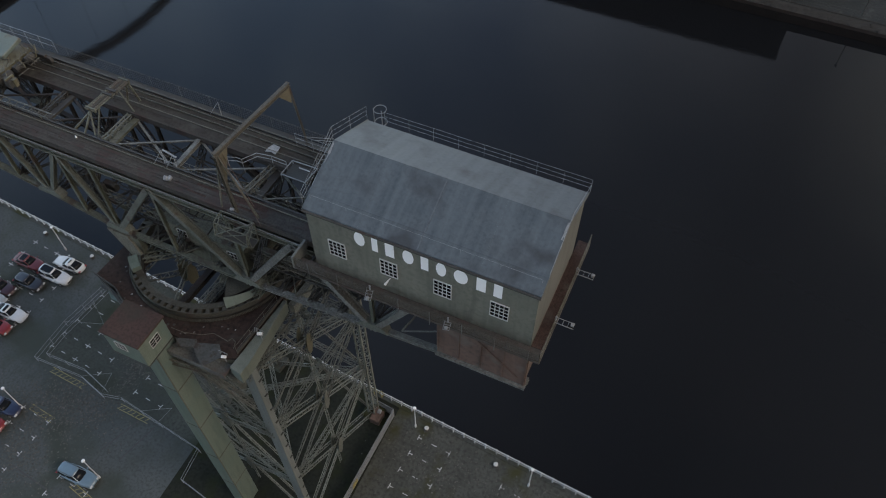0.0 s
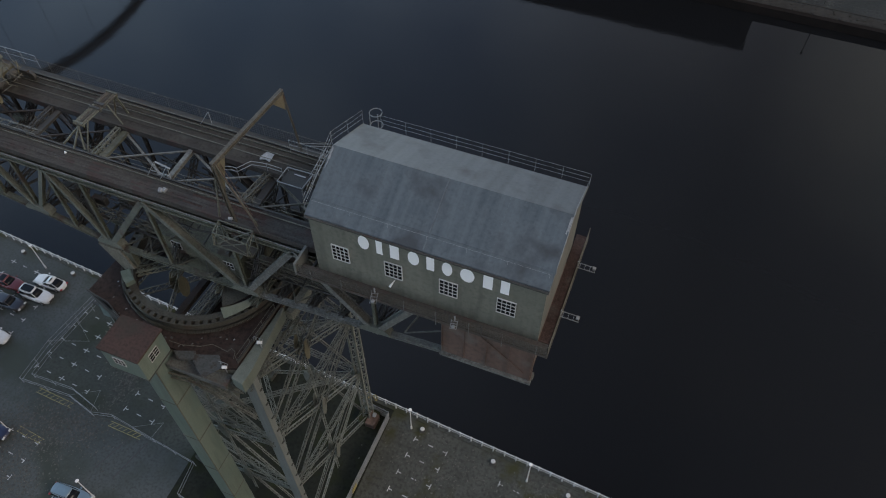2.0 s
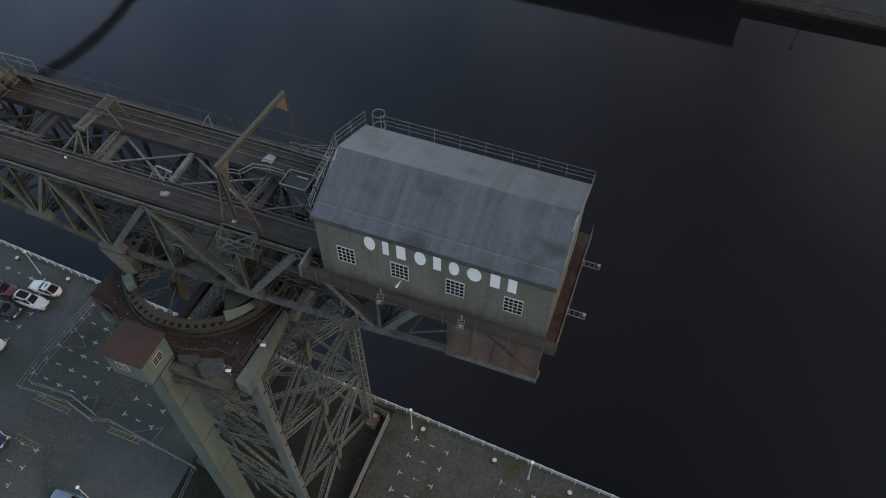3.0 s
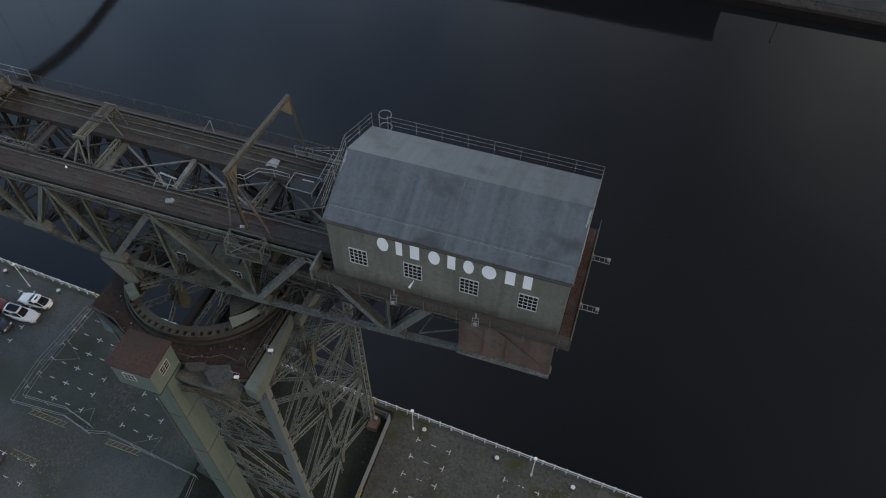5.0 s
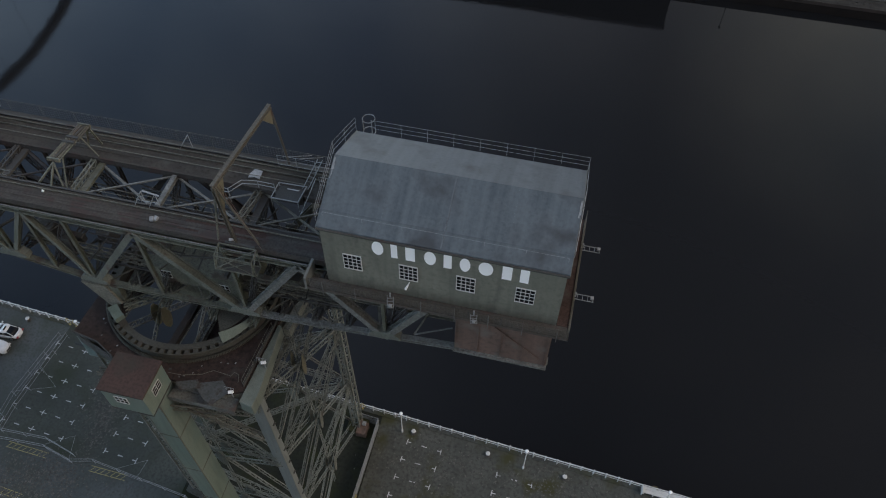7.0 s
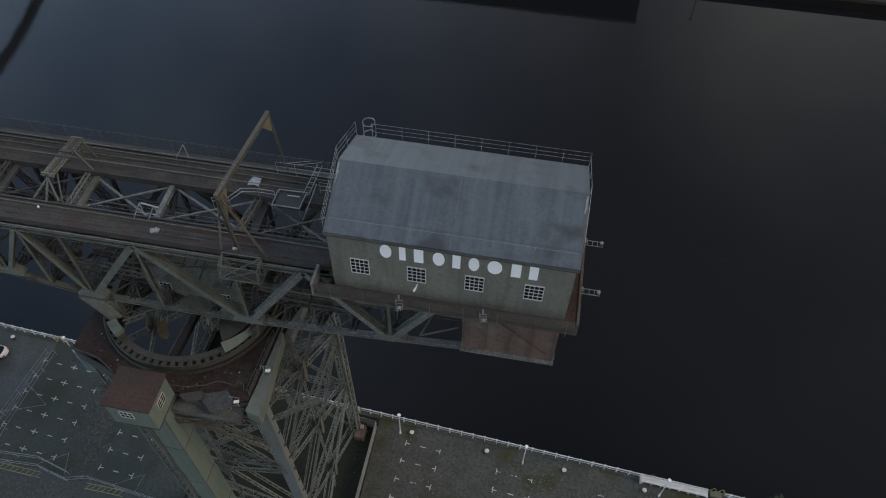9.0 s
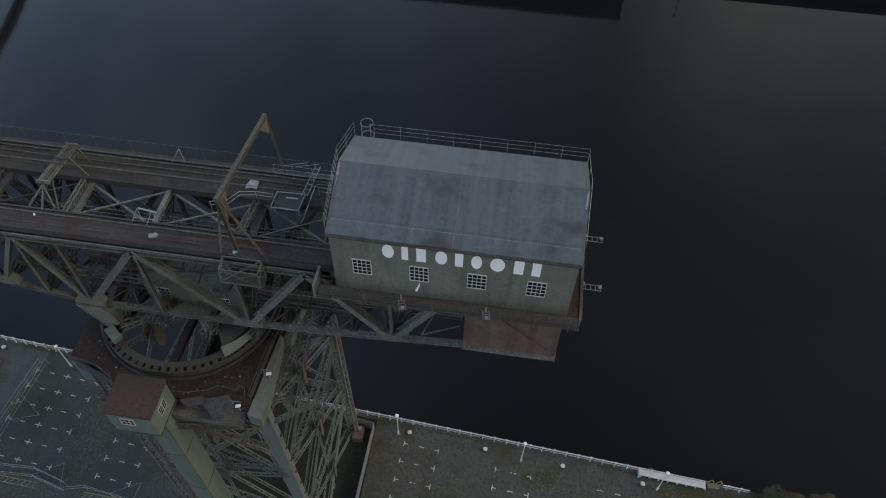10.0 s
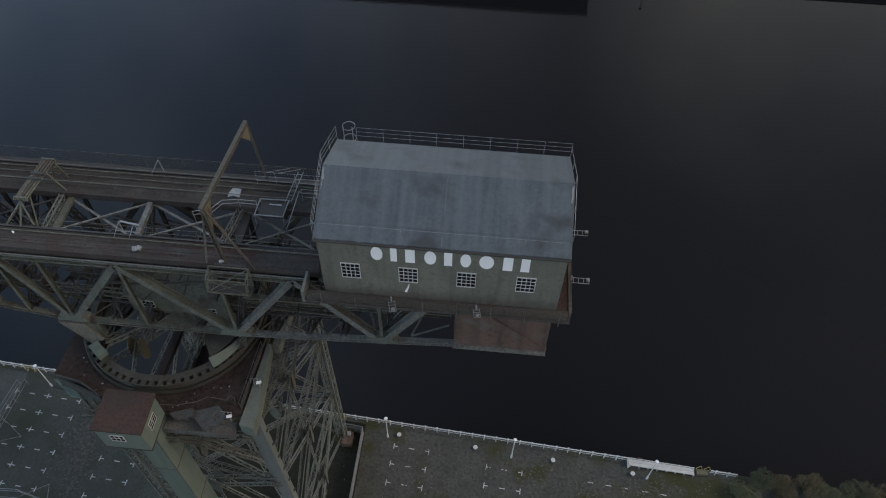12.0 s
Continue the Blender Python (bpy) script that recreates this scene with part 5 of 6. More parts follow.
railing(sb, [(-21.6, 26.6, 41.95), (-16.8, 26.6, 41.95)], 1.15, GALV, gap=1.2, rails=3, r=0.012)
railing(sb, [(-18.6, 25.6, 41.95), (-16.7, 25.6, 41.95)], 1.0, GALV, gap=0.95, rails=3, r=0.012)
for x in (-20.9, -20.2):
    part("stair_string", pipe(bmesh.new(), (x, 26.6, 43.1), (x + 1.1, 27.7, 42.4), 0.014, n=5), GALV, sb)
hk = thing("mooring_hoop", "bent grey pipe hoop on the far walkway", "hoop", (-30, 27.3, 42))
for a, b in (((-28.3, 26.8, 41.95), (-27.85, 27.3, 42.7)), ((-27.85, 27.3, 42.7), (-27.55, 27.0, 41.95))):
    part("bar", pipe(bmesh.new(), a, b, 0.02), GALV, hk)

# ---- tower and turntable details ----
window(lift, (-28.95, 13.7, 32.2), 0.85, 0.75, 3, 2, "y")
window(lift, (-27.25, 15.0, 32.15), 0.85, 0.8, 2, 3, "x")
for z in (6.0, 12.4, 18.8, 25.2):
    part("panel_joint", slab(bmesh.new(), -28.88, -27.37, 14.52, 16.38, z, z + 0.1), STEEL, lift)
part("corner_strip", slab(bmesh.new(), -27.42, -27.36, 14.5, 14.58, 0, 30.7), STEEL, lift)
part("drip_edge", slab(bmesh.new(), -30.24, -27.21, 13.66, 16.29, 30.62, 30.7), DARK, lift)

# bridge from the lift head to the platform
br = thing("access_bridge", "grey plated footbridge along the platform edge", "footbridge", (-25, 16.2, 30))
part("deck", slab(bmesh.new(), -27.3, -22.6, 15.5, 16.1, 29.9, 30.05), PLATEGREY, br)
part("side_plate", slab(bmesh.new(), -27.3, -22.6, 15.4, 15.48, 29.6, 30.15), PLATEGREY, br)
part("deck", slab(bmesh.new(), -26.6, -23.4, 16.05, 16.5, 30.2, 30.3), PLATEGREY, br)
for k in range(9):
    x = -27.2 + k * 0.5
    part("loose_plate", slab(bmesh.new(), -0.28, 0.28, -0.2, 0.2, 0.0, 0.03, pose(x + 0.3, 16.2 + random.uniform(-0.08, 0.12), 30.31 if k > 1 and k < 7 else 30.06, random.uniform(-3, 3), random.uniform(-3, 3), random.uniform(-9, 9))), PLATEGREY, br)
part("truss", laced(bmesh.new(), (-28.0, 15.4, 28.6), (-22.0, 16.2, 28.8), 0.4, 0.7, 0.08, 0.05, 0.6), STEEL, br)
part("truss", laced(bmesh.new(), (-33.8, 16.8, 28.4), (-22.0, 16.4, 24.0), 0.4, 0.5, 0.08, 0.05, 0.6), STEEL, br)
# inner deck and bearers inside the well
part("inner_deck", prism(bmesh.new(), [(-26.9, 19.2), (-25.2, 18.6), (-23.6, 20.2), (-23.4, 24.0), (-26.6, 24.0)], 29.9, 30.0), PLATDECK, platform)
part("bearer", laced(bmesh.new(), (-26.95, 18.75, 30.3), (-26.6, 24.5, 30.3), 0.45, 0.4, 0.08, 0.05, 0.45), STEEL, platform)
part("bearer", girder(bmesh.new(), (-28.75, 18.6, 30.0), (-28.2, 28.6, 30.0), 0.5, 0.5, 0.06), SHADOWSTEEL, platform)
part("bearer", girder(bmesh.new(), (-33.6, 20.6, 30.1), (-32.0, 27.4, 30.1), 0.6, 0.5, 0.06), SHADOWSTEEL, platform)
# loose sheets, a slack cable and bits of paint on the deck
part("loose_sheet", plate(bmesh.new(), [(-25.65, 16.38, 30.86), (-23.87, 17.0, 30.9), (-23.08, 16.3, 30.95), (-23.85, 15.22, 30.9), (-24.57, 15.45, 30.86)], (0, 0, 0.03)), SHEETGREY, platform)
part("loose_sheet", plate(bmesh.new(), [(-26.9, 16.2, 30.88), (-25.5, 16.7, 30.88), (-25.1, 16.2, 30.9), (-26.3, 15.7, 30.88)], (0, 0, 0.03)), SHEETGREY, platform)
cable = [V(-27.7, 16.75, 30.84), V(-26.71, 16.78, 30.84), V(-25.44, 17.14, 30.84), V(-24.77, 17.58, 30.84), V(-24.3, 17.55, 30.84), V(-23.5, 17.45, 30.86), V(-23.33, 17.74, 30.95), V(-22.97, 17.61, 30.95), V(-22.84, 17.15, 30.84)]
for a, b in zip(cable, cable[1:]):
    part("slack_cable", pipe(bmesh.new(), a, b, 0.022, n=5), STEEL, platform)
for k in range(16):
    a = random.uniform(math.radians(215), math.radians(318))
    r = random.uniform(6.5, 7.3)
    part("paint_flake", slab(bmesh.new(), -0.06, 0.06, -0.04, 0.04, 0, 0.02, pose(RC.x + r * math.cos(a), RC.y + r * math.sin(a), 30.8, 0, 0, random.uniform(0, 90))), random.choice((PLATEGREY, FLAKE, PLATEGREY)), platform)
# low plates along the edge of the platform
for (a, b), (c, d) in (((-7.6, -5.28), (-5.5, -5.5)), ((-5.45, -5.5), (-3.85, -6.2)), ((5.6, -5.6), (5.6, 6.2))):
    part("toe_plate", bar(bmesh.new(), tw(a, b, 30.95), tw(c, d, 30.95), 0.06, 0.3), DARK, platform)
railing(platform, [tw(5.6, -5.6, 30.8), tw(5.6, -1.0, 30.8)], 0.95, STEEL, gap=1.4, rails=2, r=0.018)
part("skirt_plate", bar(bmesh.new(), tw(-7.5, -5.15, 29.9), tw(-4.0, -6.1, 29.9), 0.12, 1.1), DARK, platform)
part("outer_ledge", prism(bmesh.new(), [(-37.3, 19.4), (-35.0, 19.3), (-33.6, 18.2), (-35.6, 18.2)], 27.4, 27.5), GREEN_PALE, platform, "pale green ledge plate")
part("ledge_beam", bar(bmesh.new(), (-37.2, 18.9, 27.3), (-33.9, 18.6, 27.3), 0.16, 0.2), DARK, platform)
part("ledge_strut", bar(bmesh.new(), (-36.6, 19.0, 27.3), (-35.0, 19.2, 30.0), 0.1), DARK, platform)
for k in range(10):
    a = random.uniform(math.radians(222), math.radians(312))
    r = random.uniform(6.5, 7.0)
    part("rivet_cluster", slab(bmesh.new(), -0.09, 0.09, -0.07, 0.07, 0, 0.05, pose(RC.x + r * math.cos(a), RC.y + r * math.sin(a), 30.8, 0, 0, random.uniform(0, 90))), random.choice((DARK, PLATDECK, RUSTDECK)), platform)


def mast_light(x, y, z):
    m = thing("floodlight", "white floodlight on the tower platform", "floodlight", (x, y, z), group="platform floodlights")
    part("lamp_body", slab(bmesh.new(), -0.17, 0.17, -0.1, 0.1, 0, 0.2, pose(x, y, z + 0.75, 35, 0, 20)), WHITE, m, bevel=0.03)
    part("stand", pipe(bmesh.new(), (x, y, z), (x, y, z + 0.8), 0.04), GALV, m)
    part("stand", pipe(bmesh.new(), (x - 0.45, y + 0.1, z), (x, y, z + 0.7), 0.03), GALV, m)
    for k in range(4):
        part("guard_bar", pipe(bmesh.new(), (x - 0.75 + k * 0.22, y + 0.2, z), (x - 0.6 + k * 0.22, y + 0.25, z + 0.75), 0.02, n=5), GALV, m)
    part("guard_bar", pipe(bmesh.new(), (x - 0.6, y + 0.25, z + 0.75), (x + 0.1, y + 0.25, z + 0.75), 0.02, n=5), GALV, m)
    part("stand", pipe(bmesh.new(), (x - 0.45, y + 0.1, z), (x - 0.4, y + 0.15, z + 0.8), 0.03), GALV, m)


mast_light(-21.5, 18.6, 30.8)
mast_light(-22.95, 16.3, 30.3)

# turntable over the ring
tt = thing("turntable", "green plated turntable frame that carries the jib", "turntable", tw(0, 0, 32.1))
for y in (25.6,):
    part("main_beam", girder(bmesh.new(), (-32.6, y, 32.45), (-22.6, y, 32.45), 0.35, 0.6, 0.08), STEEL, tt)
for x in (-32.2, -29.4, -25.8, -23.0):
    part("cross_beam", laced(bmesh.new(), (x, 20.6, 32.45), (x, 25.6, 32.45), 0.45, 0.5, 0.1, 0.06, 0.6), GREEN, tt)
# flaring skirt that narrows along the ring
bm = bmesh.new()
rows = []
for k in range(9):
    f = k / 8
    d = V(math.cos(math.radians(-48 + 36 * f)), math.sin(math.radians(-48 + 36 * f)), 0)
    top, foot = RC + d * (5.55 + 0.3 * f) + V(0, 0, 32.42 - 0.3 * f), RC + d * 6.0 + V(0, 0, 31.76 + 0.2 * f)
    rows.append([bm.verts.new(p) for p in (top, foot, foot - d * 0.05 - V(0, 0, 0.03), top - d * 0.05 - V(0, 0, 0.03))])
for one, two in zip(rows, rows[1:]):
    for k in range(4):
        bm.faces.new((one[k], one[(k + 1) % 4], two[(k + 1) % 4], two[k]))
bm.faces.new(rows[0][::-1])
bm.faces.new(rows[-1])
bmesh.ops.recalc_face_normals(bm, faces=bm.faces[:])
part("skirt", bm, GREEN_PALE, tt, "pale green curved skirt plate")
part("floor_plate", prism(bmesh.new(), [(-25.75, 21.2), (-24.85, 19.66), (-24.3, 20.2), (-23.84, 20.92), (-23.26, 22.3), (-25.9, 22.3)], 32.4, 32.46), RINGSTEEL, tt)
part("skirt_base", ring(bmesh.new(), RC, 5.35, 5.85, 31.76, 32.5, 5, math.radians(-133), math.radians(-123)), DARK, tt)
part("skirt", ring(bmesh.new(), RC, 5.3, 5.95, 32.5, 32.9, 5, math.radians(-134), math.radians(-122)), GREEN_PALE, tt, "pale green curved skirt plate")
part("diagonal_beam", laced(bmesh.new(), (-32.0, 20.0, 32.5), (-27.4, 23.6, 32.5), 0.5, 0.4, 0.09, 0.06, 0.55), GREEN, tt)
part("side_web", plate(bmesh.new(), [(-34.5, 20.2, 34.45), (-32.75, 20.2, 34.45), (-31.9, 20.0, 32.95), (-32.9, 20.0, 32.4)], (0, 0.16, 0)), STEEL, tt)
# slewing machinery house inside the jib
mh = thing("slewing_cabin", "pale green slewing machinery cabin inside the jib", "cabin", (-26.7, 23.2, 32.9))
# the cabin walls' pale green is darkened here for the shade inside the jib
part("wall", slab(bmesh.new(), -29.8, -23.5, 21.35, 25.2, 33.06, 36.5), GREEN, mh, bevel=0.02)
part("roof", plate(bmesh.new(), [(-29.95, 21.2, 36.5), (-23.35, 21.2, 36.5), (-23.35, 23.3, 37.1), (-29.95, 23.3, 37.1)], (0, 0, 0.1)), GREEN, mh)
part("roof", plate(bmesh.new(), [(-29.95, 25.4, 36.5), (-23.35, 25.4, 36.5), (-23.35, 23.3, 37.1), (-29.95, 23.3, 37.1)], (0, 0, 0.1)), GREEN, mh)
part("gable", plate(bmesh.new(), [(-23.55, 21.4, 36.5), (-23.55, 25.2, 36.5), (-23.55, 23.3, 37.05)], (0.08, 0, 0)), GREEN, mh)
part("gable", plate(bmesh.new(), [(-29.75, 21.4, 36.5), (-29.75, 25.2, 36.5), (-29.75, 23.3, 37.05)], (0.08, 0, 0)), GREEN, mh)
window(mh, (-28.55, 21.35, 35.65), 0.75, 0.65, 3, 2, "y")
window(mh, (-24.6, 21.35, 35.3), 0.75, 0.65, 3, 2, "y")
for y in (21.9, 24.6):
    part("bearer", slab(bmesh.new(), -29.6, -23.7, y - 0.15, y + 0.15, 32.7, 33.06), DARK, mh)
# second machinery block towards the house end
mb = thing("drive_unit", "dark gear and motor unit on the jib floor", "drive unit", (-19, 23.3, 35))
part("bed", slab(bmesh.new(), -20.8, -15.4, 22.0, 24.8, 35.2, 35.5), DARK, mb)
for k, (x, y, r) in enumerate(((-20.0, 23.3, 0.75), (-18.2, 22.9, 0.55), (-16.6, 23.6, 0.65))):
    part("gear_case", pipe(bmesh.new(), (x, y - 0.5, 36.2), (x, y + 0.5, 36.2), r, n=18), DARK, mb)
part("shaft", pipe(bmesh.new(), (-20.5, 23.3, 36.2), (-15.6, 23.3, 36.2), 0.12, n=10), STEEL, mb)
part("motor", slab(bmesh.new(), -17.6, -16.4, 22.2, 22.8, 35.5, 36.4), GREEN, mb, bevel=0.08)

# hoisting machinery in the bay beside the house
hm = thing("hoist_machinery", "dark hoist drums and gear in the bay beside the house", "machinery", (-20, 23.4, 38.4))
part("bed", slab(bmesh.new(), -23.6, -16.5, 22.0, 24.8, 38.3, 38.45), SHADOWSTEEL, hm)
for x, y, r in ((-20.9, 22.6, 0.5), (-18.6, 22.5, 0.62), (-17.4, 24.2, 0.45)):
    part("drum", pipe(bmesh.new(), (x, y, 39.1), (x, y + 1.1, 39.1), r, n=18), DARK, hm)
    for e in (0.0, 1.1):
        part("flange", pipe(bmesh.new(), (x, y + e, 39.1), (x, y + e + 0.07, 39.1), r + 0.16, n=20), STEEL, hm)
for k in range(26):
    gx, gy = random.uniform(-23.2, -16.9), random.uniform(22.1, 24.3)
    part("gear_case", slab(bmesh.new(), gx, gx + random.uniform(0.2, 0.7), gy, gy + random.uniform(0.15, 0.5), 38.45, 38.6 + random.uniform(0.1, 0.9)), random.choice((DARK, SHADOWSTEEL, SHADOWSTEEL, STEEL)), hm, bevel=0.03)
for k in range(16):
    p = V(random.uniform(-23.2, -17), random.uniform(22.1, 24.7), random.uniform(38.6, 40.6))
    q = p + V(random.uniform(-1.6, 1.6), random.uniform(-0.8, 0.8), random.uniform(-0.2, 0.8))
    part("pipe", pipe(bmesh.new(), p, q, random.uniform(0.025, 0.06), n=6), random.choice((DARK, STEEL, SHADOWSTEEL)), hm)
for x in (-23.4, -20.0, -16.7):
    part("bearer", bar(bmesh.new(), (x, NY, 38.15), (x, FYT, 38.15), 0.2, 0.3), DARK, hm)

# fat pipe and hanging cables between the house and the bottom chord
ut = thing("balance_pipe", "fat pale grey-green pipe under the machinery house", "pipe", (-11.5, 22.4, 37))
part("tube", pipe(bmesh.new(), (-16.5, 22.4, 36.6), (-8.95, 22.4, 37.0), 0.3, n=18), LEGGREY, ut)
for x in (-15.0, -12.0, -9.6):
    part("saddle", slab(bmesh.new(), x - 0.08, x + 0.08, 22.0, 22.8, 36.2, 36.75), DARK, ut)
part("stay", bar(bmesh.new(), (-11.6, 20.6, 35.75), (-10.9, 21.6, 36.9), 0.1, 0.08), STEEL, ut)
part("stay", bar(bmesh.new(), (-11.6, 20.6, 35.75), (-9.3, 21.2, 36.4), 0.08, 0.06), BRACEPALE, ut)
cb = thing("hanging_cables", "bundle of dark cables hanging from the house floor", "cables", (-13.2, 20.9, 36))
for k in range(16):
    a = V(-13.3 + random.uniform(-0.2, 0.3), 20.9 + random.uniform(-0.2, 0.2), 35.6)
    m = V(-12.6 + random.uniform(-0.5, 1.2), 21.5, 38.2 + random.uniform(-0.4, 0.4))
    bm = pipe(bmesh.new(), a, m, 0.022, n=5)
    pipe(bm, m, V(m.x + random.uniform(-0.3, 0.9), 22.2, 41.2), 0.022, n=5)
    part("cable", bm, SHADOWSTEEL if k % 4 else GALV, cb)

# pipes, cables and gear inside the jib bays
pr = thing("pipe_runs", "dark pipes and cables strung through the jib", "pipework", (-27, 23, 36))
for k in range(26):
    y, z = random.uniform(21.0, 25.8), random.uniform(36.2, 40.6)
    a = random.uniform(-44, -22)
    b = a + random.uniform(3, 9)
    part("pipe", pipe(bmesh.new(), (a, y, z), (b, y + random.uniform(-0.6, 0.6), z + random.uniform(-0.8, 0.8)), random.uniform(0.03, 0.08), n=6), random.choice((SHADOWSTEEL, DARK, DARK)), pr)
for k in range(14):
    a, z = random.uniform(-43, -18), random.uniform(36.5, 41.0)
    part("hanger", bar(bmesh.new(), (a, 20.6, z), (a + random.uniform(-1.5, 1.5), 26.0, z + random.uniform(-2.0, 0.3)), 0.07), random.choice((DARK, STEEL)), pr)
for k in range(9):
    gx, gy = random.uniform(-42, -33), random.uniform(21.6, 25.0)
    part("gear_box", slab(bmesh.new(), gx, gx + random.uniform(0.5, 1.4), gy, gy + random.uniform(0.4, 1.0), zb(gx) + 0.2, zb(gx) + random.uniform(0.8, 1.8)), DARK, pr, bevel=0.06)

# ---- quay edge: railing, bollards, lamps ----
quay_rail = thing("quay_railing", "white painted steel railing along the quay edge", "railing", (-30, quay_y(-30), 0))
bm = slab(bmesh.new(), -0.05, 0.05, -0.05, 0.05, 0.0, 0.92)
slab(bm, -0.07, 0.07, -0.08, 0.08, 0.88, 1.02)
post_mesh = mesh_of("post", bm, WHITERAIL)
x = -92.0
while x < 20.6:
    if not 9.4 < x < 17.9:
        piece("post", post_mesh, quay_rail, pose(x, quay_y(x) - 0.2, 0.06, 0, 0, -3.65))
    x += 1.27
for a, b in ((-92, -56), (-56, -20), (-20, 9.5), (17.9, 20.6)):
    for z, r in ((0.96, 0.058), (0.5, 0.025)):
        part("rail", pipe(bmesh.new(), (a, quay_y(a) - 0.2, z), (b - 0.02, quay_y(b) - 0.2, z), r, n=8), WHITERAIL, quay_rail)
gang = thing("gangway", "white ribbed aluminium gangway lying on the quay edge", "gangway", (13, 28.4, 0.1))
for k in range(2):
    y = -0.19 + k * 0.36
    part("deck_plank", prism(bmesh.new(), [(9.6, quay_y(9.6) - 0.75 + y + 0.2), (16.3, quay_y(16.3) - 0.75 + y + 0.2), (16.3, quay_y(16.3) - 0.75 + y + 0.53), (9.6, quay_y(9.6) - 0.75 + y + 0.53)], 0.35, 0.5), WINWHITE, gang)
for k in range(8):
    x = 9.7 + k * 0.93
    part("cross_bar", slab(bmesh.new(), x, x + 0.1, quay_y(x) - 0.78, quay_y(x) - 0.1, 0.06, 0.345), WINWHITE, gang)
part("side_rail", bar(bmesh.new(), (9.6, quay_y(9.6) - 0.1, 0.8), (16.3, quay_y(16.3) - 0.1, 0.8), 0.07), WINWHITE, gang)
part("end_post", slab(bmesh.new(), 9.5, 9.62, quay_y(9.6) - 0.9, quay_y(9.6) - 0.1, 0.0, 0.9), WINWHITE, gang)
bx = thing("grit_box", "dull ochre grit box by the gangway", "grit box", (17.2, quay_y(17) - 0.5, 0))
part("body", slab(bmesh.new(), 16.6, 17.6, quay_y(17) - 0.55, quay_y(17) - 0.1, 0.06, 0.5), OCHRE, bx, bevel=0.04)
part("lid", slab(bmesh.new(), 16.55, 17.65, quay_y(17) - 0.6, quay_y(17) - 0.05, 0.5, 0.58), OCHRE, bx)


def bollard():
    b = thing("bollard", "white-topped iron mooring bollard on the quay", "bollard", group="mooring bollards")
    part("base", pipe(bmesh.new(), (0, 0, 0), (0, 0, 0.06), 0.34, n=18), DARK, b)
    part("stem", pipe(bmesh.new(), (0, 0, 0.06), (0, 0, 0.34), 0.18, 0.2, n=18), DARK, b)
    part("cap", pipe(bmesh.new(), (0, 0, 0.34), (0, 0, 0.42), 0.25, 0.22, n=20), WINWHITE, b, "white painted cap", bevel=0.02)
    return b


SPOT = lambda x, y, z=0.0, turn=0.0: pose(x * U, y * U, z * U, 0, 0, turn)
first = bollard()
first.matrix_basis = SPOT(-14.7, 29.42)
for x, y in ((-6.5, 28.8), (1.7, 28.2), (9.95, 27.56), (-62.45, 32.53), (-70.4, 33.0)):
    copy_thing(first, SPOT(x, y))


def street_lamp():
    s = thing("street_lamp", "white post-top lamp with a round head", "street lamp", group="car park lamps")
    part("base", pipe(bmesh.new(), (0, 0, 0), (0, 0, 0.5), 0.11, n=10), WHITERAIL, s)
    part("pole", pipe(bmesh.new(), (0, 0, 0.5), (0, 0, 4.35), 0.06, 0.045, n=8), WHITERAIL, s)
    part("head", pipe(bmesh.new(), (0, 0, 4.35), (0, 0, 4.52), 0.12, 0.21, n=18), GALV, s)
    bm = bmesh.new()
    bmesh.ops.create_uvsphere(bm, u_segments=16, v_segments=8, radius=0.18, matrix=Matrix.Translation((0, 0, 4.55)) @ Matrix.Diagonal((1, 1, 0.45, 1)))
    part("globe", bm, LAMPGLASS, s)
    return s


first = street_lamp()
first.matrix_basis = SPOT(-15.9, 29.2)
for x, y in ((-2.65, 28.2), (11.45, 27.3), (-66.3, 32.1), (-53.9, 31.48), (-79.6, 33.0), (-55.75, 13.3), (-42.85, 10.65)):
    copy_thing(first, SPOT(x, y))


def ladder_hoops(x, y):
    """Two diamond-shaped grab hoops where a ladder comes up the quay wall."""
    t = thing("ladder_hoops", "pale yellow tubular grab hoops over a quay ladder", "grab rail", (x, y, 0), group="quay ladders")
    for o in (-0.42, 0.42):
        bm = bmesh.new()
        for (a, c), (d, e) in (((0, 0.1), (0.33, 0.75)), ((0.33, 0.75), (0, 1.4)), ((0, 1.4), (-0.33, 0.75)), ((-0.33, 0.75), (0, 0.1))):
            pipe(bm, (x + o + a, y, c), (x + o + d, y, e), 0.035, n=6)
        part("hoop", bm, YELLOW, t)
        part("foot_plate", pipe(bmesh.new(), (x + o, y, 0.06), (x + o, y, 0.12), 0.13, n=12), YELLOW, t)


ladder_hoops(-21.2, quay_y(-21.2) - 0.3)
ladder_hoops(-56.9, quay_y(-56.9) - 0.3)
ladder_hoops(17.2, quay_y(17.2) - 0.05)

# ---- painted bay marks ----
MK = math.radians(-4.3)
MX, MY = V(math.cos(MK), math.sin(MK), 0), V(-math.sin(MK), math.cos(MK), 0)


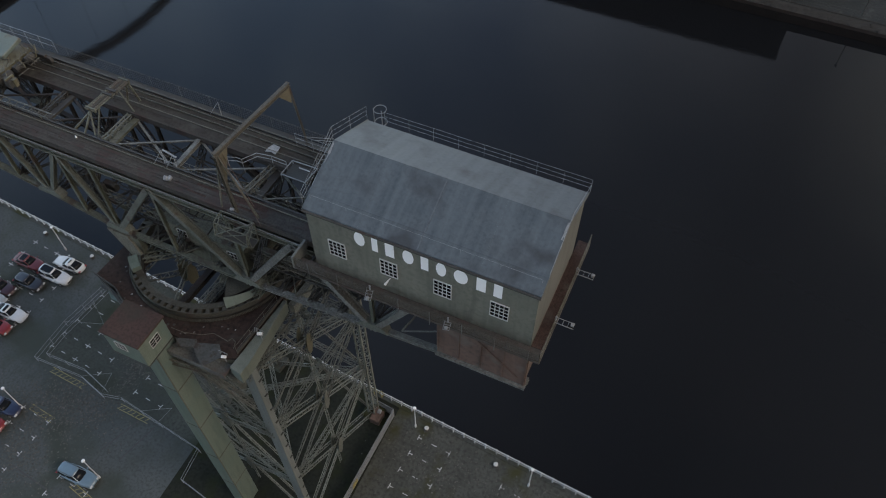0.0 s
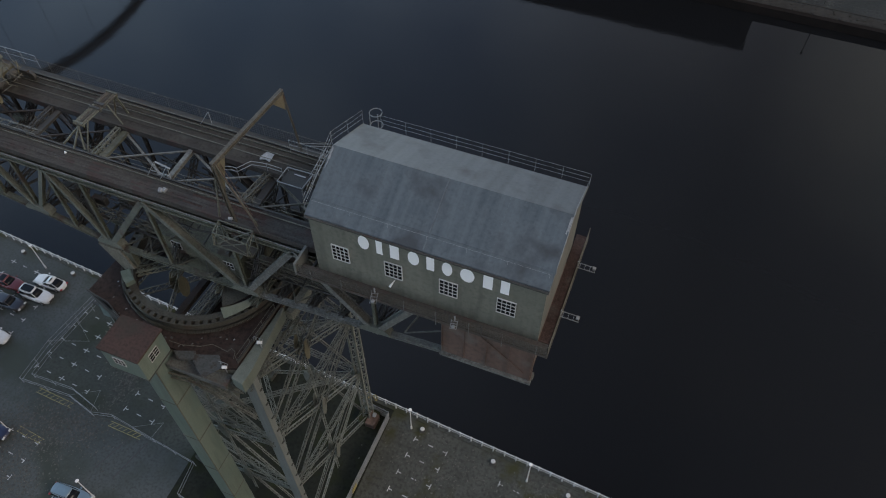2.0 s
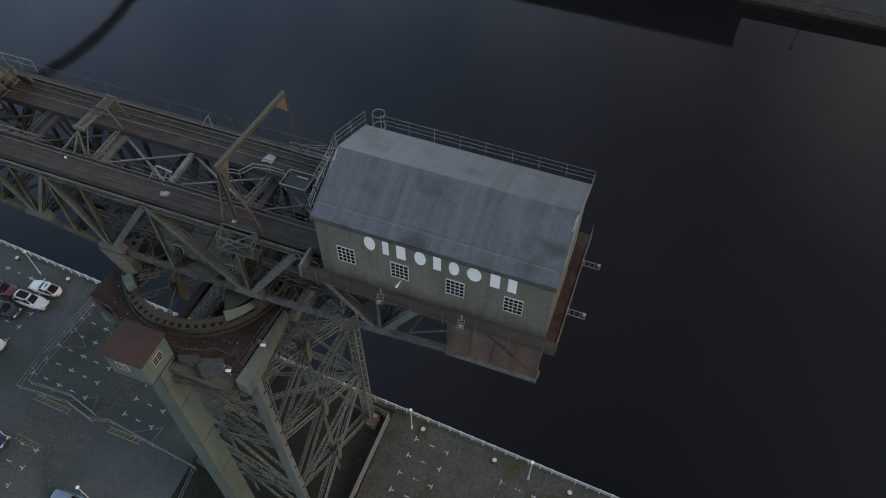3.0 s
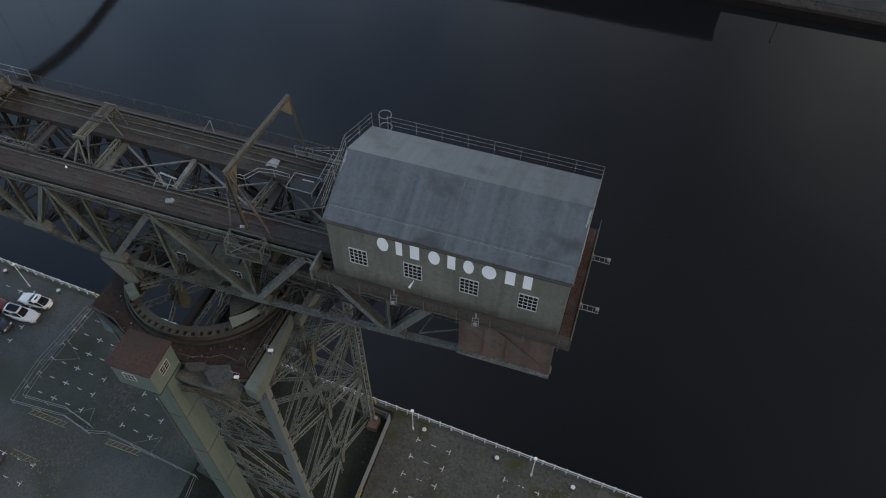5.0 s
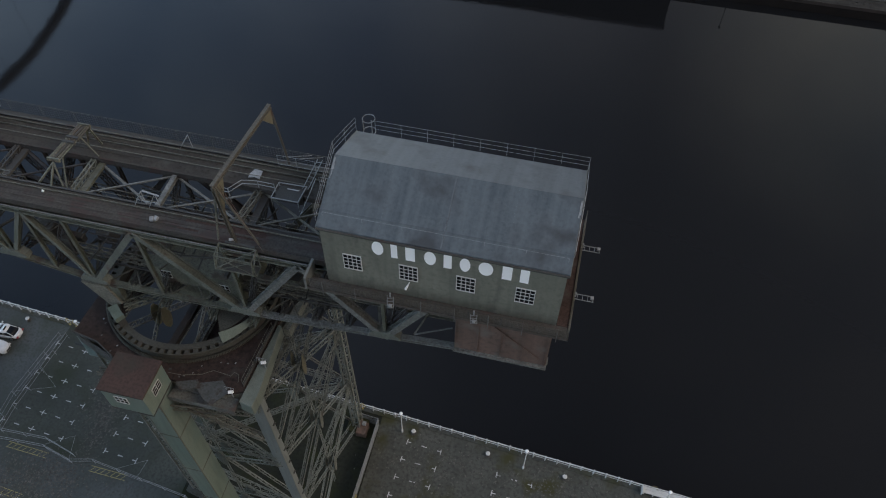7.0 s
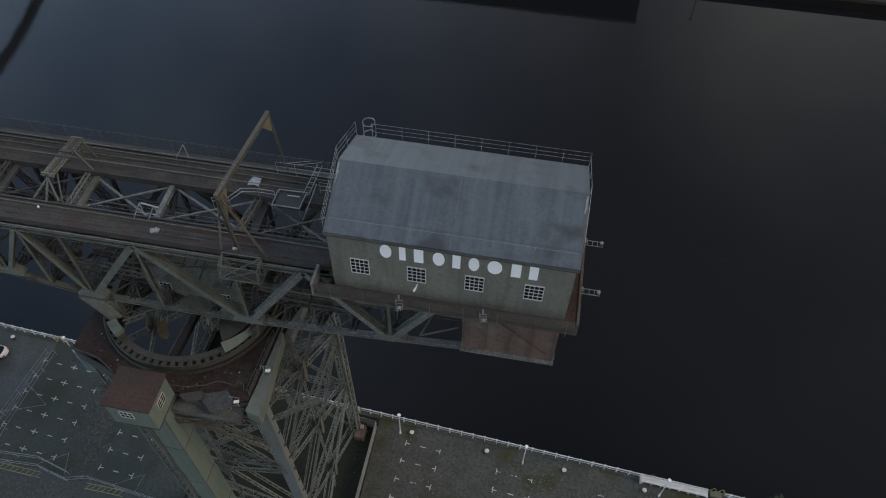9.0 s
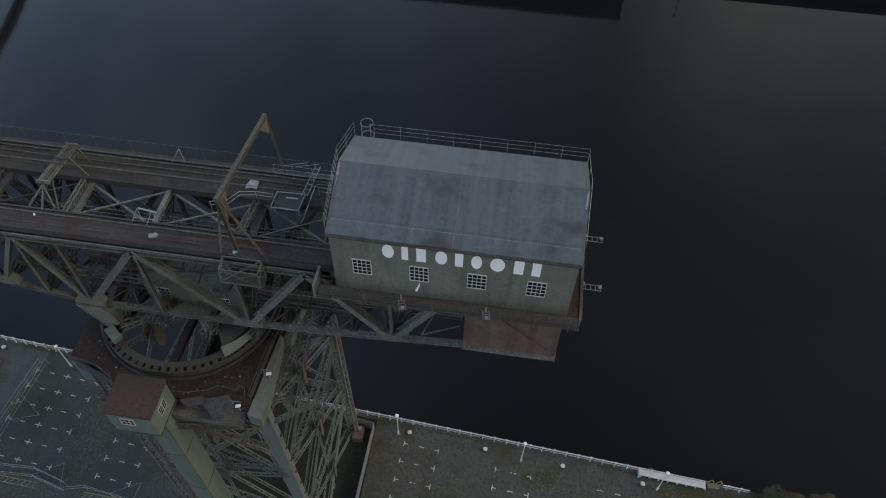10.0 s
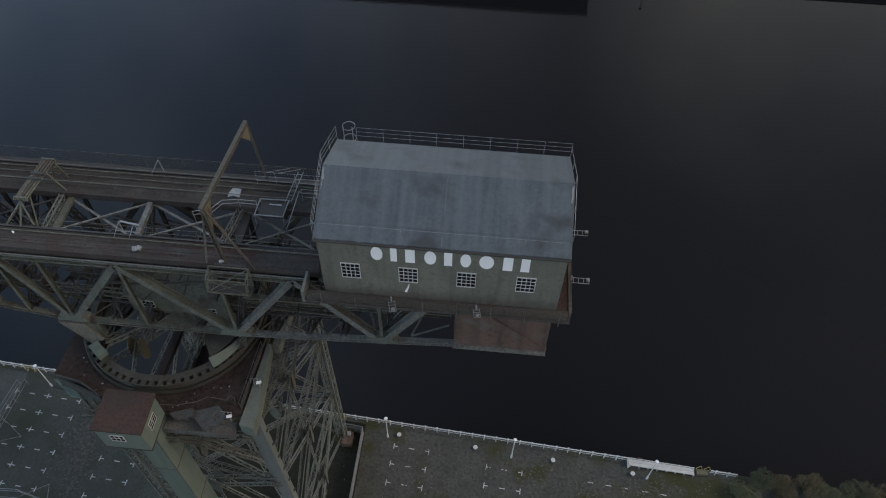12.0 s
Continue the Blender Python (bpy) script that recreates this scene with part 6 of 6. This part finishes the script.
def painted(kind, x, y, mat=WHITE):
    """One painted mark: a cross, a T open to either side, or a dash, as thin paint on the ground."""
    bm = bmesh.new()
    c = V(x, y, 0.006)
    w = 0.045

    def stroke(a0, a1, b0, b1, lift=0.0):
        plate(bm, [c + MX * a + MY * b + V(0, 0, lift) for a, b in ((a0, b0), (a1, b0), (a1, b1), (a0, b1))], (0, 0, 0.006))
    if kind in ("cross", "tee_left", "tee_right"):
        stroke(-w, w, -0.3, 0.3)
        if kind != "tee_left":
            stroke(-0.42, -w - 0.002, -w, w)
        if kind != "tee_right":
            stroke(w + 0.002, 0.42, -w, w)
    else:
        stroke(-0.3, 0.3, -w, w)
    return bm


PAINT = material("worn_white_paint", [(0.40, 0.41, 0.41), (0.55, 0.55, 0.55), (0.14, 0.14, 0.14)], 0.8, scale=1.5, fine=6, bump=0.0)
PAINTY = material("worn_yellow_paint", [(0.25, 0.22, 0.08), (0.32, 0.28, 0.10), (0.12, 0.12, 0.09)], 0.8, scale=1.5, fine=6, bump=0.0)
marks = thing("bay_marks", "worn white painted parking bay marks on the asphalt", "road marking", (-54, 25, 0), kind="structure")


def bay_block(x, y, rows, cols, step=1.98):
    for r in range(rows):
        for k, kind in enumerate(cols):
            if kind:
                p = V(x, y, 0) + MX * (k * 1.87) - MY * (r * step)
                part("mark", painted(kind, p.x, p.y), PAINT, marks)


bay_block(-57.55, 30.5, 6, ["tee_left", "dash", "cross", "dash", "tee_right"])
bay_block(-45.35, 25.85, 4, ["tee_left", "dash", "tee_right"])
bay_block(-70.7, 31.45, 6, ["cross", "dash", "cross", "dash", "tee_right"])
bay_block(-55.6, 13.4, 5, ["cross", "dash", "tee_right"])
bay_block(-46.75, 9.0, 3, ["tee_left", "dash", "tee_right"])
bay_block(-15.1, 28.25, 4, ["tee_left", "dash", "tee_right"])
bay_block(5.6, 26.3, 1, ["dash", "dash", "dash", "dash", "dash"])
bay_block(-5.2, 26.9, 3, ["tee_left", "dash", "tee_right"])
for (a, b), (c, d) in (((-56.1, 18.25), (-51.3, 18.05)), ((-46.3, 17.85), (-42.2, 17.75)), ((-55.0, 13.8), (-51.6, 13.5)), ((-45.0, 8.9), (-41.3, 8.2))):
    p, q = V(a, b, 0.006), V(c, d, 0.006)
    s = (q - p).cross(V(0, 0, 1)).normalized()
    for o in (0.28, -0.28):
        part("yellow_line", bar(bmesh.new(), p + s * o, q + s * o, 0.07, 0.006), PAINTY, marks, "worn yellow hatching")
    n = int((q - p).length / 0.55)
    for k in range(n):
        e = p.lerp(q, (k + 0.2) / n)
        part("yellow_line", bar(bmesh.new(), e + s * 0.2 + V(0, 0, 0.004), e - s * 0.2 + (q - p).normalized() * 0.3 + V(0, 0, 0.004), 0.06, 0.006), PAINTY, marks)
tar = thing("repair_lines", "dark sealed repair strips in the asphalt", "road marking", (-42, 15, 0), kind="structure")
SEAL = material("tar_seal", [(0.03, 0.03, 0.03), (0.045, 0.045, 0.045)], 0.6, scale=2, bump=0.1)
for a, b in (((-42.3, 12.9, 0.005), (-41.2, 17.5, 0.005)), ((-44.7, 13.1, 0.005), (-43.3, 17.3, 0.005)), ((-52.0, 7.9, 0.005), (-46.8, 7.4, 0.005))):
    part("strip", bar(bmesh.new(), a, b, 0.16, 0.006), SEAL, tar)

# ---- fences ----
def site_fence(pts, label, braces=()):
    f = thing("site_fence", label, "fence", (*pts[0], 0), group="temporary fences")
    railing(f, [(x, y, 0.05) for x, y in pts], 1.15, GALV, gap=2.6, rails=2, r=0.026)
    for (x, y), (u, v), (s, t) in braces:
        for a, b in (((x, y, 1.15), (u, v, 0.05)), ((s, t, 1.15), (u, v, 0.05)), ((x, y, 0.1), (s, t, 0.1))):
            part("brace", pipe(bmesh.new(), a, b, 0.015, n=5), GALV, f)


site_fence([(-57.3, 31.3), (-58.3, 23.4), (-58.1, 18.4), (-51.7, 18.7), (-48.3, 17.9), (-46.0, 18.45), (-43.1, 18.1), (-35.0, 17.15)], "thin galvanised barrier fence round the parking bays",
           [((-51.7, 18.7), (-49.6, 20.7), (-48.3, 17.9)), ((-57.9, 27.5), (-54.7, 25.4), (-58.3, 23.4)), ((-43.1, 18.1), (-40.9, 20.0), (-40.6, 17.8))])
site_fence([(-56.5, 31.4), (-57.3, 22.0), (-57.2, 19.3), (-51.9, 19.5), (-48.4, 18.6)], "second thin galvanised barrier inside the first")
site_fence([(-35.1, 17.2), (-34.7, 13.8), (-31.0, 13.2), (-30.9, 9.0)], "thin galvanised barrier round the tower foot")
pf = thing("palisade_fence", "tall grey steel palisade fence beside the tower", "fence", (-19, 20, 0))
pale_mesh = mesh_of("pale", slab(bmesh.new(), -0.045, 0.045, -0.02, 0.02, 0.0, 1.75), GALV)
y = 29.3
n = 0
while y > -8 and n < 290:
    piece("pale", pale_mesh, pf, pose(-18.55 - (29.3 - y) * 0.015, y, 0.02, 0, 0, 90))
    y -= 0.14
    n += 1
for z in (0.4, 1.45):
    part("rail", bar(bmesh.new(), (-18.5, 29.3, z), (-19.05, -10, z), 0.06), GALV, pf)
part("rail", bar(bmesh.new(), (-18.5, 29.3, 1.45), (-21.7, 29.6, 1.45), 0.05), DARK, pf)
for k in range(24):
    piece("pale", pale_mesh, pf, pose(-18.6 - k * 0.135, 29.32 + k * 0.013, 0.02))
part("notice", slab(bmesh.new(), -18.52, -18.48, 20.3, 21.2, 0.7, 1.5), YELLOW, pf, "yellow notice board")

# tower foot: winch and rusty frame by the back leg
fw = thing("capstan", "rust-red capstan with a white drum at the tower foot", "capstan", (-19.9, 28.3, 0))
part("frame", slab(bmesh.new(), -20.6, -19.5, 27.6, 29.0, 0.0, 0.9), RUST, fw, bevel=0.05)
part("drum", pipe(bmesh.new(), (-20.1, 28.7, 1.15), (-19.75, 28.7, 1.15), 0.24, n=14), FLAKE, fw)
part("cheek", slab(bmesh.new(), -20.35, -20.2, 28.3, 29.0, 0.9, 1.5), RUST, fw)

# ---- parked cars ----
def paint(name, rgb):
    m = bpy.data.materials.new(name)
    m.use_nodes = True
    n, l = m.node_tree.nodes, m.node_tree.links
    b = n["Principled BSDF"]
    t = n.new("ShaderNodeTexNoise")
    t.inputs["Scale"].default_value = 3.0
    mx = n.new("ShaderNodeMixRGB")
    mx.inputs["Color1"].default_value, mx.inputs["Color2"].default_value = (*rgb, 1), (*[c * 0.8 for c in rgb], 1)
    g = n.new("ShaderNodeNewGeometry")
    l.new(g.outputs["Position"], t.inputs["Vector"])
    l.new(t.outputs["Fac"], mx.inputs["Fac"])
    l.new(mx.outputs["Color"], b.inputs["Base Color"])
    b.inputs["Roughness"].default_value, b.inputs["Coat Weight"].default_value = 0.35, 0.6
    return m


HEADLAMP = glass_material("headlamp", (0.5, 0.5, 0.5))
TAIL = paint("tail_lamp_red", (0.30, 0.015, 0.012))


def loft(bm, sections):
    """Rings of points joined one to the next and closed at both ends."""
    rows = [[bm.verts.new(p) for p in s] for s in sections]
    n = len(rows[0])
    for a, b in zip(rows, rows[1:]):
        for k in range(n):
            bm.faces.new((a[k], a[(k + 1) % n], b[(k + 1) % n], b[k]))
    bm.faces.new(rows[0][::-1])
    bm.faces.new(rows[-1])
    return bm


def car(label, rgb, at, turn, kind="hatch", length=4.3, roof=None):
    """A parked car: shaped body, glass house, roof, wheels, lamps and mirrors. Its nose points along +x."""
    c = thing("car", label, "car", group="parked cars")
    length *= 1.04
    p = paint("car_paint", rgb)
    L, W = length / 2 / U, 0.9 / U
    tall = {"hatch": 1.46, "suv": 1.68, "coupe": 1.32, "saloon": 1.43, "pickup": 1.75}[kind] / U
    belt = {"hatch": 0.88, "suv": 1.02, "coupe": 0.82, "saloon": 0.88, "pickup": 1.05}[kind] / U

    boxy = 1.7 if kind == "pickup" else 1.0

    def oval_ring(x0, x1, w, z, power=3.4, n=28, slope=0.0):
        """A rounded rectangle in plan; slope lets its z fall towards the nose and a little towards the tail."""
        out = []
        for k in range(n):
            ca, sa = math.cos(k * math.tau / n), math.sin(k * math.tau / n)
            u = math.copysign(abs(ca) ** (2 / power / boxy), ca)
            v = math.copysign(abs(sa) ** (2 / power / boxy), sa)
            x = (x0 + x1) / 2 + (x1 - x0) / 2 * u
            nose_fall, tail_fall = max(0, x - 0.3) / 0.7, max(0, -0.75 - x) / 0.25
            out.append((x * L, w * v * W, z - slope * (0.2 * nose_fall ** 1.6 + 0.06 * tail_fall)))
        return out

    def ring_point(r, a):
        return Vector(r[round(a / 360 * len(r)) % len(r)])
    nose = belt - 0.12
    shell = [oval_ring(-0.95, 0.95, 0.90, 0.17), oval_ring(-0.99, 0.99, 0.97, 0.26), oval_ring(-1.0, 1.0, 1.0, 0.42), oval_ring(-0.99, 0.985, 1.0, belt - 0.26, slope=0.5), oval_ring(-0.965, 0.96, 0.975, belt - 0.09, slope=0.9), oval_ring(-0.94, 0.92, 0.93, belt - 0.015, slope=1.0), oval_ring(-0.86, 0.82, 0.80, belt + 0.025, slope=1.0), oval_ring(-0.5, 0.45, 0.4, belt + 0.04, slope=1.0)]
    part("body", loft(bmesh.new(), shell), p, c).data.shade_smooth()
    back, front = {"hatch": (-0.90, 0.42), "suv": (-0.93, 0.42), "coupe": (-0.84, 0.36), "saloon": (-0.76, 0.40), "pickup": (-0.95, 0.34)}[kind]
    rb, rf = {"hatch": (-0.70, 0.06), "suv": (-0.78, 0.08), "coupe": (-0.36, 0.0), "saloon": (-0.46, 0.04), "pickup": (-0.88, 0.06)}[kind]
    t = 0.74
    lower, upper = oval_ring(back, front, 0.90, belt - 0.02, 4.2), oval_ring(rb, rf, t, tall - 0.07, 4.2)
    middle = [tuple(Vector(p0).lerp(Vector(p1), 0.55) + V(0, 0, 0.03)) for p0, p1 in zip(lower, upper)]
    part("glasshouse", loft(bmesh.new(), [lower, middle, upper]), CARGLASS, c, "dark tinted windows").data.shade_smooth()
    part("roof", loft(bmesh.new(), [oval_ring(rb - 0.015, rf + 0.015, t + 0.015, tall - 0.085, 4.2), oval_ring(rb - 0.01, rf + 0.012, t + 0.01, tall - 0.05, 4.2), oval_ring(rb + 0.06, rf - 0.06, t - 0.14, tall - 0.008, 4), oval_ring(rb + 0.25, rf - 0.25, t - 0.42, tall, 3)]), p, c).data.shade_smooth()
    if roof:
        part("sunroof", loft(bmesh.new(), [oval_ring(rb + 0.09, rf - 0.08, t * 0.76, tall - 0.012, 7), oval_ring(rb + 0.1, rf - 0.09, t * 0.72, tall + 0.014, 7)]), roof, c)
    for a in (39, 141, 219, 321, 90, 270):
        q = [ring_point(r, a) for r in (lower, middle, upper)]
        bm = bmesh.new()
        for e0, e1 in zip(q, q[1:]):
            bar(bm, e0, e1, 0.06 if a not in (90, 270) else 0.04, 0.03)
        part("pillar", bm, p, c)
    if kind == "suv":
        for s in (-1, 1):
            part("roof_bar", bar(bmesh.new(), (rb * L, s * (t * W - 0.06), tall + 0.01), (rf * L, s * (t * W - 0.06), tall + 0.01), 0.04), DARK, c)
    for x in (-0.62, 0.62):
        for s in (-1, 1):
            y0, y1 = sorted((s * (W - 0.18), s * (W + 0.015)))
            wheel = part("wheel", pipe(bmesh.new(), (x * L, y0, 0.3), (x * L, y1, 0.3), 0.3, n=18), TYRE, c)
            part("rim", pipe(bmesh.new(), (x * L, s * (W + 0.005), 0.3), (x * L, s * (W + 0.022), 0.3), 0.19, n=12), RIM, wheel)
    for s in (-1, 1):
        part("headlight", slab(bmesh.new(), 0.9 * L, 0.965 * L, s * W * 0.62 - 0.16, s * W * 0.62 + 0.16, nose - 0.24, nose - 0.09), HEADLAMP, c)
        part("tail_light", slab(bmesh.new(), -0.975 * L, -0.9 * L, s * W * 0.68 - 0.13, s * W * 0.68 + 0.13, belt - 0.3, belt - 0.17), TAIL, c)
        part("mirror", slab(bmesh.new(), 0.27 * L, 0.34 * L, s * (W + 0.1) - 0.09, s * (W + 0.1) + 0.09, belt - 0.02, belt + 0.1), p, c, bevel=0.02)
    part("grille", slab(bmesh.new(), 0.97 * L, 1.004 * L, -W * 0.4, W * 0.4, 0.34, nose - 0.24), DARK, c)
    part("number_plate", slab(bmesh.new(), -1.012 * L, -1.0 * L, -0.22, 0.22, 0.42, 0.52), WHITE, c)
    c.matrix_basis = SPOT(*at, 0.0, turn)
    return c


car("red saloon car with a dark glass roof", (0.12, 0.012, 0.014), (-68.7, 28.5), 1, "saloon", 4.6, CARGLASS)
car("white crossover car with black sunroof", (0.62, 0.63, 0.64), (-64.35, 28.25), 1, "suv", 4.7, CARGLASS)
car("white coupe car beside the quay railing", (0.66, 0.67, 0.67), (-64.0, 30.35), 182, "coupe", 4.5)
car("dark navy hatchback car", (0.016, 0.018, 0.028), (-66.6, 26.2), 2, "hatch", 4.2)
car("dark maroon hatchback car", (0.045, 0.012, 0.018), (-69.2, 24.3), -2, "hatch", 4.3)
car("white sports coupe with a black roof", (0.62, 0.63, 0.64), (-65.4, 21.95), 0, "coupe", 4.6, CARGLASS)
car("bright red hatchback car", (0.22, 0.016, 0.018), (-65.6, 19.9), 1, "hatch", 4.1)
car("pale silver hatchback car", (0.35, 0.38, 0.40), (-69.0, 22.6), 0, "hatch", 4.2)
car("deep blue saloon car under a lamp", (0.014, 0.022, 0.06), (-57.3, 12.55), 4, "saloon", 4.5)
car("red hatchback car at the bay marks", (0.2, 0.016, 0.018), (-57.4, 10.5), 2, "hatch", 4.1)
car("steel blue four-wheel-drive car beside a lamp", (0.13, 0.2, 0.26), (-44.75, 9.85), 2, "suv", 4.8)

# ---- bushes at the end of the quay ----
def shrub(x, y, r, h, tint, label):
    s = thing("bush", label, "bush", (x, y, 0), group="quay bushes")
    for k in range(5):
        a = random.uniform(0, math.tau)
        part("stem", pipe(bmesh.new(), (x, y, 0), (x + math.cos(a) * r * 0.5, y + math.sin(a) * r * 0.5, h * 0.6), 0.05, 0.02, n=5), BARK, s)
    bm = bmesh.new()
    lobes = [(x + random.uniform(-0.55, 0.55) * r, y + random.uniform(-0.55, 0.55) * r, h * random.uniform(0.35, 0.75), r * random.uniform(0.35, 0.6)) for _ in range(8)]
    for _ in range(2600):
        cx, cy, cz, cr = random.choice(lobes)
        d = V(random.gauss(0, 1), random.gauss(0, 1), random.gauss(0, 0.8)).normalized() * cr * random.uniform(0.55, 1.08)
        p = V(cx, cy, cz) + d
        if p.z < 0.05:
            continue
        q = Euler((random.uniform(-1, 1), random.uniform(-1, 1), random.uniform(0, 6.3))).to_matrix()
        w = random.uniform(0.05, 0.11)
        bm.faces.new([bm.verts.new(p + q @ V(*c)) for c in ((-w, 0, 0), (0, -w * 0.5, 0.01), (w, 0, 0), (0, w * 0.5, 0.01))])
    tagged(part("leaves", bm, tint, s), kind="stuff")


LEAFY = material("olive_leaves", [(0.06, 0.072, 0.032), (0.085, 0.095, 0.045), (0.042, 0.05, 0.022)], 0.7, scale=1.5, bump=0.0)
LEAFB = material("autumn_leaves", [(0.07, 0.055, 0.025), (0.05, 0.046, 0.02), (0.095, 0.07, 0.03)], 0.7, scale=1.2, bump=0.0)
shrub(21.0, 26.3, 1.7, 2.0, LEAFY, "pale olive leafy bush on the quay")
shrub(23.0, 27.9, 1.3, 1.9, LEAF, "dark green leafy bush on the quay edge")
shrub(25.3, 27.2, 1.5, 1.8, LEAFB, "brown autumn bush on the quay edge")
shrub(27.6, 27.6, 1.5, 1.8, LEAFB, "brown autumn bush on the quay edge")
shrub(29.6, 27.0, 1.4, 1.6, LEAFY, "pale olive leafy bush on the quay")
shrub(31.9, 27.4, 1.5, 1.5, LEAF, "dark green leafy bush on the quay edge")
shrub(34.6, 27.2, 1.7, 1.6, LEAFB, "brown autumn bush on the quay edge")
shrub(24.8, 24.6, 1.5, 1.6, LEAF, "dark green leafy bush on the quay edge")
shrub(37.4, 27.0, 1.7, 1.6, LEAFY, "pale olive leafy bush on the quay")
shrub(10.9, 29.1, 0.3, 0.5, LEAFB, "small brown weed clump on the quay edge")

# leaf litter and loose grit on the paving
bm = bmesh.new()
for cx, cy, sx, sy, n in ((-52.5, 14.5, 3.0, 1.6, 900), (-50.0, 16.8, 2.5, 1.0, 500), (-53.5, 9.0, 4.0, 3.0, 1200), (-47.5, 24.5, 0.7, 3.5, 700), (-12.0, 26.0, 3.0, 2.0, 900), (2.0, 26.5, 5.0, 1.5, 1500), (12, 26.0, 5.0, 1.0, 900), (-48.5, 26.0, 1.2, 2.5, 500)):
    for _ in range(int(n * (1.2 if cx < -20 else 0.55))):
        x, y, w = random.gauss(cx, sx), random.gauss(cy, sy), random.uniform(0.04, 0.17)
        if y > quay_y(x) - 0.9:
            continue
        a = random.uniform(0, 6.3)
        u, v = V(math.cos(a), math.sin(a), 0) * w, V(-math.sin(a), math.cos(a), 0) * w * 0.6
        p = V(x, y, 0.012 + random.uniform(0, 0.02))
        bm.faces.new([bm.verts.new(p + q) for q in (u, v, -u, -v)])
LITTER = material("leaf_litter", [(0.035, 0.034, 0.03), (0.115, 0.112, 0.1), (0.03, 0.03, 0.024)], 0.9, scale=2.5, fine=9, bump=0.0)
tagged(single("leaf_litter", bm, LITTER, "scattered dead leaves and grit on the paving", "leaf litter"), kind="stuff")
